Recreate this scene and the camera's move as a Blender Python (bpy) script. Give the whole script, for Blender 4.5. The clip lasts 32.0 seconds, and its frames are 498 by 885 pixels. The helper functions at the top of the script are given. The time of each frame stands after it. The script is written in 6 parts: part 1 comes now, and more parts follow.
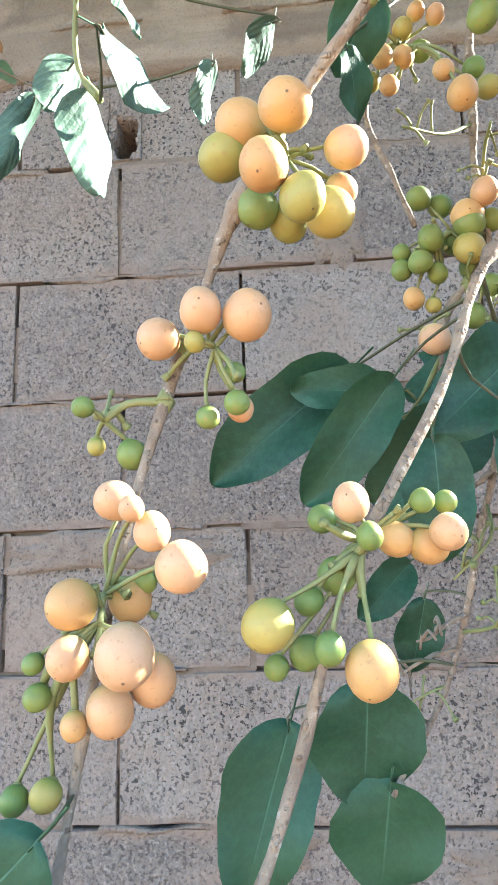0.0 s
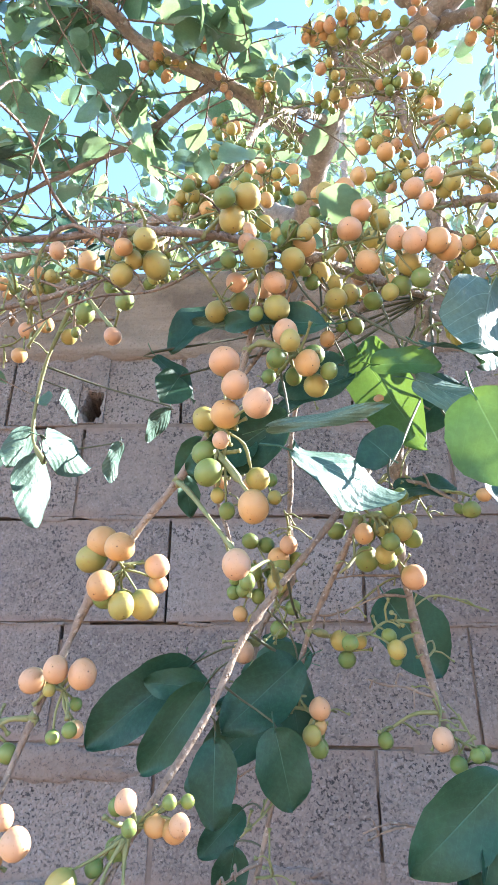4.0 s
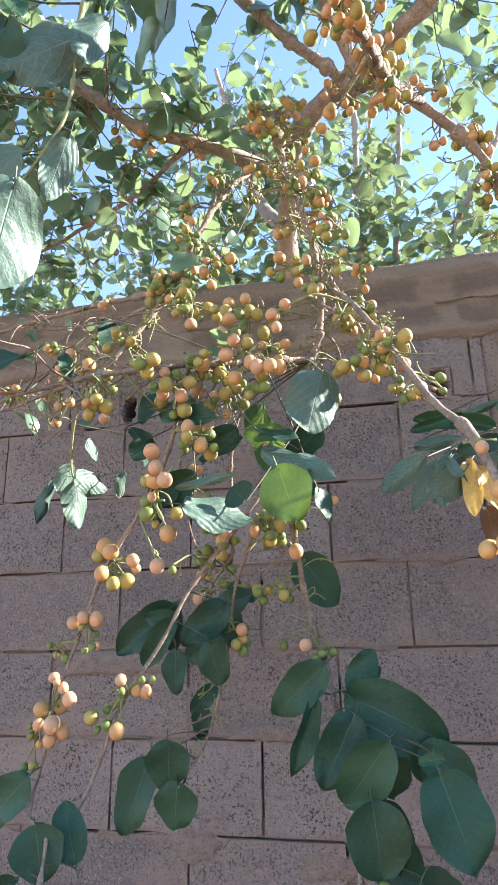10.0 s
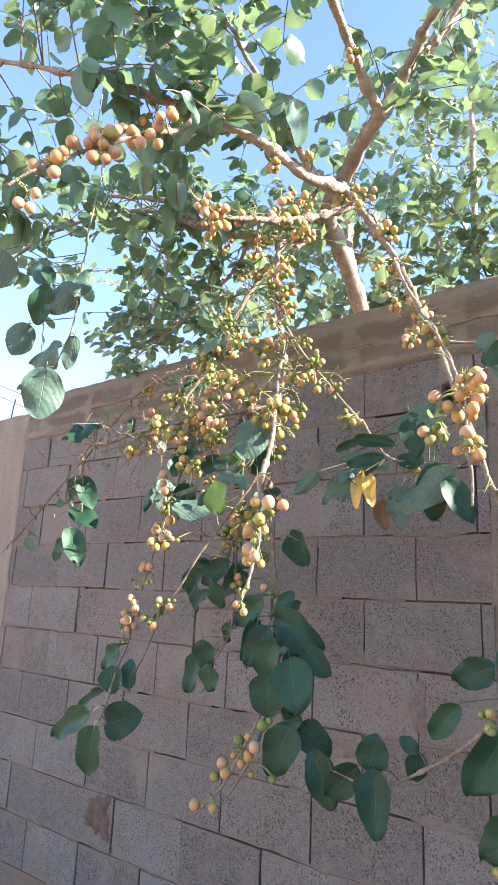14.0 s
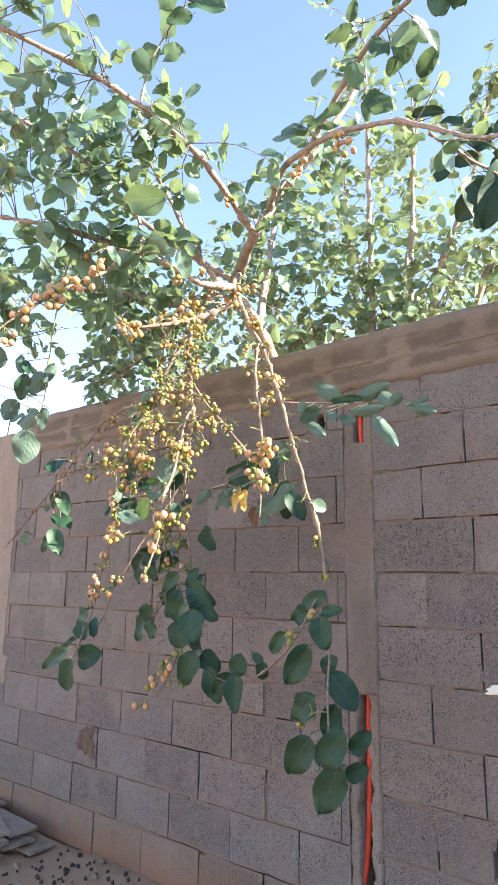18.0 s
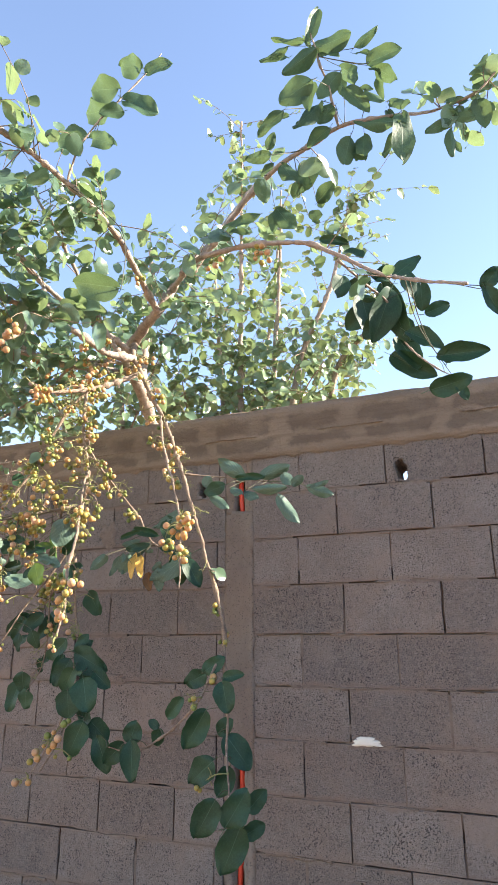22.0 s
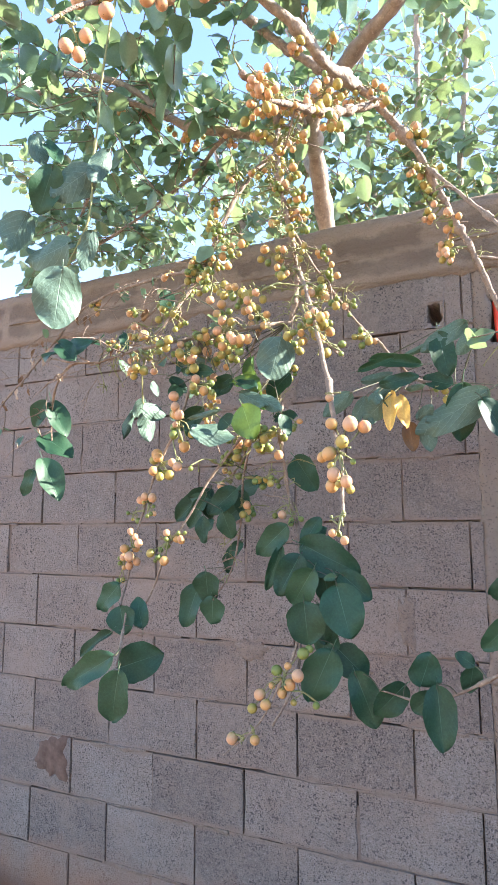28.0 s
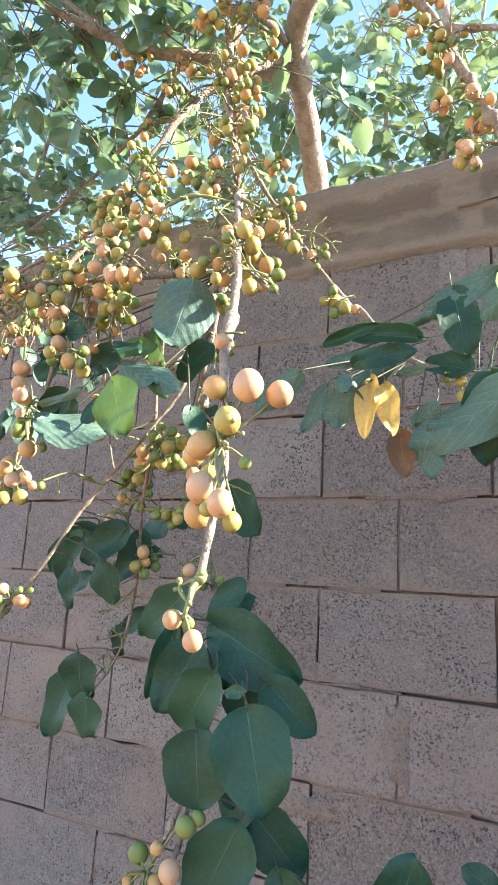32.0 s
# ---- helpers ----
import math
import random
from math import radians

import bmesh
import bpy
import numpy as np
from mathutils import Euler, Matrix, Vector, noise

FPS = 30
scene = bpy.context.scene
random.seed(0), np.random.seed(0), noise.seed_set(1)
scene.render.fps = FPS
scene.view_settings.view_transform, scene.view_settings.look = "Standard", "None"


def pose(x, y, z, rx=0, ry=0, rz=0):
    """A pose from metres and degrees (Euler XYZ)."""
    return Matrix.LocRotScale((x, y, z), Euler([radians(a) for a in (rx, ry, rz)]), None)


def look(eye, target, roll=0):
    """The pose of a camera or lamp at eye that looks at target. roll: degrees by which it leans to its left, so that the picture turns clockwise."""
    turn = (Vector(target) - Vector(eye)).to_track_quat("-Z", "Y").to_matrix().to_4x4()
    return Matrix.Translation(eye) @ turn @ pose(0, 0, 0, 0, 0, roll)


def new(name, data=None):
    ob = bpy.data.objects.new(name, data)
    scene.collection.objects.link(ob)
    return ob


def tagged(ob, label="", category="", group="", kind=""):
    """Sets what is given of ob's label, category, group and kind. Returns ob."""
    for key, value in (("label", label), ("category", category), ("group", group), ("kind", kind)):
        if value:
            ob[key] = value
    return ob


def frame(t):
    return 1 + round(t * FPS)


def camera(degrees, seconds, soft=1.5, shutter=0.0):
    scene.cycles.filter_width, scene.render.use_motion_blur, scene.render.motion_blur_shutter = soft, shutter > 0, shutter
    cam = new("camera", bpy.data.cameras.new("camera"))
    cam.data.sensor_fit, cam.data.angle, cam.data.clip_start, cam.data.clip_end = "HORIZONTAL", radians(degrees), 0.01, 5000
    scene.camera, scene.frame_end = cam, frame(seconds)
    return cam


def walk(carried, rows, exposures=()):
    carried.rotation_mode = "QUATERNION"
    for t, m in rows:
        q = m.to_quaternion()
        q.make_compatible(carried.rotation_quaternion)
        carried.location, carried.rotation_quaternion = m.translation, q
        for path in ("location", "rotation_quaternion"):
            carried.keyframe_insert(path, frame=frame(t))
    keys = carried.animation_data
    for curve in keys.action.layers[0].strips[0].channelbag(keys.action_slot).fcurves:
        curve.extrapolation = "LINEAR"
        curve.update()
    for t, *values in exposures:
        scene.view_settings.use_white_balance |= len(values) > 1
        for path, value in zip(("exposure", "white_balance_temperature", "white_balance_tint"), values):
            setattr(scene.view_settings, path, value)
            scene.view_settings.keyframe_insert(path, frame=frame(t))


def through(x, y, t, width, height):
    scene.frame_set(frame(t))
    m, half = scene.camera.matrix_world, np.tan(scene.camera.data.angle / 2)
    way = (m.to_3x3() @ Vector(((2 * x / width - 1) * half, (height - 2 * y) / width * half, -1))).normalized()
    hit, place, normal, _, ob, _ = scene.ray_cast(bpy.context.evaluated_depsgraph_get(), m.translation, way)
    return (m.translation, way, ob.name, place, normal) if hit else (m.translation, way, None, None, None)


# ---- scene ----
cam = camera(43.0, 32.0)
METRES, EYE, TILT, LEAN, TURN = 6.03, 1.343, 0.0, 0.0, 4.6
ROWS = [
    (0.0, 0.0, 0.0, 0.0, 0.36, 10.96, 1.85),
    (0.5, 0.0005, -0.0032, 0.0022, -1.68, 13.12, 1.48),
    (1.0, 0.0015, -0.0081, 0.0048, -3.04, 17.42, 1.29),
    (1.5, 0.0021, -0.0098, 0.0068, -4.15, 20.22, 1.13),
    (2.0, 0.0048, -0.0172, 0.0091, -3.46, 23.38, 1.09),
    (2.5, 0.0119, -0.0291, 0.011, -2.22, 24.42, -0.42),
    (3.0, 0.0149, -0.0373, 0.0105, -2.91, 25.36, -0.8),
    (3.5, 0.0164, -0.0399, 0.0111, -2.67, 25.59, -0.89),
    (5.5, 0.0287, -0.0636, 0.0106, 1.6, 22.16, 0.79),
    (6.0, 0.0286, -0.0781, 0.01, -0.85, 21.12, 1.51),
    (6.5, 0.0275, -0.0964, 0.0106, -2.11, 18.9, 1.9),
    (7.0, 0.029, -0.1097, 0.0112, -2.3, 16.65, 1.87),
    (7.5, 0.0354, -0.1197, 0.0113, -0.51, 15.82, 1.03),
    (8.0, 0.0438, -0.1319, 0.0105, 0.28, 15.65, 0.09),
    (8.5, 0.0497, -0.1398, 0.0108, 2.2, 15.5, 0.34),
    (9.0, 0.0538, -0.1434, 0.0108, 3.45, 15.09, 0.08),
    (9.5, 0.0564, -0.1311, 0.0099, 4.43, 13.84, -0.1),
    (10.0, 0.0603, -0.113, 0.013, 7.77, 17.35, 0.85),
    (10.5, 0.0728, -0.1059, 0.0128, 14.65, 18.59, 1.29),
    (11.0, 0.097, -0.105, 0.0121, 20.27, 18.28, -0.27),
    (11.5, 0.112, -0.1135, 0.0109, 25.32, 19.11, 0.19),
    (12.0, 0.1266, -0.1249, 0.0113, 28.32, 18.34, 0.01),
    (12.5, 0.1402, -0.1384, 0.0105, 30.74, 17.51, -0.37),
    (13.0, 0.1609, -0.1496, 0.0093, 32.66, 16.87, -0.75),
    (13.5, 0.1858, -0.1592, 0.0056, 33.65, 14.96, -3.03),
    (15.5, 0.2205, -0.2069, 0.0054, 34.08, 12.53, -1.92),
    (16.0, 0.2429, -0.2079, 0.0032, 37.48, 12.03, -0.96),
    (16.5, 0.2708, -0.2093, 0.0025, 39.93, 12.25, -2.82),
    (17.0, 0.2874, -0.2211, 0.0027, 39.03, 14.0, -1.62),
    (17.5, 0.3027, -0.2419, 0.0026, 36.81, 12.29, -0.82),
    (18.0, 0.3162, -0.2541, 0.0027, 34.01, 12.38, -0.75),
    (18.5, 0.3363, -0.2643, 0.0011, 33.96, 12.41, -1.83),
    (19.0, 0.346, -0.2694, 0.0011, 34.83, 12.35, -1.64),
    (19.5, 0.3382, -0.2774, 0.0019, 31.68, 12.65, -3.11),
    (20.0, 0.3209, -0.2985, 0.002, 26.02, 12.69, 0.73),
    (20.5, 0.3107, -0.308, 0.0053, 23.73, 13.33, 0.02),
    (21.0, 0.3086, -0.3092, 0.0037, 23.09, 14.35, -0.58),
    (21.5, 0.2972, -0.3013, 0.0065, 20.61, 16.46, -0.3),
    (22.0, 0.2846, -0.3007, 0.0096, 17.46, 16.89, 0.25),
    (22.5, 0.2705, -0.3048, 0.0104, 12.57, 15.89, -0.35),
    (23.0, 0.2438, -0.3181, 0.0104, 10.28, 14.24, 0.37),
    (23.5, 0.229, -0.3298, 0.01, 13.39, 14.32, -0.17),
    (24.0, 0.2189, -0.3221, 0.0103, 18.95, 13.39, -0.58),
    (24.5, 0.2088, -0.3103, 0.0151, 23.21, 17.5, -1.26),
    (26.5, 0.1839, -0.2736, 0.0085, 26.61, 10.67, -1.73),
    (27.0, 0.1604, -0.2462, 0.0058, 23.35, 7.56, -2.12),
    (27.5, 0.1416, -0.2176, 0.0057, 19.18, 6.71, -1.05),
    (28.0, 0.1327, -0.1855, 0.0053, 21.2, 7.88, 0.06),
    (28.5, 0.1258, -0.1645, 0.0064, 20.21, 8.88, -1.84),
    (29.0, 0.1136, -0.1386, 0.0068, 18.61, 10.21, -2.56),
    (29.5, 0.0998, -0.1178, 0.0093, 17.59, 12.05, -1.18),
    (30.0, 0.094, -0.111, 0.0086, 15.85, 12.06, -1.37),
    (30.5, 0.0952, -0.1123, 0.0082, 16.26, 12.34, -1.78),
    (31.0, 0.0977, -0.1106, 0.0084, 16.14, 11.96, -2.01),
    (31.5, 0.1095, -0.1006, 0.0081, 17.01, 12.64, -1.5),
    (32.0, 0.1287, -0.0825, 0.009, 22.88, 12.64, -3.42),
]
walk(cam, [(t, pose(0, 0, EYE, TILT, LEAN, TURN) @ pose(METRES * x, METRES * y, METRES * z, 90 + pitch, roll, yaw)) for t, x, y, z, yaw, pitch, roll in ROWS],
     [(0.0, 3.38, 5800, 1), (1.0, 3.42, 5700, 3), (2.0, 3.29, 5550, 6), (3.5, 3.03, 5500, 10), (6.0, 2.70, 5750, 16), (7.0, 2.38, 5950, 16), (9.0, 2.38, 5950, 16), (13.0, 2.38, 6050, 13), (17.0, 2.42, 6450, 17), (20.0, 2.44, 6700, 17), (22.0, 2.12, 6800, 15), (23.0, 2.04, 7000, 15), (24.5, 2.16, 6800, 19), (27.0, 2.45, 6350, 19), (28.0, 2.72, 6100, 15), (32.0, 2.70, 6050, 10)])

# ---- world, sun, exposure ----
SUN_DIR = Vector((2.0, 0.75, 1.24)).normalized()
world = bpy.data.worlds.new("sky")
scene.world = world
world.use_nodes = True
wn, wl = world.node_tree.nodes, world.node_tree.links
sky = wn.new("ShaderNodeTexSky")
sky.sky_type = "NISHITA"
sky.sun_disc = False
sky.sun_elevation = math.asin(SUN_DIR.z)
sky.sun_rotation = math.atan2(SUN_DIR.x, SUN_DIR.y)
sky.dust_density = 0.1
sky.altitude = 1200
sky.air_density = 1.0
sky.ozone_density = 0.5
wn["Background"].inputs["Strength"].default_value = 0.11
wl.new(sky.outputs["Color"], wn["Background"].inputs["Color"])
sun_data = bpy.data.lights.new("sun", "SUN")
sun_data.energy, sun_data.angle, sun_data.color = 5.0, radians(0.6), (1.0, 0.92, 0.78)
sun = new("sun", sun_data)
sun.matrix_world = look(SUN_DIR * 20, (0, 0, 0))
tagged(sun, kind="structure")


# ---- materials ----
class Nodes:
    """A short way to write a node material."""

    def __init__(self, name):
        self.m = bpy.data.materials.new(name)
        self.m.use_nodes = True
        self.t = self.m.node_tree
        self.bsdf = self.t.nodes["Principled BSDF"]
        self.out = self.t.nodes["Material Output"]

    def add(self, kind):
        return self.t.nodes.new("ShaderNode" + kind)

    def put(self, value, socket):
        if isinstance(value, bpy.types.NodeSocket):
            self.t.links.new(value, socket)
        elif isinstance(value, (tuple, list)) and len(value) == 3 and socket.type == "RGBA":
            socket.default_value = (*value, 1)
        else:
            socket.default_value = value

    def place(self):
        return self.add("NewGeometry").outputs["Position"]

    def obj(self):
        return self.add("TexCoord").outputs["Object"]

    def uv(self):
        return self.add("TexCoord").outputs["UV"]

    def noise(self, scale, detail=4, rough=0.6, at=None, stretch=None):
        n = self.add("TexNoise")
        at = at or self.place()
        if stretch:
            mp = self.add("Mapping")
            self.put(at, mp.inputs["Vector"])
            mp.inputs["Scale"].default_value = stretch
            at = mp.outputs["Vector"]
        self.put(at, n.inputs["Vector"])
        n.inputs["Scale"].default_value, n.inputs["Detail"].default_value, n.inputs["Roughness"].default_value = scale, detail, rough
        return n.outputs["Fac"]

    def ramp(self, fac, a, b):
        n = self.add("MapRange")
        self.put(fac, n.inputs["Value"])
        n.inputs["From Min"].default_value, n.inputs["From Max"].default_value = a, b
        return n.outputs["Result"]

    def math(self, op, a, b=0.0):
        n = self.add("Math")
        n.operation = op
        self.put(a, n.inputs[0])
        self.put(b, n.inputs[1])
        return n.outputs[0]

    def mix(self, fac, a, b, blend="MIX"):
        n = self.add("Mix")
        n.data_type, n.blend_type = "RGBA", blend
        self.put(fac, n.inputs[0])
        self.put(a, n.inputs[6])
        self.put(b, n.inputs[7])
        return n.outputs[2]

    def random(self):
        return self.add("ObjectInfo").outputs["Random"]

    def island(self):
        return self.add("NewGeometry").outputs["Random Per Island"]

    def dusted(self, tone):
        """Red soil splashed up the foot of the wall, and a thin veil of it higher up."""
        sep = self.add("SeparateXYZ")
        self.put(self.place(), sep.inputs[0])
        z = sep.outputs["Z"]
        veil = self.math("MULTIPLY", self.ramp(z, 2.2, 0.9), self.ramp(self.noise(2.2, 5, 0.6), 0.32, 0.68))
        tone = self.mix(self.math("ADD", 0.15, self.math("MULTIPLY", veil, 0.65)), tone, (1.08, 0.96, 0.86), "MULTIPLY")
        low = self.math("ADD", z, self.math("MULTIPLY", self.math("SUBTRACT", self.noise(3.5, 5), 0.5), 0.32))
        return self.mix(self.math("MULTIPLY", self.ramp(low, 0.24, 0.0), 0.9), tone, (0.30, 0.135, 0.062))

    def bump(self, height, strength, distance):
        n = self.add("Bump")
        self.put(height, n.inputs["Height"])
        n.inputs["Strength"].default_value, n.inputs["Distance"].default_value = strength, distance
        self.t.links.new(n.outputs["Normal"], self.bsdf.inputs["Normal"])

    def done(self, color, rough=0.8, **more):
        self.put(color, self.bsdf.inputs["Base Color"])
        self.put(rough, self.bsdf.inputs["Roughness"])
        for k, v in more.items():
            self.put(v, self.bsdf.inputs[k.replace("_", " ")])
        return self.m


def concrete_block_material():
    """Porous block: pale and dark grains, small pits, mortar smeared along the beds, red dust near the ground."""
    n = Nodes("concrete_block")
    grain = n.add("TexVoronoi")
    grain.inputs["Scale"].default_value = 210
    n.put(n.place(), grain.inputs["Vector"])
    shade = n.add("RGBToBW")
    n.put(grain.outputs["Color"], shade.inputs[0])
    edge = n.ramp(grain.outputs["Distance"], 0.35, 0.75)
    pits = n.noise(330, 2, 0.5)
    mottle = n.noise(40, 5, 0.7)
    broad = n.noise(5, 4, 0.6)
    tone = n.mix(n.ramp(n.random(), 0.1, 0.9), (0.144, 0.124, 0.113), (0.255, 0.225, 0.202))
    tone = n.mix(n.ramp(broad, 0.3, 0.75), tone, (0.178, 0.142, 0.122))
    tone = n.mix(n.math("MULTIPLY", n.ramp(shade.outputs[0], 0.45, 0.75), 0.20), tone, (0.320, 0.273, 0.244))
    tone = n.mix(n.math("MULTIPLY", n.ramp(shade.outputs[0], 0.5, 0.25), 0.16), tone, (0.101, 0.081, 0.070))
    tone = n.mix(n.math("MULTIPLY", n.ramp(mottle, 0.50, 0.72), 0.4), tone, (0.266, 0.221, 0.195))
    tone = n.mix(n.math("MULTIPLY", n.ramp(mottle, 0.48, 0.28), 0.42), tone, (0.106, 0.085, 0.072))
    smear = n.math("MULTIPLY", n.ramp(n.noise(3.1, 6, 0.6), 0.53, 0.65), 0.7)
    tone = n.mix(smear, tone, n.mix(n.noise(60, 4), (0.175, 0.131, 0.106), (0.269, 0.214, 0.180)))
    sep = n.add("SeparateXYZ")
    n.put(n.obj(), sep.inputs[0])
    bed = n.ramp(n.math("ADD", n.math("ABSOLUTE", sep.outputs["Z"]), n.math("MULTIPLY", n.noise(16, 5, 0.65), 0.055)), 0.108, 0.124)
    bed = n.math("MULTIPLY", bed, 0.8)
    tone = n.mix(bed, tone, n.mix(n.noise(90, 4), (0.155, 0.111, 0.088), (0.243, 0.184, 0.149)))
    smear = n.math("MAXIMUM", smear, bed)
    bare = n.math("SUBTRACT", 1.0, smear)
    deep = n.ramp(n.noise(165, 3, 0.6), 0.425, 0.392)
    open_grain = n.math("ADD", 0.35, n.math("MULTIPLY", n.ramp(n.noise(9, 3), 0.35, 0.6), 0.65))
    hole = n.math("MULTIPLY", n.math("MAXIMUM", n.math("MULTIPLY", n.ramp(pits, 0.40, 0.33), 0.4), n.math("MULTIPLY", deep, open_grain)), bare)
    tone = n.mix(n.math("MULTIPLY", hole, 0.95), tone, (0.041, 0.036, 0.034))
    crumb = n.math("MULTIPLY", n.ramp(n.noise(170, 2, 0.5), 0.60, 0.68), n.math("MULTIPLY", bare, 0.3))
    tone = n.mix(crumb, tone, (0.372, 0.333, 0.309))
    tone = n.dusted(tone)
    h = n.math("SUBTRACT", n.math("MULTIPLY", n.math("SUBTRACT", 1.0, edge), n.math("MULTIPLY", bare, 0.25)), hole)
    n.bump(n.math("ADD", h, n.math("MULTIPLY", mottle, 0.4)), 0.9, 0.0045)
    return n.done(tone, 0.93)


def mortar_material():
    n = Nodes("mortar")
    c = n.mix(n.ramp(n.noise(30, 5), 0.3, 0.7), (0.125, 0.094, 0.074), (0.195, 0.155, 0.127))
    c = n.dusted(c)
    n.bump(n.noise(120, 4), 0.7, 0.004)
    return n.done(c, 0.95)


def cast_concrete_material():
    n = Nodes("cast_concrete")
    broad = n.noise(2.4, 5, 0.6, stretch=(1, 1, 3))
    c = n.mix(n.ramp(broad, 0.3, 0.7), (0.200, 0.150, 0.110), (0.273, 0.210, 0.156))
    streak = n.noise(7, 5, 0.6, stretch=(0.5, 1, 5))
    c = n.mix(n.math("MULTIPLY", n.ramp(streak, 0.48, 0.62), 0.5), c, (0.163, 0.115, 0.081))
    c = n.mix(n.math("MULTIPLY", n.ramp(n.noise(220, 3), 0.42, 0.36), 0.5), c, (0.126, 0.100, 0.078))
    # damp bands, two rows of them, with uneven ends
    sep = n.add("SeparateXYZ")
    n.put(n.place(), sep.inputs[0])
    wob = n.noise(9, 5, 0.65)
    zz = n.math("ADD", sep.outputs["Z"], n.math("MULTIPLY", n.math("SUBTRACT", wob, 0.5), 0.10))
    rows = n.math("MAXIMUM", n.ramp(n.math("ABSOLUTE", n.math("SUBTRACT", zz, 2.236)), 0.034, 0.018), n.ramp(n.math("ABSOLUTE", n.math("SUBTRACT", zz, 2.318)), 0.042, 0.024))
    run = n.math("FRACT", n.math("ADD", n.math("MULTIPLY", sep.outputs["X"], 2.72), n.math("MULTIPLY", n.noise(5, 5), 0.8)))
    ends = n.ramp(n.math("ABSOLUTE", n.math("SUBTRACT", run, 0.5)), 0.44, 0.37)
    damp = n.math("MULTIPLY", n.math("MULTIPLY", rows, ends), n.ramp(n.noise(3.3, 3), 0.25, 0.5))
    c = n.mix(n.math("MULTIPLY", damp, 0.58), c, (0.089, 0.065, 0.046))
    n.bump(n.math("ADD", n.noise(90, 5), n.noise(14, 4)), 0.9, 0.009)
    return n.done(c, 0.92)


def plaster_material(name="rough_plaster", low=(0.235, 0.178, 0.132), high=(0.33, 0.257, 0.195), rough=0.5):
    n = Nodes(name)
    c = n.mix(n.ramp(n.noise(3, 5, 0.6, stretch=(3, 1, 0.7)), 0.3, 0.7), low, high)
    c = n.mix(n.math("MULTIPLY", n.ramp(n.noise(40, 4), 0.5, 0.7), 0.4), c, tuple(v * 0.9 for v in low))
    c = n.mix(n.math("MULTIPLY", n.ramp(n.noise(150, 3), 0.42, 0.37), rough), c, tuple(v * 0.35 for v in low))
    n.bump(n.math("ADD", n.noise(60, 5), n.noise(13, 4)), rough, 0.008)
    return n.done(c, 0.93)


def soil_material():
    n = Nodes("dry_soil")
    c = n.mix(n.ramp(n.noise(4, 6), 0.3, 0.7), (0.34, 0.198, 0.112), (0.45, 0.285, 0.175))
    c = n.mix(n.math("MULTIPLY", n.ramp(n.noise(60, 4), 0.5, 0.7), 0.5), c, (0.25, 0.15, 0.095))
    n.bump(n.math("ADD", n.noise(35, 6), n.noise(200, 3)), 0.7, 0.012)
    return n.done(c, 0.96)


def bark_material(name, dark, light):
    n = Nodes(name)
    c = n.mix(n.ramp(n.noise(40, 5, 0.65), 0.3, 0.72), dark, light)
    c = n.mix(n.math("MULTIPLY", n.ramp(n.noise(160, 3), 0.6, 0.72), 0.6), c, (0.55, 0.47, 0.38))
    warts = n.ramp(n.noise(210, 2, 0.5), 0.58, 0.68)
    n.bump(n.math("ADD", n.math("ADD", n.noise(110, 5), n.noise(30, 4)), n.math("MULTIPLY", warts, 0.6)), 0.8, 0.005)
    return n.done(c, 0.85)


def leaf_material(name, low, high, glow, part_random=True, veins=True, through=0.16, ribs=0.14, quilt=0.10, relief=0.4):
    """A waxy upper side with pale veins, and light that shines through the blade."""
    n = Nodes(name)
    r = n.random() if part_random else n.island()
    c = n.mix(r, low, high)
    c = n.mix(n.math("MULTIPLY", n.ramp(n.noise(28, 4), 0.35, 0.75), 0.35), c, tuple(min(1, v * 1.5) for v in high))
    c = n.mix(n.math("MULTIPLY", n.ramp(n.noise(190, 4, 0.7), 0.42, 0.70), 0.4), c, tuple(min(1, v * 1.7 + 0.004) for v in high))
    if veins:
        sep = n.add("SeparateXYZ")
        n.put(n.uv(), sep.inputs[0])
        across = n.math("ABSOLUTE", n.math("SUBTRACT", sep.outputs["Y"], 0.5))
        mid = n.math("MULTIPLY", n.ramp(across, 0.013, 0.003), n.ramp(sep.outputs["X"], 0.95, 0.4))
        slant = n.math("SUBTRACT", n.math("MULTIPLY", sep.outputs["X"], 5.2), n.math("MULTIPLY", n.math("POWER", across, 1.35), 8.5))
        side = n.ramp(n.math("ABSOLUTE", n.math("SUBTRACT", n.math("FRACT", slant), 0.5)), 0.045, 0.01)
        vein = n.math("MAXIMUM", mid, n.math("MULTIPLY", side, ribs))
        c = n.mix(n.math("MULTIPLY", vein, 0.4), c, tuple(min(0.5, v * 2.4 + 0.07) for v in high))
        puff = n.math("ABSOLUTE", n.math("SUBTRACT", n.math("FRACT", slant), 0.5))
        n.bump(n.math("ADD", n.math("ADD", n.math("MULTIPLY", puff, -quilt), n.math("ADD", n.math("MULTIPLY", n.noise(55, 3), 0.9), n.math("MULTIPLY", n.noise(260, 3, 0.6), 0.28))), n.math("MULTIPLY", mid, -0.5)), relief, 0.004)
    n.done(c, 0.52 if veins else 0.28, Specular_IOR_Level=0.32 if veins else 0.8)
    tr = n.add("BsdfTranslucent")
    n.put(n.mix(0.5, c, glow), tr.inputs["Color"])
    mx = n.add("MixShader")
    mx.inputs[0].default_value = through
    n.t.links.new(n.bsdf.outputs[0], mx.inputs[1])
    n.t.links.new(tr.outputs[0], mx.inputs[2])
    n.t.links.new(mx.outputs[0], n.out.inputs["Surface"])
    return n.m


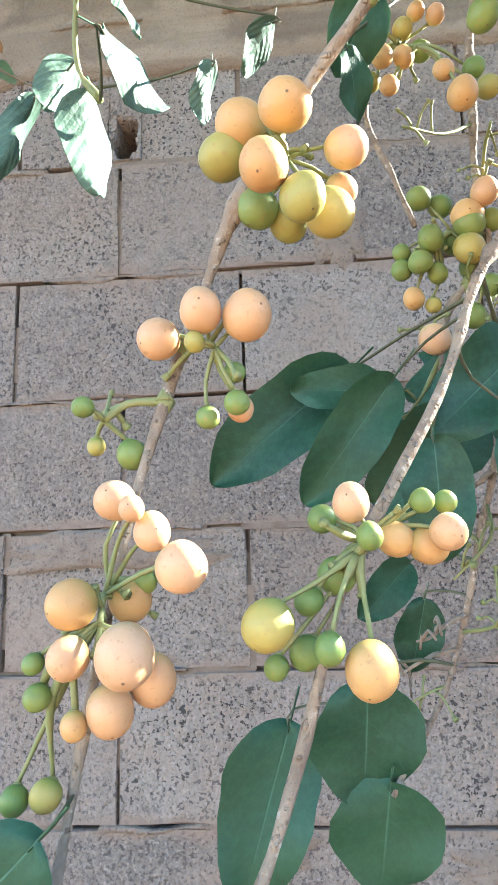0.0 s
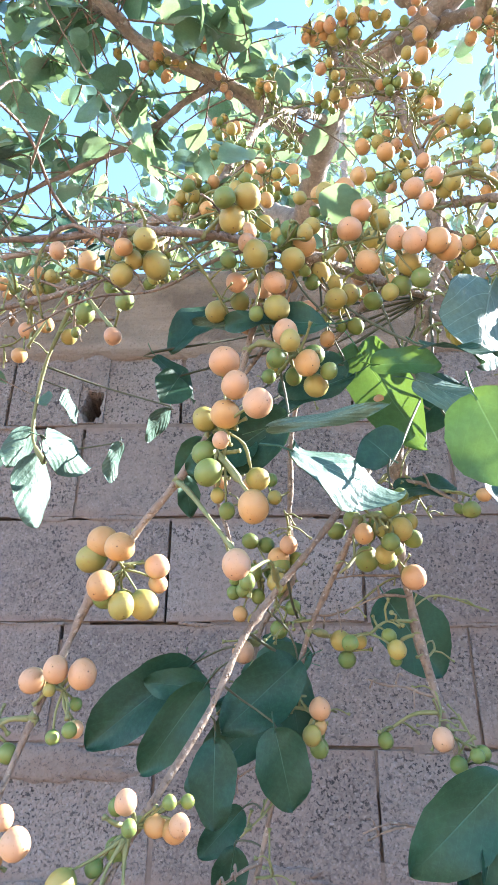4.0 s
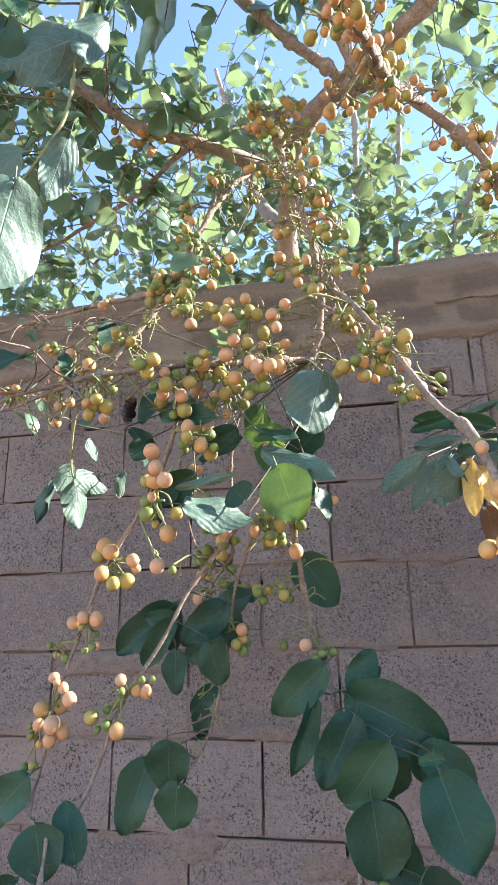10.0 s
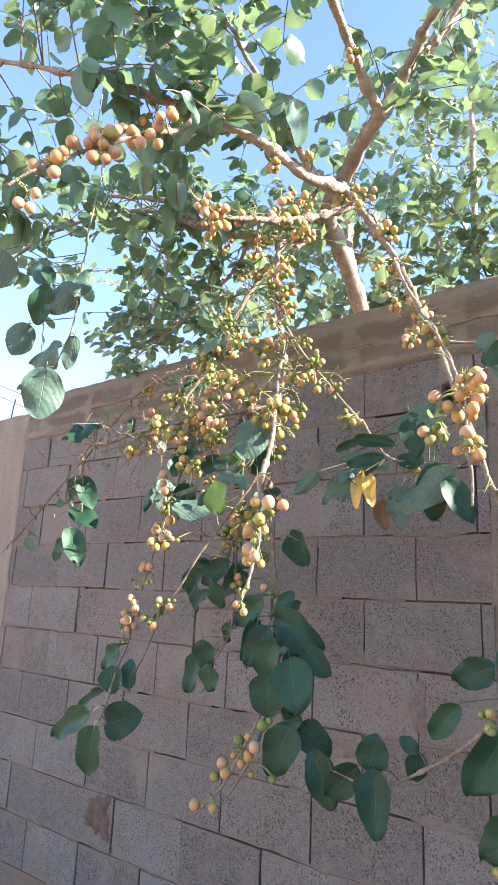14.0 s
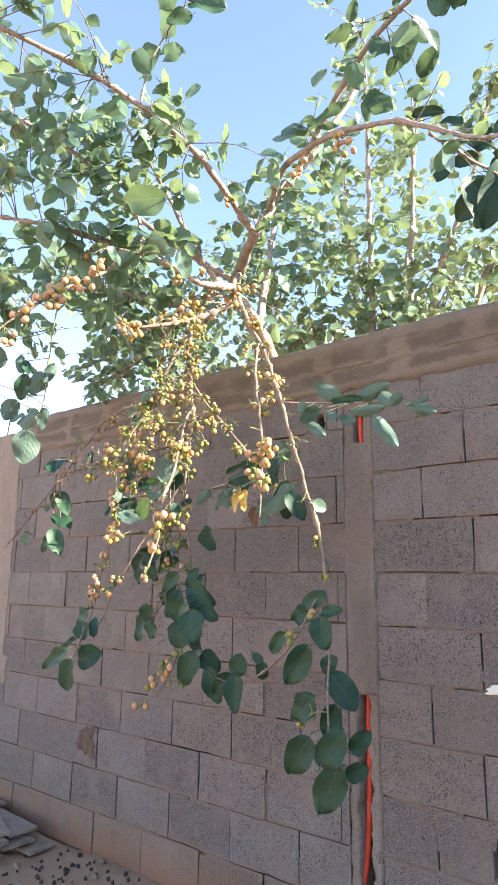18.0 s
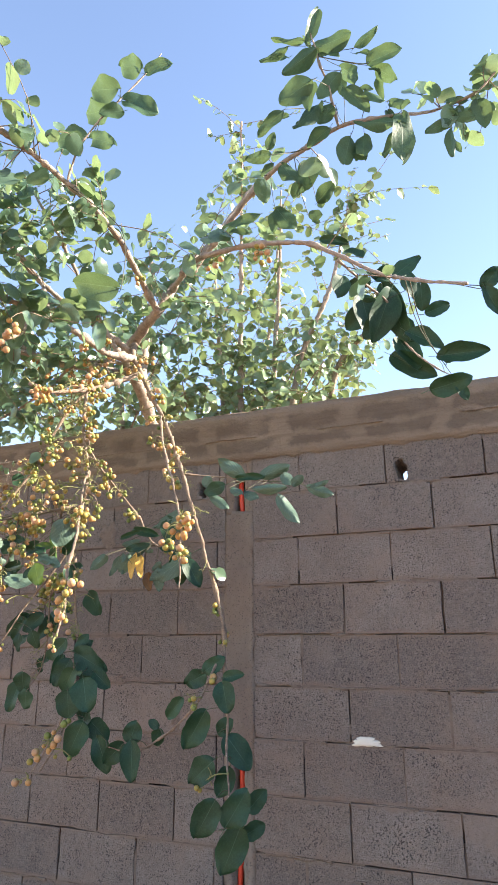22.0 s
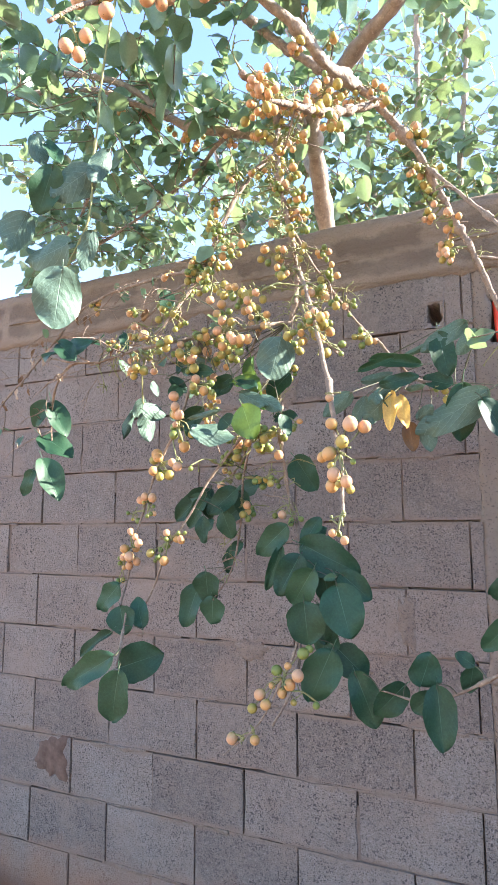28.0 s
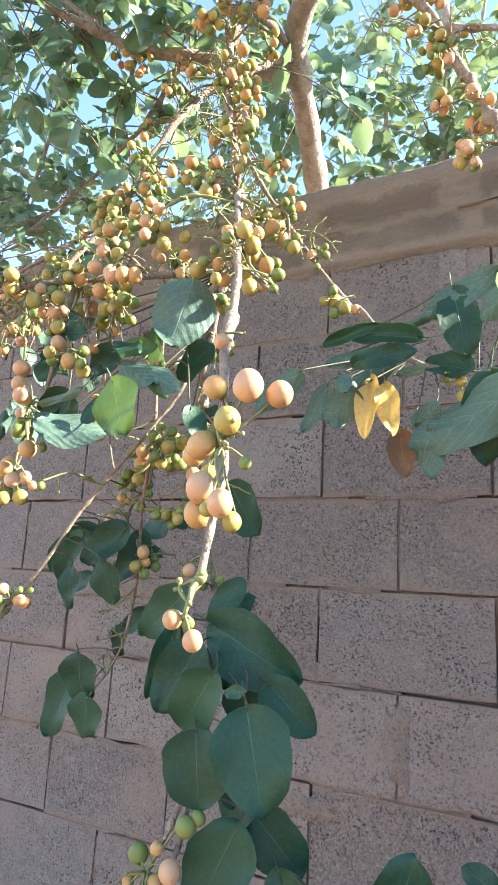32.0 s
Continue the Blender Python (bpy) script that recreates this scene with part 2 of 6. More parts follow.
def fruit_material(name, body, blush, cap, joined=False):
    """A fruit's skin: paler body, a green or brown shoulder at the stalk and a dark dot at the tip."""
    n = Nodes(name)
    r = n.island() if joined else n.random()
    c = n.mix(r, body, blush)
    c = n.mix(n.math("MULTIPLY", n.ramp(n.noise(45, 4), 0.4, 0.7), 0.4), c, blush)
    c = n.mix(n.math("MULTIPLY", n.ramp(n.noise(30, 5, 0.7), 0.58, 0.72), 0.3), c, tuple(v * 0.55 for v in blush))
    freck = n.math("MULTIPLY", n.ramp(n.noise(380, 2), 0.63, 0.70), 0.4)
    c = n.mix(freck, c, (0.30, 0.15, 0.06))
    if not joined:
        sep = n.add("SeparateXYZ")
        n.put(n.obj(), sep.inputs[0])
        c = n.mix(n.math("MULTIPLY", n.ramp(n.math("ADD", sep.outputs["Z"], n.math("MULTIPLY", n.noise(90, 3), 0.6)), 0.4, 1.3), 0.8), c, cap)
        c = n.mix(n.ramp(n.math("ADD", sep.outputs["Z"], n.math("MULTIPLY", n.noise(500, 2), 0.004)), -0.988, -0.994), c, (0.13, 0.075, 0.04))
    n.bump(n.math("ADD", n.noise(220, 3), n.noise(60, 3)), 0.25, 0.0016)
    n.done(c, 0.48, Specular_IOR_Level=0.33)
    n.bsdf.inputs["Subsurface Weight"].default_value = 0.12
    n.bsdf.inputs["Subsurface Radius"].default_value = (0.008, 0.004, 0.002)
    n.bsdf.inputs["Subsurface Scale"].default_value = 1.0
    return n.m


def plain_material(name, a, b, scale=30, rough=0.7, joined=False, metal=0.0, dust=False):
    n = Nodes(name)
    c = n.mix(n.ramp(n.noise(scale, 5), 0.3, 0.7), a, b)
    if joined:
        c = n.mix(n.math("MULTIPLY", n.island(), 0.6), c, tuple(v * 0.5 for v in a))
    if dust:
        c = n.dusted(c)
        c = n.mix(n.math("MULTIPLY", n.ramp(n.noise(230, 3), 0.44, 0.36), 0.6), c, tuple(v * 0.4 for v in a))
    n.bump(n.math("ADD", n.noise(scale * 3, 4), n.noise(scale * 0.8, 3)) if dust else n.noise(scale * 3, 4), 0.9 if dust else 0.4, 0.006 if dust else 0.003)
    return n.done(c, rough, Metallic=metal)


BLOCK = concrete_block_material()
MORTAR = mortar_material()
CAST = cast_concrete_material()
PLASTER = plaster_material()
SOIL = soil_material()
BARK = bark_material("bark", (0.225, 0.172, 0.135), (0.44, 0.35, 0.275))
TWIG = bark_material("young_bark", (0.150, 0.105, 0.074), (0.315, 0.232, 0.162))
STALK = plain_material("green_stalk", (0.15, 0.17, 0.055), (0.24, 0.22, 0.085), 60)
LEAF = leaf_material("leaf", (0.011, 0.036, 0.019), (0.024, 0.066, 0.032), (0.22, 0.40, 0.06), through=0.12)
LEAF_UNDER = leaf_material("leaf_underside", (0.055, 0.098, 0.072), (0.085, 0.135, 0.095), (0.30, 0.45, 0.14), through=0.10, ribs=0.8, quilt=0.45, relief=0.55)
# LEAF in a lighter green: the light on the high leaves is coloured in
LEAF_HIGH_LIT = leaf_material("high_leaf_lit", (0.022, 0.056, 0.031), (0.050, 0.098, 0.050), (0.33, 0.48, 0.16), through=0.21)
LEAF_YOUNG = leaf_material("young_leaf", (0.024, 0.068, 0.017), (0.045, 0.10, 0.022), (0.40, 0.60, 0.07), through=0.17)
# crown and back leaves: paler still, with sunlight put into their base colours
LEAF_CROWN_LIT = leaf_material("crown_leaf_lit", (0.042, 0.090, 0.060), (0.105, 0.172, 0.112), (0.42, 0.56, 0.19), part_random=False, veins=False, through=0.36)
LEAF_BACK_LIT = leaf_material("back_leaf_lit", (0.070, 0.125, 0.062), (0.14, 0.20, 0.095), (0.48, 0.62, 0.22), part_random=False, veins=False, through=0.22)
LEAF_STALK = plain_material("leaf_stalk", (0.055, 0.062, 0.030), (0.10, 0.095, 0.05), 60)
LEAF_YELLOW = leaf_material("yellow_leaf", (0.46, 0.28, 0.06), (0.54, 0.35, 0.09), (0.6, 0.36, 0.07))
LEAF_BROWN = leaf_material("withered_leaf", (0.075, 0.042, 0.018), (0.13, 0.068, 0.024), (0.32, 0.14, 0.03), through=0.10)
LEAF_DRY = leaf_material("dry_pale_leaf", (0.22, 0.155, 0.10), (0.34, 0.25, 0.17), (0.40, 0.26, 0.14), through=0.10)
FRUIT = [
    fruit_material("ripe_fruit", (0.52, 0.305, 0.168), (0.485, 0.265, 0.125), (0.40, 0.31, 0.11)),
    fruit_material("orange_fruit", (0.51, 0.30, 0.112), (0.46, 0.25, 0.095), (0.32, 0.28, 0.07)),
    fruit_material("olive_fruit", (0.38, 0.28, 0.075), (0.29, 0.245, 0.06), (0.16, 0.20, 0.04)),
    fruit_material("green_fruit", (0.125, 0.175, 0.045), (0.185, 0.21, 0.05), (0.09, 0.145, 0.03)),
]
RENDER = plaster_material("rough_render", (0.165, 0.125, 0.098), (0.235, 0.185, 0.148), 0.6)
PATCH = plain_material("mortar_smear", (0.165, 0.128, 0.105), (0.225, 0.18, 0.15), 45, 0.95, dust=True)
RED_PATCH = plain_material("red_mortar", (0.080, 0.046, 0.032), (0.155, 0.096, 0.069), 38, 0.95)
RUBBLE = plain_material("mud_rubble", (0.070, 0.052, 0.042), (0.15, 0.115, 0.092), 22, 0.95)
RED_PLASTIC = plain_material("red_plastic", (0.62, 0.045, 0.02), (0.72, 0.07, 0.03), 12, 0.45)
PLANK = plain_material("weathered_plank", (0.20, 0.148, 0.108), (0.34, 0.262, 0.198), 18, 0.9)
PALE = plain_material("lime_paint", (0.74, 0.69, 0.58), (0.82, 0.78, 0.68), 1.5, 0.9)
DARK_FRUIT = plain_material("dried_fruit", (0.03, 0.02, 0.016), (0.06, 0.04, 0.03), 60, 0.8)
STRAW = plain_material("dry_straw", (0.17, 0.12, 0.08), (0.40, 0.32, 0.23), 60, 0.9)
PEBBLE = plain_material("pebble", (0.23, 0.155, 0.105), (0.36, 0.27, 0.20), 40, 0.95, joined=True)
CABLE = plain_material("cable_sheath", (0.03, 0.03, 0.03), (0.05, 0.05, 0.05), 20)
IRON = plain_material("rusty_iron", (0.11, 0.055, 0.03), (0.19, 0.10, 0.06), 60, 0.85)


# ---- building helpers ----
def mesh_of(name, verts, faces, material, smooth=False, uvs=None):
    me = bpy.data.meshes.new(name)
    me.from_pydata([tuple(v) for v in verts], [], faces)
    if uvs is not None:
        layer = me.uv_layers.new(name="UVMap")
        flat = np.array(uvs, dtype=np.float32)
        idx = np.empty(len(me.loops), dtype=np.int32)
        me.loops.foreach_get("vertex_index", idx)
        layer.data.foreach_set("uv", flat[idx].ravel())
    if smooth:
        me.polygons.foreach_set("use_smooth", [True] * len(me.polygons))
    me.materials.append(material)
    me.update()
    return me


def part(name, me, parent, label="", kind="", m=None):
    ob = new(name, me)
    ob.parent = parent
    if m is not None:
        ob.matrix_basis = m
    return tagged(ob, label, kind=kind)


def thing(name, label, category, at=(0, 0, 0), kind="", group=""):
    ob = new(name)
    ob.empty_display_size = 0.05
    ob.matrix_basis = Matrix.Translation(at)
    return tagged(ob, label, category, group, kind)


def spline(points, step):
    """Points along a smooth line through the given ones, and where along it (0 to 1) each lies."""
    p = [Vector(q) for q in points]
    p = [p[0] * 2 - p[1]] + p + [p[-1] * 2 - p[-2]]
    out, along = [], []
    n = len(p) - 3
    for i in range(n):
        a, b, c, d = p[i : i + 4]
        k = max(2, int((c - b).length / step))
        for j in range(k):
            t = j / k
            out.append(0.5 * (2 * b + (c - a) * t + (2 * a - 5 * b + 4 * c - d) * t * t + (3 * b - a - 3 * c + d) * t**3))
            along.append((i + t) / n)
    out.append(p[-2].copy())
    along.append(1.0)
    return out, along


def tube(points, r0, r1, sides=8, step=0.02, knob=0.0):
    """Vertices and faces of a tapered round stem along a smooth line."""
    line, along = spline(points, step)
    verts, faces = [], []
    side = Vector((0.3, 0.9, 0.2))
    for i, q in enumerate(line):
        d = (line[min(i + 1, len(line) - 1)] - line[max(i - 1, 0)]).normalized()
        u = (side - d * side.dot(d)).normalized()
        side = u
        w = d.cross(u)
        r = r0 + (r1 - r0) * along[i]
        if knob:
            q = q + Vector((noise.noise(q * 13), noise.noise(q * 13 + Vector((9, 2, 4))), 0)) * min(0.006, r0 * 0.9)
            r *= 1 + knob * noise.noise(q * 45) + (knob * 1.6 if noise.noise(q * 24 + Vector((7, 3, 1))) > 0.36 else 0)
        for k in range(sides):
            a = 2 * math.pi * k / sides
            verts.append(q + (u * math.cos(a) + w * math.sin(a)) * r)
    for i in range(len(line) - 1):
        for k in range(sides):
            b = i * sides
            faces.append((b + k, b + (k + 1) % sides, b + sides + (k + 1) % sides, b + sides + k))
    faces.append(tuple(range(sides))[::-1])
    faces.append(tuple(range(len(verts) - sides, len(verts))))
    return verts, faces


class Heap:
    """Many small pieces that become one mesh."""

    def __init__(self):
        self.v, self.f, self.u = [], [], []

    def put(self, verts, faces, uvs=None, m=None):
        b = len(self.v)
        self.v += [m @ Vector(q) for q in verts] if m is not None else list(verts)
        self.f += [tuple(i + b for i in f) for f in faces]
        self.u += list(uvs) if uvs is not None else [(0.5, 0.5)] * len(verts)

    def mesh(self, name, material, smooth=True):
        return mesh_of(name, self.v, self.f, material, smooth, self.u)


def leaf_shape(rng, along=8, across=6, fold=0.12, droop=0.12, wave=0.03, stalk=True):
    """A broad ovate blade of unit length along x and unit width, with its stalk behind the base."""
    verts, faces, uvs = [], [], []
    p1, p2, p3 = rng.uniform(0, 6), rng.uniform(0, 6), rng.uniform(-0.5, 0.5)
    ovate, point, notch = rng.uniform(0.10, 0.34), rng.uniform(0.05, 0.30), rng.uniform(0.02, 0.07)
    for i in range(along + 1):
        u = (1 - math.cos(math.pi * i / along)) / 2
        half = math.sqrt(max(0.0, u * (1 - u))) * (1 + ovate * (0.5 - u)) * (1 - point * max(0.0, (u - 0.7) / 0.3) ** 2)
        for j in range(across + 1):
            v = j / across * 2 - 1
            z = fold * abs(v) ** 1.3 * half * 2 - droop * u * u + wave * math.sin(9 * u + p1 + 2 * v) * abs(v) + 0.05 * p3 * v * u
            y = v * half * (1 + 0.045 * math.sin(8 * u + p2 + v) + 0.024 * math.sin(23 * u + p1 + v))
            verts.append((u - notch * abs(v) * (1 - u) * 2, y, z))
            uvs.append((u, 0.5 + v * half))
    for i in range(along):
        for j in range(across):
            a = i * (across + 1) + j
            faces.append((a, a + across + 1, a + across + 2, a + 1))
    if stalk:
        b = len(verts)
        for x, z, r in ((0.03, 0.004, 0.012), (-0.13, 0.03, 0.013), (-0.26, 0.10, 0.016)):
            for k in range(3):
                a = 2 * math.pi * k / 3
                verts.append((x, r * math.cos(a), z + r * math.sin(a)))
                uvs.append((0.5, 0.5))
        for i in range(2):
            for k in range(3):
                q = b + 3 * i
                faces.append((q + k, q + (k + 1) % 3, q + 3 + (k + 1) % 3, q + 3 + k))
    return verts, faces, uvs


def two_sided(shape, upper, lower, blade):
    """A leaf with a waxy upper side and, a hair below it, a paler underside."""
    verts, faces, uvs = shape
    n = len(verts)
    low = [(x, y, z - 0.006) for x, y, z in verts]
    under = [tuple(n + k for k in (f[0], f[3], f[2], f[1])) for f in faces[:blade]]
    me = mesh_of("leaf", list(verts) + low, list(faces) + under, upper, True, list(uvs) * 2)
    me.materials.append(lower)
    for p in list(me.polygons)[len(faces):]:
        p.material_index = 1
    return me


def leaf_pose(base, tip, width, face, twist=0.0):
    """The pose that lays a unit blade from base to tip, its upper side towards face."""
    b, t = Vector(base), Vector(tip)
    x = (t - b).normalized()
    z = Vector(face)
    z = (z - x * z.dot(x)).normalized()
    z = Matrix.Rotation(twist, 3, x) @ z
    y = z.cross(x)
    length = (t - b).length
    m = Matrix((x * length, y * width, z * length)).transposed().to_4x4()
    m.translation = b
    return m


def fruit_shape(rng):
    """A round fruit of unit radius, a little uneven, with a shallow dip at the tip."""
    verts, faces = [], []
    rows, cols = 12, 20
    sx, sy, sz = rng.uniform(0.88, 1.0), rng.uniform(0.90, 1.02), 1.0
    for i in range(rows + 1):
        a = math.pi * i / rows
        for j in range(cols):
            b = 2 * math.pi * j / cols
            r = 1 + 0.02 * math.sin(3 * b + 2 * a)
            verts.append((r * sx * math.sin(a) * math.cos(b), r * sy * math.sin(a) * math.sin(b), sz * math.cos(a)))
    for i in range(rows):
        for j in range(cols):
            faces.append((i * cols + j, (i + 1) * cols + j, (i + 1) * cols + (j + 1) % cols, i * cols + (j + 1) % cols))
    return verts, faces


def box(x0, x1, y0, y1, z0, z1):
    v = [(x, y, z) for x in (x0, x1) for y in (y0, y1) for z in (z0, z1)]
    f = [(0, 1, 3, 2), (4, 6, 7, 5), (0, 4, 5, 1), (2, 3, 7, 6), (0, 2, 6, 4), (1, 5, 7, 3)]
    return v, f


def wall_block_shape(rng, lx, ly, lz):
    """A block whose face has chipped, wavering edges."""
    hx, hy, hz = lx / 2, ly / 2, lz / 2
    nx, nz = max(2, int(lx / 0.045)), max(2, int(lz / 0.045))
    rim = [(-hx + lx * i / nx, -hz) for i in range(nx)] + [(hx, -hz + lz * i / nz) for i in range(nz)]
    rim += [(-x, -z) for x, z in rim]
    n = len(rim)
    verts = []
    for x, z in rim:
        c = rng.uniform(0.0, 0.0012) if rng.random() > 0.12 else rng.uniform(0.002, 0.008)
        sx, sz = max(-1, min(1, x / hx * 1.0001)), max(-1, min(1, z / hz * 1.0001))
        ix, iz = (c if abs(sx) >= 1 else 0), (c if abs(sz) >= 1 else 0)
        verts.append((x - math.copysign(ix + rng.uniform(0.0003, 0.0014) * (ix > 0), x), -hy, z - math.copysign(iz + rng.uniform(0.0003, 0.0014) * (iz > 0), z)))
    for i, (x, z) in enumerate(rim):
        verts.append(((x * 2 + verts[i][0]) / 3, -hy + rng.uniform(0.0015, 0.006), (z * 2 + verts[i][2]) / 3))
    verts += [(x, hy, z) for x, z in rim]
    faces = [tuple(range(n))]
    for r in (0, n):
        faces += [(r + i, r + n + i, r + n + (i + 1) % n, r + (i + 1) % n) for i in range(n)]
    faces.append(tuple(range(2 * n, 3 * n))[::-1])
    return verts, faces


def block_shape(rng, lx, ly, lz, chip=0.004, bevel=0.006):
    """A block with worn, chamfered edges: 44 triangles."""
    verts, faces = [], []
    hx, hy, hz = lx / 2, ly / 2, lz / 2
    bm = bmesh.new()
    v, f = box(-hx, hx, -hy, hy, -hz, hz)
    vs = [bm.verts.new(q) for q in v]
    for q in f:
        bm.faces.new([vs[i] for i in q])
    bmesh.ops.recalc_face_normals(bm, faces=bm.faces[:])
    bmesh.ops.bevel(bm, geom=bm.edges[:], offset=bevel * 0.55, segments=1, affect="EDGES")
    for q in bm.verts:
        q.co += Vector((rng.uniform(-1, 1), rng.uniform(-0.6, 0.6), rng.uniform(-1, 1))) * chip
    bm.verts.index_update()
    verts = [q.co.copy() for q in bm.verts]
    faces = [[w.index for w in q.verts] for q in bm.faces]
    bm.free()
    return verts, faces

# ---- ground ----
WALL_Y, WALL_BACK, WALL_TOP = 0.92, 1.12, 2.40
WALL_LEFT, WALL_RIGHT = -2.15, 4.6


def ground_height(x, y):
    h = 0.018 * noise.noise(Vector((x * 1.3, y * 1.3, 0))) + 0.008 * noise.noise(Vector((x * 7, y * 7, 2)))
    near = max(0.0, 1 - abs(y - 0.85) / 0.35)
    h += 0.045 * near * (0.6 + 0.5 * noise.noise(Vector((x * 2.2, 5, 0)))) - 0.02
    return h


def build_ground():
    xs = [-600, -150, -40, -12, -6] + [-4 + 0.06 * i for i in range(150)] + [5.2, 7, 12, 40, 150, 600]
    ys = [-600, -150, -40, -12, -5] + [-3 + 0.06 * i for i in range(85)] + [2.4, 3.5, 6, 12, 40, 150, 600]
    verts = [(x, y, ground_height(x, y) if abs(x) < 8 and abs(y) < 6 else 0.0) for x in xs for y in ys]
    n = len(ys)
    faces = [(i * n + j, (i + 1) * n + j, (i + 1) * n + j + 1, i * n + j + 1) for i in range(len(xs) - 1) for j in range(n - 1)]
    ob = new("ground", mesh_of("ground", verts, faces, SOIL, True))
    tagged(ob, "bare dry reddish-brown soil along the block wall", "ground", kind="structure")


build_ground()

# ---- the block wall ----
PITCH_LEFT, PITCH_RIGHT, COURSE = 0.367, 0.385, 0.20
wall = thing("wall_north", "grey concrete block wall with dark open joints and a cast beam on top", "wall", kind="structure")
JOINTS = Heap()
BLOCK_RNG = random.Random(11)
FULL = {p: [mesh_of("block", *wall_block_shape(BLOCK_RNG, p - 0.0042, 0.20, 0.1960), BLOCK) for _ in range(14)] for p in (PITCH_LEFT, PITCH_RIGHT)}
ODD = {}
# each hole: middle, width, bottom and top
HOLES = [(1.49, 0.052, 2.005, 2.10), (0.58, 0.052, 2.005, 2.08), (-0.265, 0.048, 2.01, 2.085), (1.24, 0.036, 0.425, 0.545)]


def lay(x0, x1, z0, z1, k):
    """One block, or a cut piece of one."""
    lx, lz = x1 - x0, z1 - z0
    if lx < 0.015 or lz < 0.012:
        return
    fits = [p for p in FULL if abs(lx - p) < 0.0025]
    if fits and abs(lz - COURSE) < 0.01:
        me = BLOCK_RNG.choice(FULL[fits[0]])
    else:
        key = (round(lx, 3), round(lz, 3))
        if key not in ODD:
            ODD[key] = mesh_of("block", *wall_block_shape(BLOCK_RNG, lx - 0.004, 0.20, lz - 0.004), BLOCK)
        me = ODD[key]
    m = pose((x0 + x1) / 2, (WALL_Y + WALL_BACK) / 2 + BLOCK_RNG.uniform(-0.0035, 0.0035), (z0 + z1) / 2,
             BLOCK_RNG.uniform(-0.4, 0.4), BLOCK_RNG.uniform(-0.35, 0.35), BLOCK_RNG.uniform(-0.35, 0.35))
    part("block", me, wall, m=m)


def lay_course(k, start, end, first, pitch):
    z0, z1 = k * COURSE, min((k + 1) * COURSE, 2.18)
    edges = [start]
    x = first
    while x < end - 0.03:
        if x > start + 0.03:
            edges.append(x + BLOCK_RNG.uniform(-0.007, 0.007))
        x += pitch
    edges.append(end)
    for a, b in zip(edges, edges[1:]):
        hole = [h for h in HOLES if a < h[0] < b and h[2] < z1 - 0.01 and h[3] > z0 + 0.01]
        if hole:
            c, w, h0, h1 = hole[0]
            lay(a, c - w / 2, z0, z1, k)
            lay(c + w / 2, b, z0, z1, k)
            lay(c - w / 2 - 0.008, c + w / 2 + 0.008, z0, h0, k)
            lay(c - w / 2 - 0.008, c + w / 2 + 0.008, h1, z1, k)
        else:
            lay(a, b, z0, z1, k)
        if b < end - 0.001:
            z = z0
            while z < z1 - 0.001:
                step = min(BLOCK_RNG.uniform(0.03, 0.14), z1 - z)
                JOINTS.put(*box(b - 0.006, b + 0.006, WALL_Y + BLOCK_RNG.choice((0.003, 0.006, 0.010, 0.016, 0.024)), WALL_BACK - 0.02, z, z + step))
                z += step
    if k:
        gaps = sorted((h[0] - h[1] / 2, h[0] + h[1] / 2) for h in HOLES if h[2] < z0 < h[3])
        x = start
        for g0, g1 in gaps:
            if start < g0 < end:
                JOINTS.put(*box(x, g0, WALL_Y + 0.016, WALL_BACK - 0.016, z0 - 0.006, z0 + 0.006))
                x = g1
        while x < end:
            step = min(BLOCK_RNG.uniform(0.03, 0.28), end - x)
            JOINTS.put(*box(x, x + step, WALL_Y + BLOCK_RNG.choice((0.002, 0.004, 0.008, 0.012, 0.018, 0.024)), WALL_BACK - 0.016, z0 - 0.006, z0 + 0.006))
            x += step


for k in range(11):
    lay_course(k, -1.79, 0.695, (0.10 if k % 2 else -0.077) - 5 * PITCH_LEFT, PITCH_LEFT)
    lay_course(k, 0.825, 4.4, 1.218 - PITCH_RIGHT if k % 2 else 1.04, PITCH_RIGHT)
part("mortar", JOINTS.mesh("mortar", MORTAR, False), wall, "recessed brown mortar joints", kind="stuff")


def rough_slab(x0, x1, y0, y1, z0, z1, step, rough, seed, ragged=0.0, sway=0.0):
    """A closed slab with an uneven face, top and lower edge."""
    nx, nz = max(2, int((x1 - x0) / step)), max(2, int((z1 - z0) / step))
    verts, faces = [], []
    for side in (0, 1):
        for i in range(nx + 1):
            for j in range(nz + 1):
                x, z = x0 + (x1 - x0) * i / nx, z0 + (z1 - z0) * j / nz
                d = rough * noise.noise(Vector((x * 6, z * 9, seed))) + rough * 0.5 * noise.noise(Vector((x * 25, z * 25, seed)))
                if j == nz:
                    z += rough * 1.2 * noise.noise(Vector((x * 9, seed, 3)))
                if j == 0:
                    z += ragged * noise.noise(Vector((x * 17, seed, 8)))
                if i in (0, nx):
                    x += sway * noise.noise(Vector((z * 14, seed, i))) + sway * 0.6 * noise.noise(Vector((z * 45, seed, i)))
                verts.append((x, (y0 + d) if side == 0 else y1 - d, z))
    n, half = nz + 1, (nx + 1) * (nz + 1)
    for i in range(nx):
        for j in range(nz):
            a = i * n + j
            faces.append((a, a + n, a + n + 1, a + 1))
            a += half
            faces.append((a, a + 1, a + n + 1, a + n))
    for i in range(nx):
        for j in (0, nz):
            a, b = i * n + j, (i + 1) * n + j
            faces.append((a, a + half, b + half, b) if j == 0 else (a, b, b + half, a + half))
    for j in range(nz):
        for i in (0, nx):
            a = i * n + j
            faces.append((a, a + 1, a + 1 + half, a + half) if i == 0 else (a, a + half, a + 1 + half, a + 1))
    return verts, faces


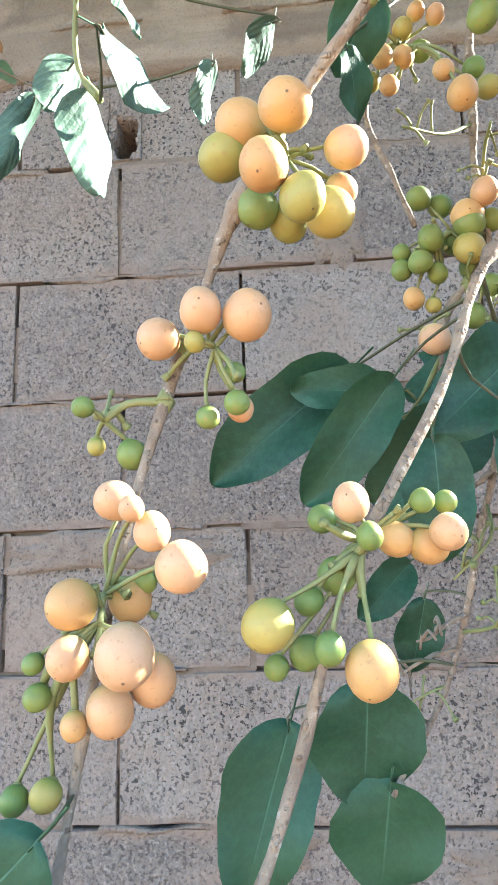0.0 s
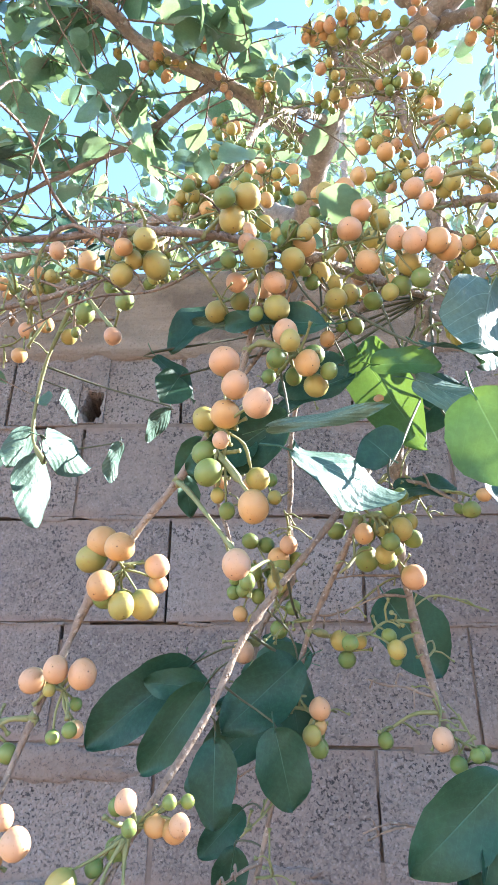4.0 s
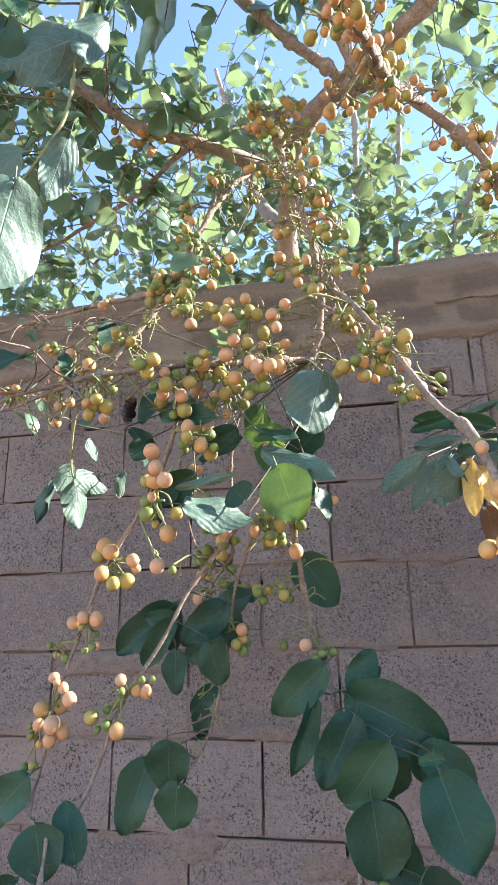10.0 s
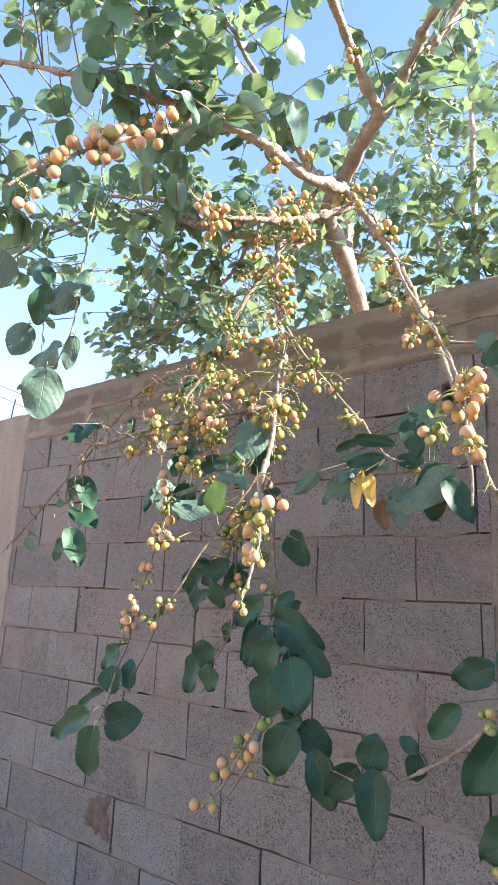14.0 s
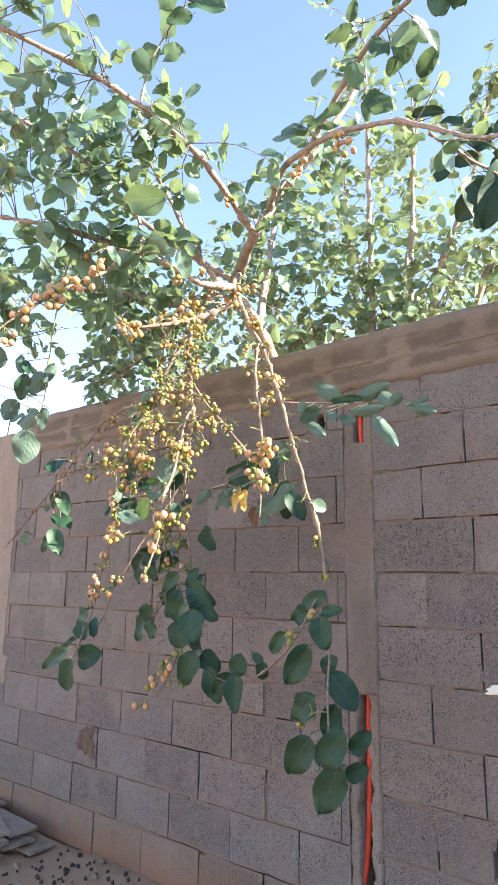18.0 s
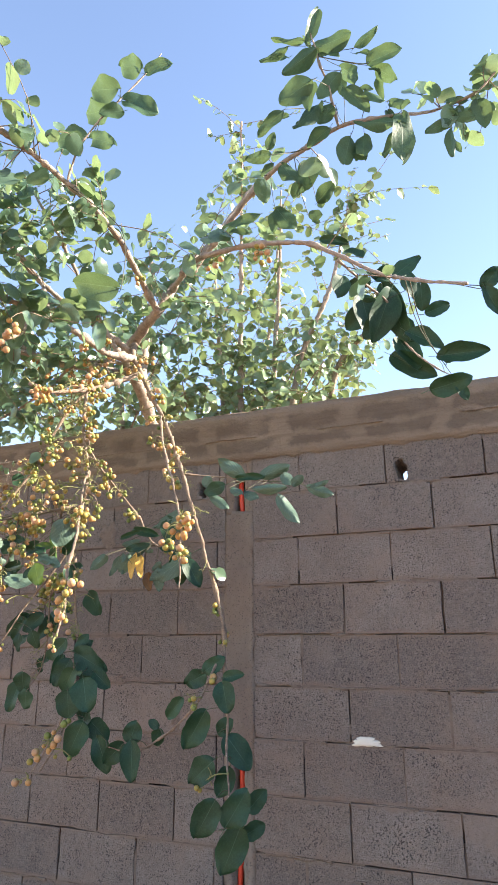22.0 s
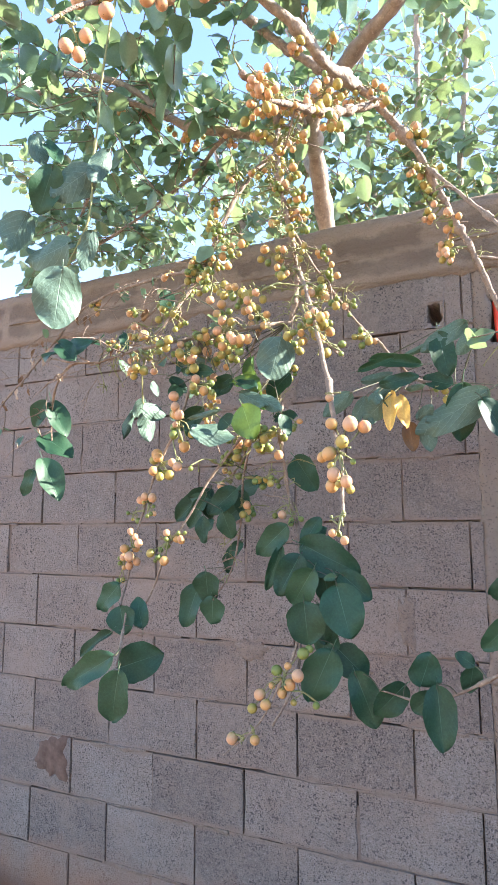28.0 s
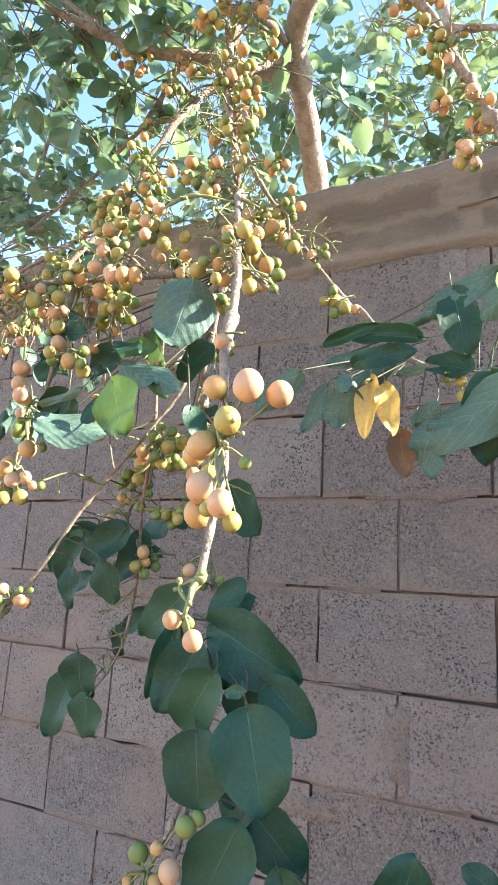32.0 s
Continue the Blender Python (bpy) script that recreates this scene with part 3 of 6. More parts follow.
def build_bed_ridges():
    """Mortar squeezed out of the beds and left ragged, here and there along each course."""
    rng = random.Random(77)
    heap = Heap()
    for k in range(1, 11):
        for x, end in ((-1.76, 0.68), (0.84, 4.2)):
            while x < end - 0.1:
                w = min(rng.uniform(0.06, 0.30), end - x)
                up, down = rng.uniform(0.001, 0.004), rng.uniform(0.002, 0.007)
                heap.put(*rough_slab(x, x + w, WALL_Y + rng.uniform(-0.002, 0.002), WALL_Y + 0.03, k * COURSE - down, k * COURSE + up, 0.009, 0.0075, rng.uniform(0, 90), 0.014, 0.015))
                x += w + rng.choice((0.2, 0.35, 0.6, 0.9))
    part("mortar_ridge", heap.mesh("mortar_ridge", PATCH, True), wall, "ragged brown mortar squeezed out of the joints", kind="stuff")


build_bed_ridges()


def build_beam():
    v, f = rough_slab(-1.80, 4.4, WALL_Y - 0.004, WALL_BACK, 2.165, WALL_TOP, 0.03, 0.006, 2.0, 0.022)
    part("beam", mesh_of("beam", v, f, CAST, True), wall, "brown cast concrete beam with damp dark bands")
    # the thin pale seam left by the shuttering
    rng = random.Random(14)
    x, i = -1.72, 0
    while x < 4.2:
        w = rng.uniform(0.15, 0.5)
        v, f = rough_slab(x, x + w, WALL_Y - 0.0075, WALL_Y + 0.02, 2.269, 2.275, 0.009, 0.006, 70.0 + i, 0.008)
        part("shutter_seam", mesh_of("shutter_seam", v, f, CAST, True), wall, "pale seam on the beam")
        x += w + rng.uniform(0.05, 0.4)
        i += 1


build_beam()


def build_columns():
    v, f = rough_slab(WALL_LEFT, -1.772, WALL_Y - 0.004, WALL_BACK + 0.02, -0.05, 2.33, 0.02, 0.007, 5.0, 0.022, 0.016)
    part("end_column", mesh_of("end_column", v, f, PLASTER, True), wall, "pale plastered column at the wall's end")
    pieces = [
        (0.690, 0.829, 0.001, 0.94, 1.93), (0.692, 0.734, 0.004, -0.05, 0.95), (0.782, 0.806, 0.006, -0.05, 0.95), (0.798, 0.828, 0.002, -0.05, 0.95), (0.798, 0.828, 0.002, 1.92, 2.17),
        (0.692, 0.742, 0.004, 1.92, 2.17), (0.786, 0.806, 0.004, 1.92, 2.17), (0.730, 0.800, 0.003, 2.07, 2.17),
    ]
    for i, (x0, x1, back, z0, z1) in enumerate(pieces):
        v, f = rough_slab(x0, x1, WALL_Y + back, WALL_BACK, z0, z1, 0.014, 0.005, 6.0 + i, 0.02, 0.014)
        part("tie_column", mesh_of("tie_column", v, f, RENDER, True), wall, "narrow cast tie column")
    for z0, z1 in ((-0.05, 0.96), (1.90, 2.10)):
        v, f = rough_slab(0.728, 0.790, WALL_Y + 0.10, WALL_BACK, z0, z1, 0.03, 0.008, 8.0)
        part("tie_column", mesh_of("tie_column", v, f, MORTAR, True), wall, "broken-out part of the tie column")


build_columns()
# the wall carried on out of view, so that its shadow covers more ground
v, f = rough_slab(4.4, 11.0, WALL_Y, WALL_BACK, -0.05, WALL_TOP, 0.2, 0.004, 12.0)
# added out of view: cuts the sunlit ground's bounce onto the wall's right part
part("side_wall", mesh_of("side_wall", *box(6.0, 6.2, -7.0, WALL_Y - 0.003, -0.05, 2.38), BLOCK), wall, "unseen plain wall, added to shade the ground on the right")
part("far_stretch", mesh_of("far_stretch", v, f, BLOCK, True), wall, "unseen further stretch of the wall, added for its shadow on the ground")


def smear(x0, x1, z0, z1, seed, material, label):
    """A thin uneven patch of mortar on the wall's face, feathered out at its rim."""
    rng = random.Random(seed)
    n = 44
    cx, cz, hx, hz = (x0 + x1) / 2, (z0 + z1) / 2, (x1 - x0) / 2, (z1 - z0) / 2
    ks = []
    for i in range(n):
        a = 2 * math.pi * i / n
        square = 0.5 + 0.5 / max(abs(math.cos(a)), abs(math.sin(a)))
        ks.append(square * (0.86 + 0.12 * math.sin(3 * a + seed) + 0.09 * math.sin(7 * a + 2 * seed) + rng.uniform(-0.10, 0.10)))
    verts = []
    for grow, y in ((1.0, 0.003), (0.88, -0.0035), (0.5, -0.0055)):
        for i, k in enumerate(ks):
            a = 2 * math.pi * i / n
            verts.append((cx + hx * k * grow * math.cos(a), WALL_Y + y + rng.uniform(-0.0006, 0.0006), cz + hz * k * grow * math.sin(a)))
    verts.append((cx, WALL_Y - 0.0053, cz))
    faces = [(r + i, r + (i + 1) % n, r + n + (i + 1) % n, r + n + i) for r in (0, n) for i in range(n)] + [(2 * n + i, 2 * n + (i + 1) % n, 3 * n) for i in range(n)]
    part("mortar_patch", mesh_of("mortar_patch", verts, faces, material, True), wall, label)


smear(1.225, 1.345, 0.990, 1.028, 3, PALE, "white plaster smear")
smear(-0.99, -0.80, 0.43, 0.61, 4, RED_PATCH, "brown mortar patch over a filled hole")
smear(-1.84, -1.72, 0.72, 0.90, 5, PLASTER, "rough mortar lump")
smear(0.43, 0.50, 1.01, 1.195, 11, PATCH, "brown mortar patch")
smear(0.02, 0.13, 1.78, 1.94, 12, PATCH, "brown mortar patch")
smear(-0.12, 0.01, 0.94, 1.02, 13, PATCH, "brown mortar patch")
smear(0.14, 0.36, 0.92, 0.985, 8, PATCH, "brown mortar patch")
smear(-0.46, -0.10, 1.335, 1.405, 9, PATCH, "brown mortar patch")
smear(0.02, 0.22, 1.19, 1.235, 10, PATCH, "brown mortar patch")


def hole_rim(c, w, z0, z1, seed):
    """The broken edge round a hole: ragged, deeper on one side than on the other."""
    rng = random.Random(seed)
    n = 40
    jag = [rng.uniform(-0.10, 0.10) for _ in range(n)]
    rings = []
    for grow, y in ((1.14, WALL_Y + 0.005), (1.07, WALL_Y - 0.0015), (0.98, WALL_Y + 0.001), (0.82, WALL_Y + 0.025), (0.95, WALL_Y + 0.05), (0.95, WALL_Y + 0.15), (0.60, WALL_Y + 0.17)):
        ring = []
        for i in range(n):
            a = 2 * math.pi * i / n
            ca, sa = math.cos(a), math.sin(a)
            if grow > 1:
                k = 1 / max(abs(ca), abs(sa))
            else:
                k = min(1 / max(abs(ca), abs(sa)), 1 + 0.16 * math.sin(2 * a + seed) + 0.10 * math.sin(5 * a + seed * 2) + jag[i])
            ring.append((c + ca * k * (w / 2) * grow, y + rng.uniform(-0.001, 0.001), (z0 + z1) / 2 + sa * k * (z1 - z0) / 2 * (1 + (grow - 1) * 0.8)))
        rings.append(ring)
    verts = [v for r in rings for v in r]
    faces = [(r * n + i, r * n + (i + 1) % n, (r + 1) * n + (i + 1) % n, (r + 1) * n + i) for r in range(len(rings) - 1) for i in range(n)]
    middle = Vector((c, WALL_Y, (z0 + z1) / 2))
    part("hole_rim", mesh_of("hole_rim", [Vector(v) - middle for v in verts], faces, BLOCK, False), wall, "ragged broken edge of a hole", m=Matrix.Translation(middle))


for i, (c, w, z0, z1) in enumerate(HOLES):
    hole_rim(c, w * 1.05, z0, z1, 41 + i)


def build_conduit():
    ob = thing("cable_conduit", "bright red plastic conduit in the broken groove of the wall", "conduit", (0.75, WALL_Y, 0))
    v, f = tube([(-0.09, -0.05, 0.01), (-0.05, 0.0, 0.15), (-0.012, 0.035, 0.34), (0.004, 0.045, 0.6), (0.006, 0.05, 0.9), (0.006, 0.07, 1.2)], 0.011, 0.011, 10, 0.02)
    part("pipe", mesh_of("pipe", v, f, RED_PLASTIC, True), ob)
    ob = thing("cable_conduit", "bright red conduit end in a slot below the beam", "conduit", (0.765, WALL_Y, 2.0))
    v, f = tube([(0.004, 0.03, -0.08), (0.0, 0.025, -0.03), (-0.004, 0.03, 0.04), (-0.012, 0.05, 0.13)], 0.011, 0.011, 10, 0.02)
    part("pipe", mesh_of("pipe", v, f, RED_PLASTIC, True), ob)


build_conduit()

# ---- the tree ----
tree = thing("fruit_tree", "fruit tree behind the wall with drooping branches of peach-coloured berries", "tree", (0.24, 1.42, 0.0))
ORIGIN = Matrix.Translation((-0.24, -1.42, 0.0))
RNG = random.Random(5)
LEAF_SHAPES = [leaf_shape(RNG, 14, 6, RNG.uniform(0.02, 0.16), RNG.uniform(0.0, 0.16), RNG.uniform(0.035, 0.075)) for _ in range(12)]
LEAF_MESHES = [two_sided(q, LEAF, LEAF_UNDER, 84) for q in LEAF_SHAPES]
THIN_LEAVES = [mesh_of("leaf", q[0], q[1], LEAF_YOUNG, True, q[2]) for q in LEAF_SHAPES[:6]]
FRUIT_SHAPES = [fruit_shape(RNG) for _ in range(3)]
FRUIT_MESHES = [[mesh_of("fruit", v, f, mat, True) for v, f in FRUIT_SHAPES] for mat in FRUIT]
CROWN, BACK = Heap(), Heap()
SPRAY_TWIGS = Heap()
BRANCHES = {}
CROWN_LEAVES = [leaf_shape(RNG, 7, 4, RNG.uniform(0.02, 0.14), RNG.uniform(-0.05, 0.20), 0.045, False) for _ in range(6)]


def limb(name, key, points, r0, r1, material=None, sides=9, label="", knob=0.28):
    if name == "hanging_branch":
        knob = 0.42
    material = material or (BARK if name == "limb" else TWIG)
    v, f = tube(points, r0, r1, sides, 0.007 if r0 < 0.017 else 0.03, knob)
    me = mesh_of(name, v, f, material, True)
    ob = part(name, me, tree, label, m=ORIGIN)
    BRANCHES[key] = (ob, points, r0, r1)
    return ob


def leaf_part(owner, base, tip, width, face=(0, -1, 0.35), twist=0.0, material=None, label=""):
    me = RNG.choice(LEAF_MESHES)
    if material:
        me = RNG.choice(THIN_LEAVES).copy()
        me.materials.clear()
        me.materials.append(material)
    part("leaf", me, owner, label, m=leaf_pose(base, tip, width, face, twist))


def stalk_line(owner, heap, a, b, r=0.00105):
    a, b = Vector(a), Vector(b)
    mid = (a + b) / 2 + Vector((RNG.uniform(-1, 1), RNG.uniform(-1, 1), RNG.uniform(-0.2, 1))) * (b - a).length * 0.16
    heap.put(*tube([a, mid, b], r * 1.25, r, 5, 0.006, 0.35))


LINES = {}


def nearest_any(p):
    """The point of any near branch from which a bunch at p would hang."""
    p = Vector(p)
    best, far = None, 9.0
    for key in BRANCHES:
        if key.startswith("stem"):
            continue
        if key not in LINES:
            LINES[key] = spline(BRANCHES[key][1], 0.012)[0]
        for q in LINES[key]:
            d = (q - p).length + max(0.0, p.z + 0.01 - q.z) * 0.8
            if d < far:
                best, far = q, d
    return best


def bunches(items, reach=0.045):
    """Sorts fruits into bunches of near neighbours."""
    left, out = list(items), []
    while left:
        group = [left.pop()]
        for g in group:
            near = [o for o in left if (Vector(o[:3]) - Vector(g[:3])).length < reach]
            for o in near:
                left.remove(o)
            group += near
        out.append(group)
    return out


def fruits(key, items):
    """Fruits at their places, each bunch on its own branched stalk."""
    owner = BRANCHES[key][0]
    for group in bunches(items):
        stalks = Heap()
        centre = sum((Vector(g[:3]) for g in group), Vector()) / len(group)
        hub = centre + Vector((0, 0, 0.008))
        root = nearest_any(hub)
        span = hub - root
        mid = root + span * 0.5 + Vector((RNG.uniform(-0.12, 0.12), RNG.uniform(-0.12, 0.12), 0.12)) * span.length
        line = [root, mid, hub]
        stalks.put(*tube(line, 0.0022, 0.0016, 6, 0.004, 0.6))
        up = Vector((0, 0, 0.006))
        stalks.put(*tube([root + up, root], 0.0016, 0.0048, 7, 0.01, 0.3))
        stalks.put(*tube([root, root - up], 0.0048, 0.0016, 7, 0.01, 0.3))
        path, _ = spline(line, 0.008)
        path = path[len(path) // 3:]
        for x, y, z, r, k in group:
            p = Vector((x, y, z))
            start = min(path, key=lambda q: (q - p).length + 0.4 * max(0.0, p.z - q.z))
            away = p - start
            away = away.normalized() if away.length > 1e-4 else Vector((0, 0, -1))
            down = (away * 0.8 + Vector((RNG.uniform(-0.35, 0.35), -0.45 + RNG.uniform(-0.3, 0.3), -0.35))).normalized()
            q = (-down).to_track_quat("Z", "Y").to_matrix().to_4x4()
            part("fruit", RNG.choice(FRUIT_MESHES[k]), owner, m=Matrix.Translation(p) @ q @ Matrix.Diagonal((r, r, r, 1)))
            stalk_line(owner, stalks, start, p - down * r * 0.92)
            stalks.put(*tube([p - down * r * 1.07, p - down * r * 0.93], 0.0016, r * 0.36, 7, 0.01))
        # a few bare stalks where fruits have dropped
        for i in range(2 + len(group) // 2):
            a = RNG.choice(path)
            d = Vector((RNG.uniform(-1, 1), RNG.uniform(-1, 1), RNG.uniform(-0.8, 0.8))).normalized()
            b = a + d * RNG.uniform(0.008, 0.028)
            stalk_line(owner, stalks, a, b, 0.0012)
            stalks.put(*tube([b - d * 0.0008, b + d * 0.0012, b + d * 0.0030], 0.0014, RNG.uniform(0.0018, 0.0030), 6, 0.002))
        part("fruit_stalk", stalks.mesh("fruit_stalk", STALK), owner, "branched green fruit stalk")


def cluster(key, middle, count, size, mix, seed, r=(0.0080, 0.0126)):
    """A bunch of fruits, packed round a point, drooping a little. mix: the shares of ripe, orange, olive and green."""
    rng = random.Random(seed)
    placed = []
    c = Vector(middle)
    tries = 0
    while len(placed) < count and tries < count * 60:
        tries += 1
        k = rng.choices((0, 1, 2, 3), mix)[0]
        rad = rng.uniform(*r) * (0.8 if k == 3 else 1.0)
        d = Vector((rng.gauss(0, 1), rng.gauss(0, 1), rng.gauss(0, 0.9)))
        d = d.normalized() * size * rng.uniform(0.25, 1.0)
        p = c + d
        if all((p - q).length > 0.88 * (rad + s) for q, s, _ in placed):
            placed.append((p, rad, k))
    fruits(key, [(*p, rad, k) for p, rad, k in placed])


def leaves_at(key, items, face=(0, -1, 0.35), spread=0.35, under=0.0, material=None):
    """Large leaves, each on a thin side stalk of the branch. under: the share that turns its paler underside this way."""
    owner = BRANCHES[key][0]
    line, _ = spline(BRANCHES[key][1], 0.012)
    for x, y, z, x1, y1, z1, w in items:
        f = Vector(face) + Vector((RNG.uniform(-spread, spread), RNG.uniform(-0.2, 0.2), RNG.uniform(-spread, spread)))
        if RNG.random() < under:
            f = -f
        fore = RNG.uniform(-0.02, 0.02)
        leaf_part(owner, (x, y, z), (x1, y1 + fore, z1), w, f, 0.0, material)
        base, tip = Vector((x, y, z)), Vector((x1, y1 + fore, z1))
        end = base - (tip - base) * 0.12
        root = min(line, key=lambda q: (q - end).length + 0.5 * max(0.0, end.z - q.z))
        gap = (root - end).length
        if gap > 0.012:
            bend = (root + end) / 2 + Vector((RNG.uniform(-0.1, 0.1), 0.12, 0.06)) * gap
            v, q = tube([root, bend, end, base], 0.0009 + 0.004 * min(gap, 0.2), 0.0008, 5, 0.012, 0.2)
            part("leaf_stalk", mesh_of("leaf_stalk", v, q, LEAF_STALK, True), owner)


def leaves_behind(key, items, share, seed, material=None):
    """Smaller leaves further back in a bunch, in the gaps between the large ones."""
    rng = random.Random(seed)
    owner = BRANCHES[key][0]
    for x, y, z, x1, y1, z1, w in items:
        if rng.random() > share:
            continue
        base = Vector((x, y, z)) + Vector((rng.uniform(-0.012, 0.012), rng.uniform(0.02, 0.05), rng.uniform(-0.01, 0.01)))
        d = Vector((x1 - x, y1 - y, z1 - z))
        turn = rng.choice((-1, 1)) * rng.uniform(0.5, 1.0)
        d = Matrix.Rotation(turn, 3, "Y") @ d * rng.uniform(0.6, 0.8)
        leaf_part(owner, base, base + d, w * rng.uniform(0.6, 0.8), (rng.uniform(-0.4, 0.4), -1, rng.uniform(0, 0.6)), 0.0, material)


def fruiting_space(p):
    """The space round the bunches nearest to the path, where the tree carries fruit but no leaves."""
    return 0.12 < p.x < 0.50 and -0.62 < p.y < -0.08 and 2.02 < p.z < 2.48


def spray(points, twigs, length, per, size, seed, heap=CROWN, t0=0.15, t1=1.0, rise=0.25, keep=None, thick=0.0022, bare=0.0):
    """Leafy side twigs along a limb: the twigs and their alternate leaves join the crown."""
    rng = random.Random(seed)
    line, _ = spline(points, 0.02)
    for i in range(twigs):
        a = line[min(len(line) - 1, int(len(line) * (t0 + (t1 - t0) * rng.random())))]
        d = Vector((rng.gauss(0, 1), rng.gauss(0, 1), rng.gauss(rise, 0.6))).normalized()
        l = length * rng.uniform(0.55, 1.3)
        bend = Vector((rng.uniform(-0.3, 0.3), rng.uniform(-0.3, 0.3), rng.uniform(-0.45, 0.15))) * l
        end = a + d * l + bend
        if end.y > WALL_Y - 0.03 and min(a.z, end.z) < WALL_TOP + 0.03 and end.y < WALL_BACK + 0.1:
            continue
        if keep and not keep(end):
            continue
        mid = a + d * l * 0.55 + bend * 0.2
        SPRAY_TWIGS.put(*tube([a, mid, end], thick, 0.0010, 5, 0.05))
        n = max(2, int(per * rng.uniform(0.7, 1.3)))
        path, _ = spline([a, mid, end], l / 14)
        for j in range(n):
            s = bare + (1 - bare) * (j + rng.random()) / n
            p = path[min(len(path) - 1, int(s * len(path)))]
            out = Vector((rng.gauss(0, 1), rng.gauss(0, 1), rng.gauss(-0.15, 0.6))).normalized()
            out = (out + d * 0.5).normalized()
            k = size * rng.uniform(0.6, 1.25)
            b = p + out * k * 0.2
            tip = b + out * k + Vector((0, 0, -0.25 * k))
            face = Vector((rng.uniform(-0.4, 1.1), rng.uniform(-1.1, 0.5), rng.uniform(-0.1, 1.0)))
            sh = rng.choice(CROWN_LEAVES)
            place = leaf_pose(b, tip, k * rng.uniform(0.80, 1.02), face)
            if fruiting_space(tip):
                continue
            heap.put(*sh, m=place)
            SPRAY_TWIGS.put(*tube([p, b], 0.0008, 0.0008, 3, 0.2))


# trunk and limbs over the wall
limb("trunk", "trunk", [(0.14, 1.46, -0.05), (0.15, 1.42, 0.9), (0.16, 1.38, 1.8), (0.16, 1.30, 2.2), (0.17, 1.14, 2.45), (0.20, 0.96, 2.595), (0.27, 0.69, 2.665), (0.39, 0.585, 2.705)], 0.046, 0.024, BARK, 14, "stout brown trunk")
limb("limb", "L1", [(0.38, 0.59, 2.70), (0.49, 0.50, 2.712), (0.604, 0.43, 2.735), (0.635, 0.56, 2.98), (0.72, 0.68, 3.19), (0.90, 0.80, 3.55)], 0.024, 0.012, BARK, 10)
limb("limb", "L2", [(0.60, 0.42, 2.71), (0.60, 0.26, 2.79), (0.62, 0.02, 2.86), (0.52, -0.24, 2.97), (0.40, -0.48, 3.04), (0.22, -0.80, 3.10)], 0.014, 0.006)
limb("limb", "L3", [(0.43, 0.40, 2.54), (0.38, 0.33, 2.66), (0.30, 0.28, 2.84), (0.22, 0.20, 3.05), (0.10, 0.10, 3.30)], 0.012, 0.005)
limb("limb", "L4", [(0.487, 0.43, 2.52), (0.45, 0.27, 2.49), (0.40, 0.14, 2.53), (0.29, 0.0, 2.58), (0.10, -0.17, 2.65), (-0.12, -0.34, 2.70)], 0.016, 0.006)
limb("limb", "L4b", [(-0.10, -0.32, 2.695), (-0.22, -0.32, 2.66), (-0.36, -0.27, 2.58), (-0.50, -0.20, 2.48)], 0.006, 0.003)
limb("limb", "L5", [(0.33, 0.06, 2.57), (0.23, 0.14, 2.74), (0.143, 0.18, 2.86), (0.07, 0.05, 3.0), (-0.05, -0.1, 3.15)], 0.009, 0.004)
limb("limb", "L6", [(0.24, 0.80, 2.64), (0.06, 0.64, 2.64), (-0.136, 0.558, 2.685), (-0.33, 0.49, 2.846), (-0.70, 0.42, 2.98)], 0.020, 0.007, BARK)
limb("limb", "L6b", [(-0.136, 0.558, 2.685), (-0.35, 0.36, 2.74), (-0.65, 0.22, 2.68), (-0.95, 0.15, 2.55)], 0.010, 0.004)
limb("limb", "L6c", [(-0.33, 0.49, 2.846), (-0.60, 0.78, 2.88), (-0.95, 1.0, 2.74), (-1.25, 1.1, 2.62)], 0.010, 0.004)
limb("limb", "L6d", [(0.0, 0.62, 2.64), (-0.25, 0.75, 2.60), (-0.6, 0.86, 2.55), (-1.0, 0.95, 2.50)], 0.008, 0.003)
limb("limb", "L8", [(0.43, 0.49, 2.59), (0.25, 0.41, 2.74), (0.068, 0.275, 2.912), (-0.053, 0.066, 3.12), (-0.215, -0.167, 3.269), (-0.42, -0.38, 3.36), (-0.62, -0.55, 3.40)], 0.013, 0.004)
limb("limb", "L7", [(0.20, 0.97, 2.59), (0.05, 1.20, 2.95), (-0.09, 1.48, 3.55), (-0.2, 1.6, 4.0)], 0.026, 0.010, BARK)
limb("limb", "K1", [(0.62, 0.48, 2.83), (0.85, 0.25, 2.79), (1.15, 0.07, 2.674), (1.36, 0.11, 2.652), (1.61, 0.03, 2.43), (1.84, -0.22, 2.21)], 0.012, 0.004)
limb("limb", "K2", [(0.74, 0.45, 2.89), (1.039, 0.36, 3.115), (1.215, 0.28, 3.162), (1.375, 0.2, 3.141), (1.495, 0.14, 3.122), (1.669, 0.16, 3.118), (1.796, 0.28, 3.204), (1.934, 0.29, 3.237), (2.017, 0.3, 3.314)], 0.012, 0.003)
limb("limb", "K4", [(1.477, 0.13, 3.113), (1.462, 0.05, 3.229), (1.44, 0.0, 3.326), (1.423, 0.0, 3.422)], 0.006, 0.002)
limb("limb", "K3", [(1.458, 0.1, 2.559), (1.518, 0.25, 2.539), (1.573, 0.36, 2.509), (1.612, 0.42, 2.376), (1.708, 0.3, 2.224), (1.761, 0.22, 2.155)], 0.005, 0.002)
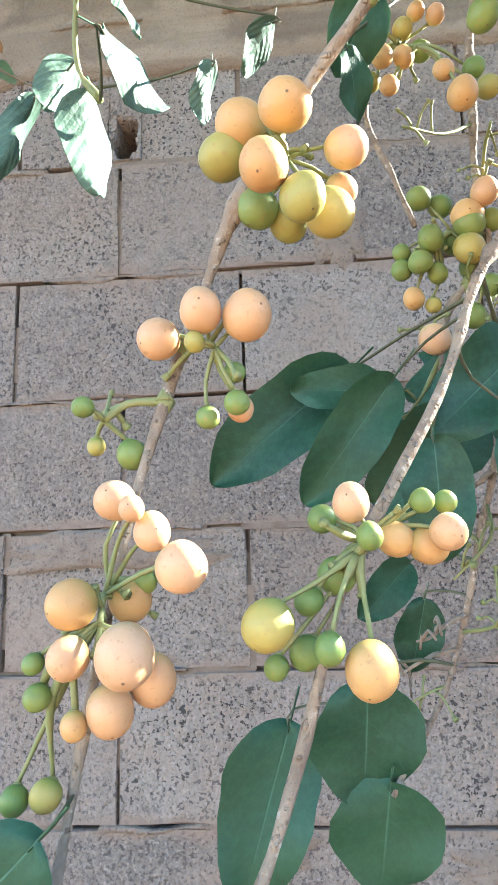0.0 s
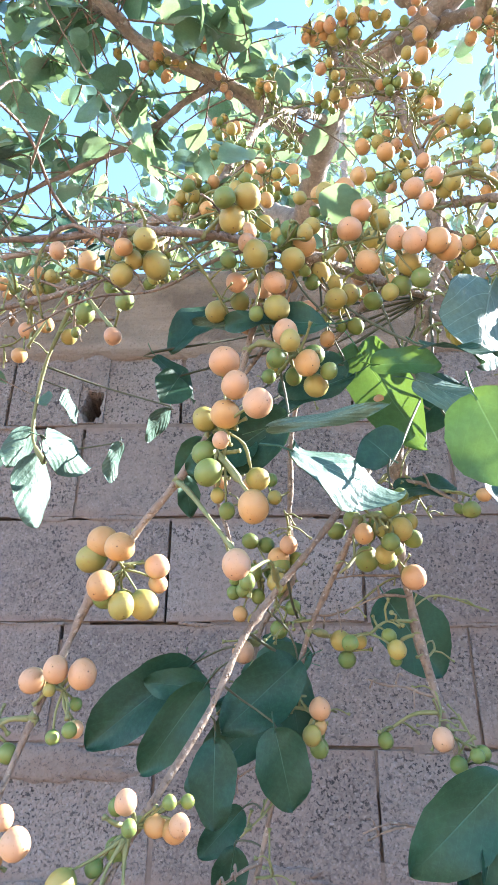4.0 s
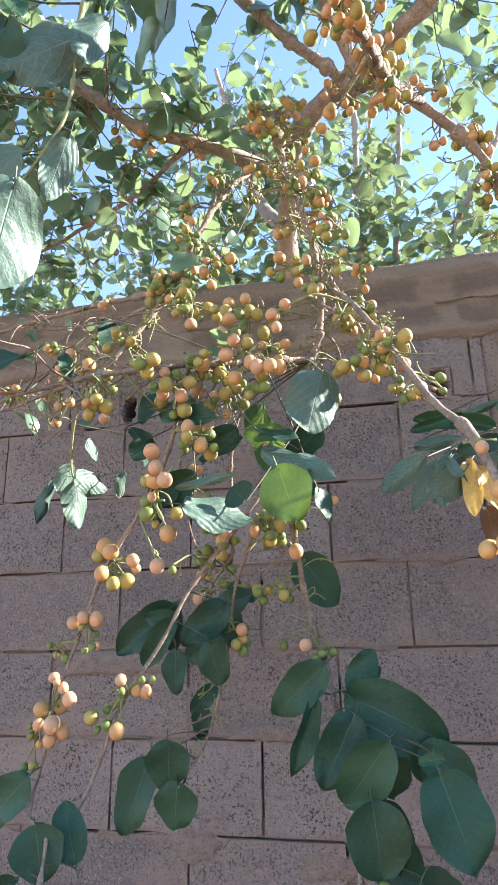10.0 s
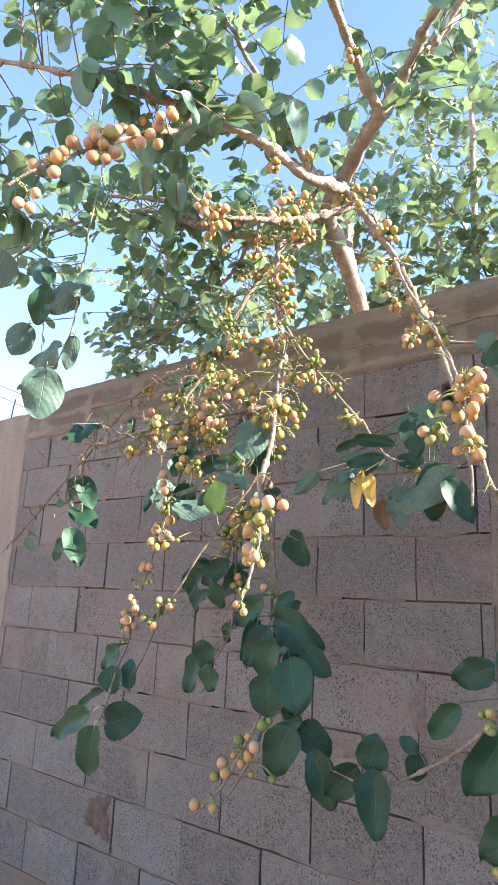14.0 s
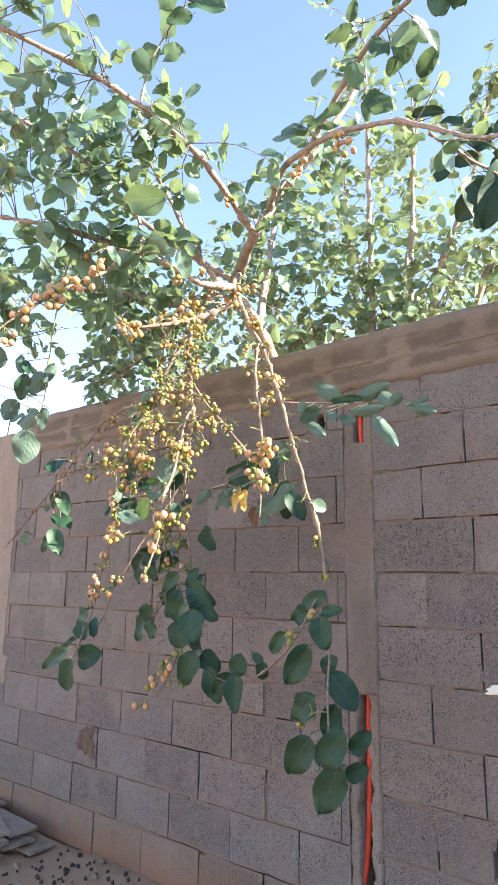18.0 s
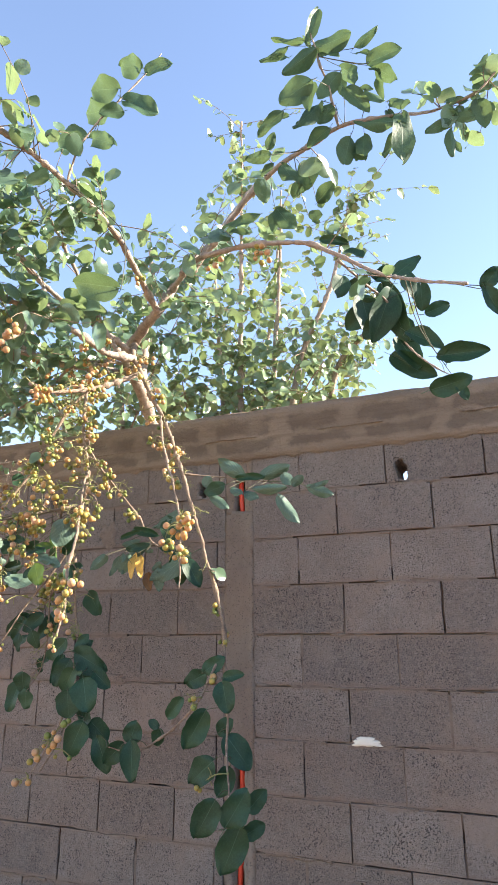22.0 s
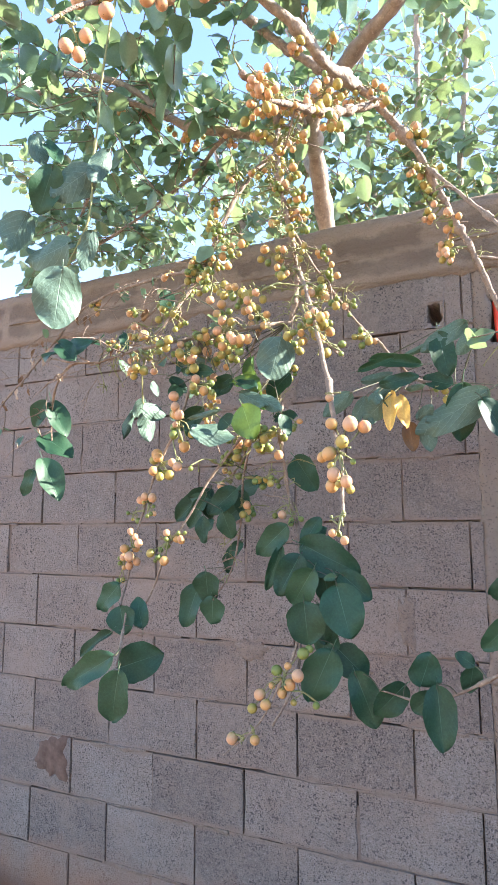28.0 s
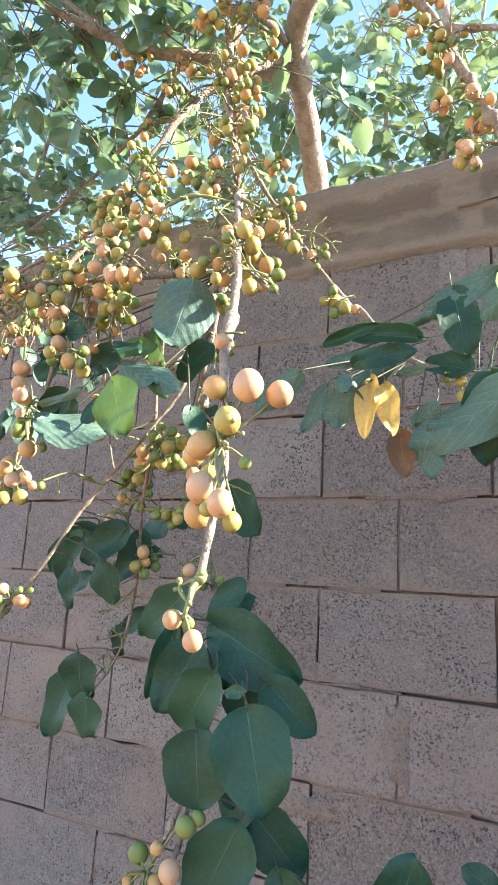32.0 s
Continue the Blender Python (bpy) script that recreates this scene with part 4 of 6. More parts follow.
# hanging branches on this side of the wall
limb("hanging_branch", "F", [(0.37, 0.60, 2.69), (0.44, 0.49, 2.60), (0.487, 0.43, 2.52), (0.56, 0.39, 2.41), (0.62, 0.37, 2.30), (0.69, 0.39, 2.15), (0.79, 0.376, 1.89), (0.85, 0.378, 1.70), (0.925, 0.378, 1.46), (0.95, 0.36, 1.28), (0.965, 0.34, 1.10), (0.995, 0.28, 0.95), (1.01, 0.25, 0.84)], 0.0125, 0.0018)
limb("hanging_branch", "H", [(0.55, 0.38, 2.42), (0.49, 0.25, 2.335), (0.455, 0.11, 2.265), (0.42, 0.0, 2.225), (0.40, -0.08, 2.23)], 0.010, 0.004)
limb("hanging_branch", "C", [(0.255, 0.74, 2.65), (0.25, 0.60, 2.62), (0.242, 0.49, 2.56), (0.265, 0.42, 2.40), (0.284, 0.384, 2.27), (0.308, 0.36, 2.205), (0.338, 0.366, 2.03), (0.330, 0.372, 1.95), (0.315, 0.373, 1.893)], 0.0100, 0.0055)
limb("hanging_branch", "E", [(0.315, 0.373, 1.893), (0.22, 0.30, 1.865), (0.158, 0.245, 1.845), (0.07, 0.185, 1.818), (-0.03, 0.16, 1.80), (-0.12, 0.14, 1.775)], 0.006, 0.0025)
limb("hanging_branch", "S", [(0.25, 0.72, 2.64), (0.16, 0.55, 2.46), (0.088, 0.47, 2.29), (0.04, 0.43, 2.13), (-0.02, 0.37, 1.98), (-0.08, 0.34, 1.90), (-0.2, 0.33, 1.85)], 0.0085, 0.003)
limb("hanging_branch", "W", [(0.02, 0.45, 2.12), (-0.28, 0.60, 2.19), (-0.61, 0.685, 2.18), (-0.80, 0.64, 1.97), (-0.93, 0.54, 1.74), (-1.03, 0.46, 1.55)], 0.006, 0.002)
limb("hanging_branch", "X", [(-0.10, 0.145, 1.78), (-0.20, 0.16, 1.79), (-0.30, 0.22, 1.76), (-0.37, 0.28, 1.69), (-0.37, 0.285, 1.60), (-0.34, 0.25, 1.52)], 0.003, 0.0016)
limb("hanging_branch", "Z", [(0.29, 0.0, 2.56), (0.36, -0.10, 2.42), (0.345, -0.21, 2.335), (0.325, -0.30, 2.25), (0.31, -0.38, 2.17), (0.27, -0.44, 2.10)], 0.006, 0.003)
limb("limb", "Y", [(0.55, -0.16, 2.94), (0.60, -0.17, 3.08), (0.70, -0.15, 3.22), (0.82, -0.09, 3.41), (0.86, -0.07, 3.5)], 0.004, 0.002)
limb("hanging_branch", "V", [(0.02, 0.42, 2.08), (-0.12, 0.52, 2.10), (-0.30, 0.60, 2.06), (-0.52, 0.66, 1.98)], 0.005, 0.002)
limb("hanging_branch", "D", [(0.338, 0.366, 2.03), (0.385, 0.28, 1.95), (0.442, 0.2, 1.826), (0.482, 0.13, 1.714), (0.511, 0.07, 1.65), (0.525, 0.045, 1.612), (0.535, 0.03, 1.574), (0.544, 0.016, 1.528), (0.555, 0.006, 1.492), (0.562, -0.02, 1.441), (0.573, -0.044, 1.401)], 0.0050, 0.0030)
limb("hanging_branch", "D2", [(0.32, 0.37, 2.14), (0.38, 0.44, 2.02), (0.43, 0.49, 1.94), (0.485, 0.52, 1.862)], 0.005, 0.003)
limb("hanging_branch", "A", [(0.13, 0.235, 1.835), (0.095, 0.245, 1.70), (0.053, 0.262, 1.625), (0.012, 0.278, 1.578), (-0.025, 0.290, 1.52), (-0.04, 0.295, 1.49), (-0.061, 0.298, 1.436), (-0.076, 0.294, 1.386), (-0.09, 0.291, 1.323), (-0.105, 0.29, 1.247), (-0.098, 0.262, 1.19), (-0.044, 0.21, 1.188), (-0.036, 0.18, 1.128), (-0.024, 0.15, 1.074)], 0.0038, 0.0022)
limb("hanging_branch", "B", [(0.285, 0.385, 1.80), (0.24, 0.38, 1.69), (0.197, 0.365, 1.628), (0.115, 0.340, 1.511), (0.079, 0.320, 1.441), (0.041, 0.30, 1.374), (0.013, 0.285, 1.321), (-0.009, 0.28, 1.26), (-0.023, 0.275, 1.221), (-0.05, 0.27, 1.16)], 0.0037, 0.0024)
limb("hanging_branch", "B2", [(0.21, 0.36, 1.61), (0.16, 0.42, 1.50), (0.13, 0.46, 1.38), (0.10, 0.47, 1.27), (0.05, 0.46, 1.19)], 0.0035, 0.002)
limb("hanging_branch", "G", [(0.32, 0.372, 1.91), (0.285, 0.39, 1.78), (0.262, 0.42, 1.66), (0.264, 0.43, 1.57), (0.285, 0.43, 1.45), (0.31, 0.42, 1.36), (0.335, 0.38, 1.20), (0.35, 0.32, 1.11), (0.345, 0.275, 1.03), (0.31, 0.25, 0.96)], 0.007, 0.003)
limb("hanging_branch", "G2", [(0.357, 0.34, 1.174), (0.35, 0.3, 1.119), (0.335, 0.285, 1.075), (0.317, 0.275, 1.034), (0.292, 0.262, 0.982), (0.268, 0.25, 0.947), (0.225, 0.245, 0.908), (0.2, 0.24, 0.888)], 0.0035, 0.0014)
limb("hanging_branch", "R", [(0.66, 0.37, 2.22), (0.75, 0.24, 2.06), (0.86, 0.12, 1.88), (0.93, 0.05, 1.74), (0.955, 0.01, 1.60), (0.96, 0.0, 1.53)], 0.005, 0.0022)
limb("hanging_branch", "N", [(0.94, 0.37, 1.36), (0.89, 0.28, 1.20), (0.76, 0.31, 1.09), (0.63, 0.32, 1.03), (0.53, 0.32, 1.04)], 0.004, 0.002)
limb("hanging_branch", "Q", [(0.755, 0.378, 1.98), (0.86, 0.42, 1.97), (0.98, 0.42, 1.95), (1.09, 0.40, 1.925)], 0.004, 0.002)
limb("hanging_branch", "P", [(0.50, 0.51, 1.86), (0.56, 0.47, 1.78), (0.61, 0.46, 1.73), (0.70, 0.50, 1.72)], 0.004, 0.002)
limb("hanging_branch", "U", [(0.17, -0.11, 2.61), (0.14, -0.14, 2.40), (0.128, -0.15, 2.234), (0.122, -0.155, 2.08), (0.112, -0.155, 1.966), (0.064, -0.155, 1.88)], 0.003, 0.0018, STALK)
limb("hanging_branch", "T1", [(0.16, 0.30, 1.84), (0.08, 0.38, 1.76), (0.059, 0.42, 1.681), (0.078, 0.42, 1.612), (0.089, 0.42, 1.575)], 0.0028, 0.002)
limb("hanging_branch", "T2", [(0.24, 0.35, 1.87), (0.16, 0.43, 1.80), (0.145, 0.45, 1.664), (0.147, 0.45, 1.606), (0.145, 0.45, 1.565), (0.112, 0.45, 1.518), (0.106, 0.45, 1.475)], 0.0036, 0.002)
limb("hanging_branch", "O", [(-0.10, 0.36, 1.93), (-0.15, 0.40, 1.82), (-0.16, 0.42, 1.74), (-0.14, 0.42, 1.70)], 0.003, 0.0018, STALK)
# stems of the thicket behind the wall
STEMS = ((0.10, 2.2, -0.05, 4.3), (0.30, 2.35, 0.25, 4.5), (0.40, 1.80, 0.05, 4.9), (0.75, 1.85, 0.45, 4.1), (-0.55, 1.9, -0.2, 3.7), (-1.2, 2.1, -0.25, 3.5), (0.55, 2.0, 0.12, 4.4), (0.95, 2.0, 0.45, 3.6))
for i, (x, y, lean, top) in enumerate(STEMS):
    limb("stem", "stem%d" % i, [(x - lean * 0.6, y + 0.1, -0.05), (x - lean * 0.3, y + 0.05, 1.6), (x, y, 2.9), (x + lean * 0.6, y - 0.06, 2.9 + (top - 2.9) * 0.5), (x + lean, y - 0.1, top)], 0.030, 0.006, BARK, 8)

# fruits and large leaves on the hanging branches
LEAVES_G_DEEP = [
    (0.372, 0.295, 1.212, 0.382, 0.295, 1.124, 0.086),
    (0.414, 0.360, 1.152, 0.373, 0.360, 1.087, 0.070),
    (0.422, 0.374, 1.108, 0.485, 0.374, 1.046, 0.074),
    (0.422, 0.326, 1.110, 0.374, 0.326, 0.999, 0.084),
    (0.391, 0.340, 1.200, 0.403, 0.340, 1.119, 0.049),
    (0.399, 0.360, 1.268, 0.401, 0.360, 1.202, 0.052),
    (0.461, 0.245, 1.277, 0.434, 0.245, 1.272, 0.016),
]
LEAVES_B_LOW = [
    (0.037, 0.444, 1.262, 0.033, 0.444, 1.180, 0.075),
    (-0.018, 0.500, 1.223, -0.055, 0.500, 1.111, 0.070),
    (0.049, 0.460, 1.195, 0.040, 0.460, 1.124, 0.074),
    (0.086, 0.486, 1.313, 0.075, 0.486, 1.258, 0.035),
    (0.087, 0.556, 1.339, 0.045, 0.556, 1.296, 0.036),
]
LEAVES_A = [
    (-0.111, 0.264, 1.238, -0.180, 0.264, 1.173, 0.057),
    (-0.012, 0.228, 1.149, -0.041, 0.228, 1.217, 0.045),
    (-0.055, 0.199, 1.191, -0.041, 0.199, 1.131, 0.066),
    (-0.079, 0.193, 1.134, -0.166, 0.193, 1.078, 0.030),
    (0.001, 0.095, 1.102, -0.125, 0.095, 1.031, 0.060),
    (-0.043, 0.191, 1.060, 0.059, 0.191, 1.096, 0.088),
    (0.017, 0.102, 1.070, -0.006, 0.102, 0.960, 0.073),
]
LEAVES_F_END = [
    (0.925, 0.319, 1.020, 0.838, 0.319, 0.948, 0.082),
    (0.936, 0.421, 0.978, 0.905, 0.421, 0.897, 0.066),
    (1.001, 0.171, 0.944, 0.944, 0.171, 0.847, 0.080),
    (1.028, 0.192, 0.879, 1.089, 0.192, 0.973, 0.079),
    (1.032, 0.353, 0.885, 1.088, 0.353, 0.943, 0.055),
    (1.050, 0.240, 0.862, 0.999, 0.240, 0.742, 0.087),
    (1.033, 0.322, 0.825, 1.091, 0.322, 0.855, 0.052),
]
LEAVES_K_HIGH2 = [
    (1.514, 0.100, 3.237, 1.588, 0.100, 3.135, 0.059),
    (1.672, 0.120, 3.057, 1.534, 0.120, 3.091, 0.048),
    (1.658, 0.130, 3.156, 1.729, 0.130, 3.093, 0.042),
    (1.694, 0.130, 3.082, 1.687, 0.130, 2.904, 0.085),
    (1.516, 0.120, 3.042, 1.481, 0.120, 2.947, 0.074),
    (1.561, 0.140, 3.055, 1.555, 0.140, 2.944, 0.058),
    (1.228, 0.100, 3.051, 1.138, 0.100, 3.063, 0.045),
    (1.222, 0.100, 3.085, 1.251, 0.100, 3.130, 0.037),
    (1.315, 0.330, 3.182, 1.288, 0.330, 3.066, 0.084),
    (1.266, 0.330, 3.091, 1.241, 0.330, 3.033, 0.049),
    (1.330, 0.380, 3.030, 1.396, 0.380, 3.089, 0.062),
    (1.297, 0.350, 2.953, 1.346, 0.350, 2.944, 0.043),
]
LEAVES_K_HIGH3 = [
    (1.225, 0.250, 3.129, 1.278, 0.250, 3.014, 0.064),
    (1.839, 0.280, 3.139, 1.753, 0.280, 3.113, 0.040),
    (1.845, 0.290, 3.108, 1.830, 0.290, 2.997, 0.044),
    (1.860, 0.290, 3.165, 1.927, 0.290, 3.140, 0.040),
    (1.932, 0.300, 3.260, 1.999, 0.300, 3.284, 0.050),
    (1.940, 0.300, 3.211, 1.961, 0.300, 3.112, 0.068),
    (2.006, 0.300, 3.384, 2.006, 0.300, 3.301, 0.048),
    (1.841, 0.290, 3.235, 1.914, 0.290, 3.232, 0.032),
    (1.181, 0.300, 2.978, 1.247, 0.300, 2.863, 0.076),
    (1.011, 0.200, 2.869, 1.155, 0.200, 2.902, 0.042),
    (1.478, 0.050, 3.126, 1.416, 0.050, 3.088, 0.050),
    (1.585, 0.120, 3.223, 1.638, 0.120, 3.129, 0.051),
    (1.443, 0.100, 3.087, 1.369, 0.100, 3.035, 0.055),
]
LEAVES_LIT = [
    (-0.120, 0.365, 1.705, -0.094, 0.450, 1.699, 0.051),
    (-0.150, 0.430, 1.711, -0.155, 0.430, 1.625, 0.057),
    (-0.167, 0.430, 1.746, -0.186, 0.430, 1.694, 0.034),
    (-0.199, 0.430, 1.713, -0.221, 0.430, 1.633, 0.027),
    (-0.125, 0.420, 1.793, -0.115, 0.420, 1.747, 0.027),
    (-0.053, 0.420, 1.720, -0.067, 0.420, 1.679, 0.024),
    (-0.006, 0.450, 1.784, -0.036, 0.450, 1.750, 0.033),
]
LEAVES_B = [
    (0.031, 0.449, 1.474, -0.064, 0.449, 1.402, 0.059),
    (0.059, 0.392, 1.453, 0.002, 0.392, 1.378, 0.041),
    (0.134, 0.470, 1.441, 0.050, 0.470, 1.389, 0.062),
    (0.143, 0.400, 1.473, 0.079, 0.400, 1.415, 0.056),
    (0.076, 0.359, 1.408, 0.076, 0.359, 1.342, 0.040),
    (0.128, 0.369, 1.417, 0.145, 0.369, 1.352, 0.049),
    (0.162, 0.500, 1.496, 0.088, 0.500, 1.477, 0.045),
]
LEAVES_G = [
    (0.310, 0.344, 1.382, 0.233, 0.344, 1.314, 0.059),
    (0.353, 0.361, 1.350, 0.385, 0.361, 1.406, 0.042),
    (0.356, 0.359, 1.336, 0.481, 0.359, 1.278, 0.089),
    (0.294, 0.346, 1.327, 0.259, 0.346, 1.233, 0.033),
    (0.349, 0.319, 1.309, 0.307, 0.319, 1.226, 0.067),
    (0.394, 0.289, 1.285, 0.334, 0.289, 1.202, 0.068),
    (0.459, 0.260, 1.257, 0.494, 0.260, 1.154, 0.091),
    (0.449, 0.343, 1.272, 0.511, 0.343, 1.222, 0.056),
]
LEAVES_F = [
    (0.836, 0.444, 1.269, 0.741, 0.444, 1.231, 0.065),
    (0.887, 0.325, 1.284, 0.957, 0.325, 1.328, 0.053),
    (0.968, 0.302, 1.267, 1.039, 0.302, 1.283, 0.037),
    (0.981, 0.269, 1.251, 1.001, 0.269, 1.167, 0.068),
    (0.795, 0.348, 1.197, 0.736, 0.348, 1.130, 0.048),
    (0.878, 0.346, 1.152, 0.813, 0.346, 1.045, 0.079),
    (0.939, 0.400, 1.079, 1.020, 0.400, 0.989, 0.084),
    (0.907, 0.399, 1.091, 0.956, 0.399, 1.133, 0.053),
]
LEAVES_RUNNER = [
    (0.473, 0.348, 1.055, 0.515, 0.348, 0.950, 0.067),
    (0.575, 0.347, 1.048, 0.516, 0.347, 0.984, 0.066),
    (0.614, 0.326, 1.057, 0.639, 0.326, 1.123, 0.067),
    (0.641, 0.300, 1.046, 0.603, 0.300, 1.010, 0.051),
    (0.657, 0.272, 1.062, 0.666, 0.272, 0.951, 0.064),
    (0.718, 0.333, 1.100, 0.707, 0.333, 1.043, 0.045),
    (0.719, 0.330, 1.107, 0.687, 0.330, 1.129, 0.030),
]
LEAVES_ROSETTE = [
    (1.024, 0.334, 1.937, 0.936, 0.334, 1.999, 0.052),
    (1.091, 0.351, 1.935, 1.196, 0.351, 1.958, 0.049),
    (1.276, 0.301, 1.865, 1.356, 0.301, 1.831, 0.037),
    (1.172, 0.294, 1.839, 1.239, 0.294, 1.744, 0.045),
    (0.966, 0.301, 1.900, 0.880, 0.301, 1.880, 0.048),
    (1.010, 0.330, 1.929, 1.103, 0.330, 1.929, 0.028),
    (1.081, 0.310, 1.882, 1.197, 0.310, 1.873, 0.035),
    (1.177, 0.320, 1.926, 1.208, 0.320, 1.884, 0.042),
    (1.213, 0.310, 1.882, 1.251, 0.310, 1.911, 0.034),
    (0.985, 0.320, 1.892, 1.039, 0.320, 1.856, 0.031),
    (1.036, 0.320, 1.872, 1.087, 0.320, 1.844, 0.035),
    (0.882, 0.310, 1.909, 0.914, 0.310, 1.937, 0.044),
    (0.901, 0.330, 1.876, 0.976, 0.330, 1.818, 0.036),
    (1.278, 0.300, 1.868, 1.347, 0.300, 1.878, 0.018),
]
LEAVES_Y = [
    (0.555, 0.400, 1.686, 0.557, 0.368, 1.604, 0.033),
    (0.575, 0.405, 1.685, 0.594, 0.372, 1.610, 0.033),
    (0.585, 0.450, 1.622, 0.593, 0.450, 1.558, 0.040),
]
LEAVES_R = [
    (0.482, 0.315, 1.680, 0.416, 0.315, 1.638, 0.039),
    (0.574, 0.500, 1.808, 0.641, 0.500, 1.826, 0.016),
    (0.477, 0.420, 1.761, 0.561, 0.420, 1.781, 0.021),
    (0.484, 0.430, 1.736, 0.554, 0.430, 1.749, 0.025),
    (0.542, 0.365, 1.706, 0.626, 0.365, 1.723, 0.032),
    (0.589, 0.420, 1.702, 0.638, 0.420, 1.703, 0.016),
    (0.542, 0.377, 1.669, 0.494, 0.377, 1.630, 0.052),
    (0.608, 0.450, 1.637, 0.644, 0.450, 1.663, 0.031),
    (0.625, 0.450, 1.622, 0.630, 0.450, 1.557, 0.040),
    (0.499, 0.380, 1.681, 0.461, 0.380, 1.615, 0.028),
    (0.526, 0.400, 1.691, 0.505, 0.400, 1.619, 0.036),
    (0.526, 0.360, 1.688, 0.539, 0.360, 1.654, 0.021),
]
LEAVES_MID = [
    (0.176, 0.220, 1.744, 0.086, 0.220, 1.760, 0.032),
    (0.135, 0.240, 1.660, 0.070, 0.240, 1.621, 0.050),
    (0.192, 0.280, 1.740, 0.136, 0.280, 1.710, 0.042),
    (0.255, 0.200, 1.707, 0.310, 0.200, 1.689, 0.038),
    (-0.141, 0.500, 2.095, -0.150, 0.500, 2.041, 0.058),
    (0.321, 0.300, 1.641, 0.341, 0.300, 1.594, 0.035),
]
LEAVES_DARK = [
    (0.009, 0.300, 1.765, 0.052, 0.300, 1.726, 0.033),
    (0.058, 0.320, 1.836, 0.022, 0.320, 1.779, 0.041),
    (0.033, 0.300, 1.739, 0.023, 0.300, 1.707, 0.038),
    (0.057, 0.330, 1.683, 0.037, 0.330, 1.639, 0.038),
    (0.040, 0.330, 1.644, 0.049, 0.330, 1.608, 0.024),
    (0.260, 0.400, 1.656, 0.320, 0.400, 1.660, 0.043),
    (0.223, 0.220, 1.614, 0.204, 0.220, 1.632, 0.050),
]
LEAVES_BEND = [
    (0.719, 0.450, 1.852, 0.619, 0.450, 1.796, 0.044),
    (0.661, 0.450, 1.833, 0.684, 0.450, 1.733, 0.061),
    (0.762, 0.450, 1.687, 0.607, 0.450, 1.596, 0.077),
    (0.753, 0.440, 1.665, 0.806, 0.440, 1.566, 0.063),
    (0.707, 0.480, 1.714, 0.695, 0.480, 1.580, 0.073),
    (0.611, 0.460, 1.771, 0.479, 0.460, 1.805, 0.036),
    (0.568, 0.450, 1.728, 0.473, 0.450, 1.665, 0.035),
    (0.680, 0.460, 1.713, 0.616, 0.460, 1.738, 0.048),
    (0.748, 0.430, 1.825, 0.702, 0.430, 1.780, 0.039),
]
LEAVES_UP = [
    (0.084, -0.190, 1.849, 0.052, -0.172, 1.752, 0.093),
    (0.053, -0.150, 1.929, -0.043, -0.150, 1.908, 0.068),
    (0.116, -0.150, 1.940, 0.085, -0.150, 1.875, 0.037),
    (0.120, -0.170, 2.055, 0.049, -0.170, 2.010, 0.071),
    (0.151, -0.150, 2.097, 0.122, -0.150, 2.032, 0.042),
    (0.058, -0.200, 2.058, 0.023, -0.200, 1.979, 0.058),
    (0.012, -0.200, 2.143, 0.030, -0.200, 2.071, 0.038),
    (0.042, -0.200, 2.115, 0.080, -0.200, 2.073, 0.033),
    (-0.165, -0.200, 2.225, -0.220, -0.200, 2.145, 0.107),
    (-0.004, -0.200, 1.978, -0.043, -0.200, 1.915, 0.065),
]
LEAVES_K_HIGH = [
    (1.411, -0.000, 3.396, 1.464, -0.000, 3.529, 0.048),
    (1.441, 0.000, 3.350, 1.565, -0.000, 3.359, 0.074),
    (1.569, 0.050, 3.355, 1.646, 0.050, 3.407, 0.035),
    (1.401, 0.000, 3.401, 1.284, -0.000, 3.445, 0.024),
    (1.344, -0.050, 3.340, 1.249, -0.050, 3.317, 0.035),
    (1.443, -0.050, 3.284, 1.327, -0.050, 3.240, 0.061),
    (1.438, -0.100, 3.105, 1.335, -0.100, 3.053, 0.082),
    (1.344, -0.100, 3.020, 1.263, -0.100, 2.948, 0.040),
    (1.441, 0.000, 3.105, 1.353, 0.000, 3.013, 0.057),
    (1.504, 0.050, 3.262, 1.420, 0.050, 3.184, 0.059),
    (1.505, 0.100, 3.337, 1.571, 0.100, 3.235, 0.056),
    (1.605, 0.100, 3.321, 1.718, 0.100, 3.336, 0.071),
    (1.621, 0.120, 3.310, 1.692, 0.120, 3.211, 0.055),
]
LEAVES_K_LOW = [
    (1.638, 0.060, 2.440, 1.713, 0.060, 2.495, 0.065),
    (1.433, 0.270, 2.603, 1.413, 0.270, 2.518, 0.069),
    (1.510, 0.440, 2.563, 1.390, 0.440, 2.495, 0.094),
    (1.464, 0.420, 2.598, 1.496, 0.420, 2.442, 0.103),
    (1.577, 0.350, 2.547, 1.516, 0.350, 2.373, 0.099),
    (1.554, 0.380, 2.591, 1.618, 0.380, 2.378, 0.090),
    (1.740, 0.190, 2.212, 1.878, 0.190, 2.206, 0.061),
    (1.700, 0.220, 2.118, 1.821, 0.220, 2.132, 0.065),
    (1.567, 0.440, 2.344, 1.699, 0.440, 2.251, 0.079),
    (1.583, 0.430, 2.407, 1.652, 0.430, 2.287, 0.089),
    (1.633, 0.350, 2.383, 1.741, 0.350, 2.310, 0.065),
    (1.686, 0.450, 2.497, 1.770, 0.450, 2.524, 0.052),
    (1.687, 0.320, 2.539, 1.686, 0.320, 2.453, 0.061),
]
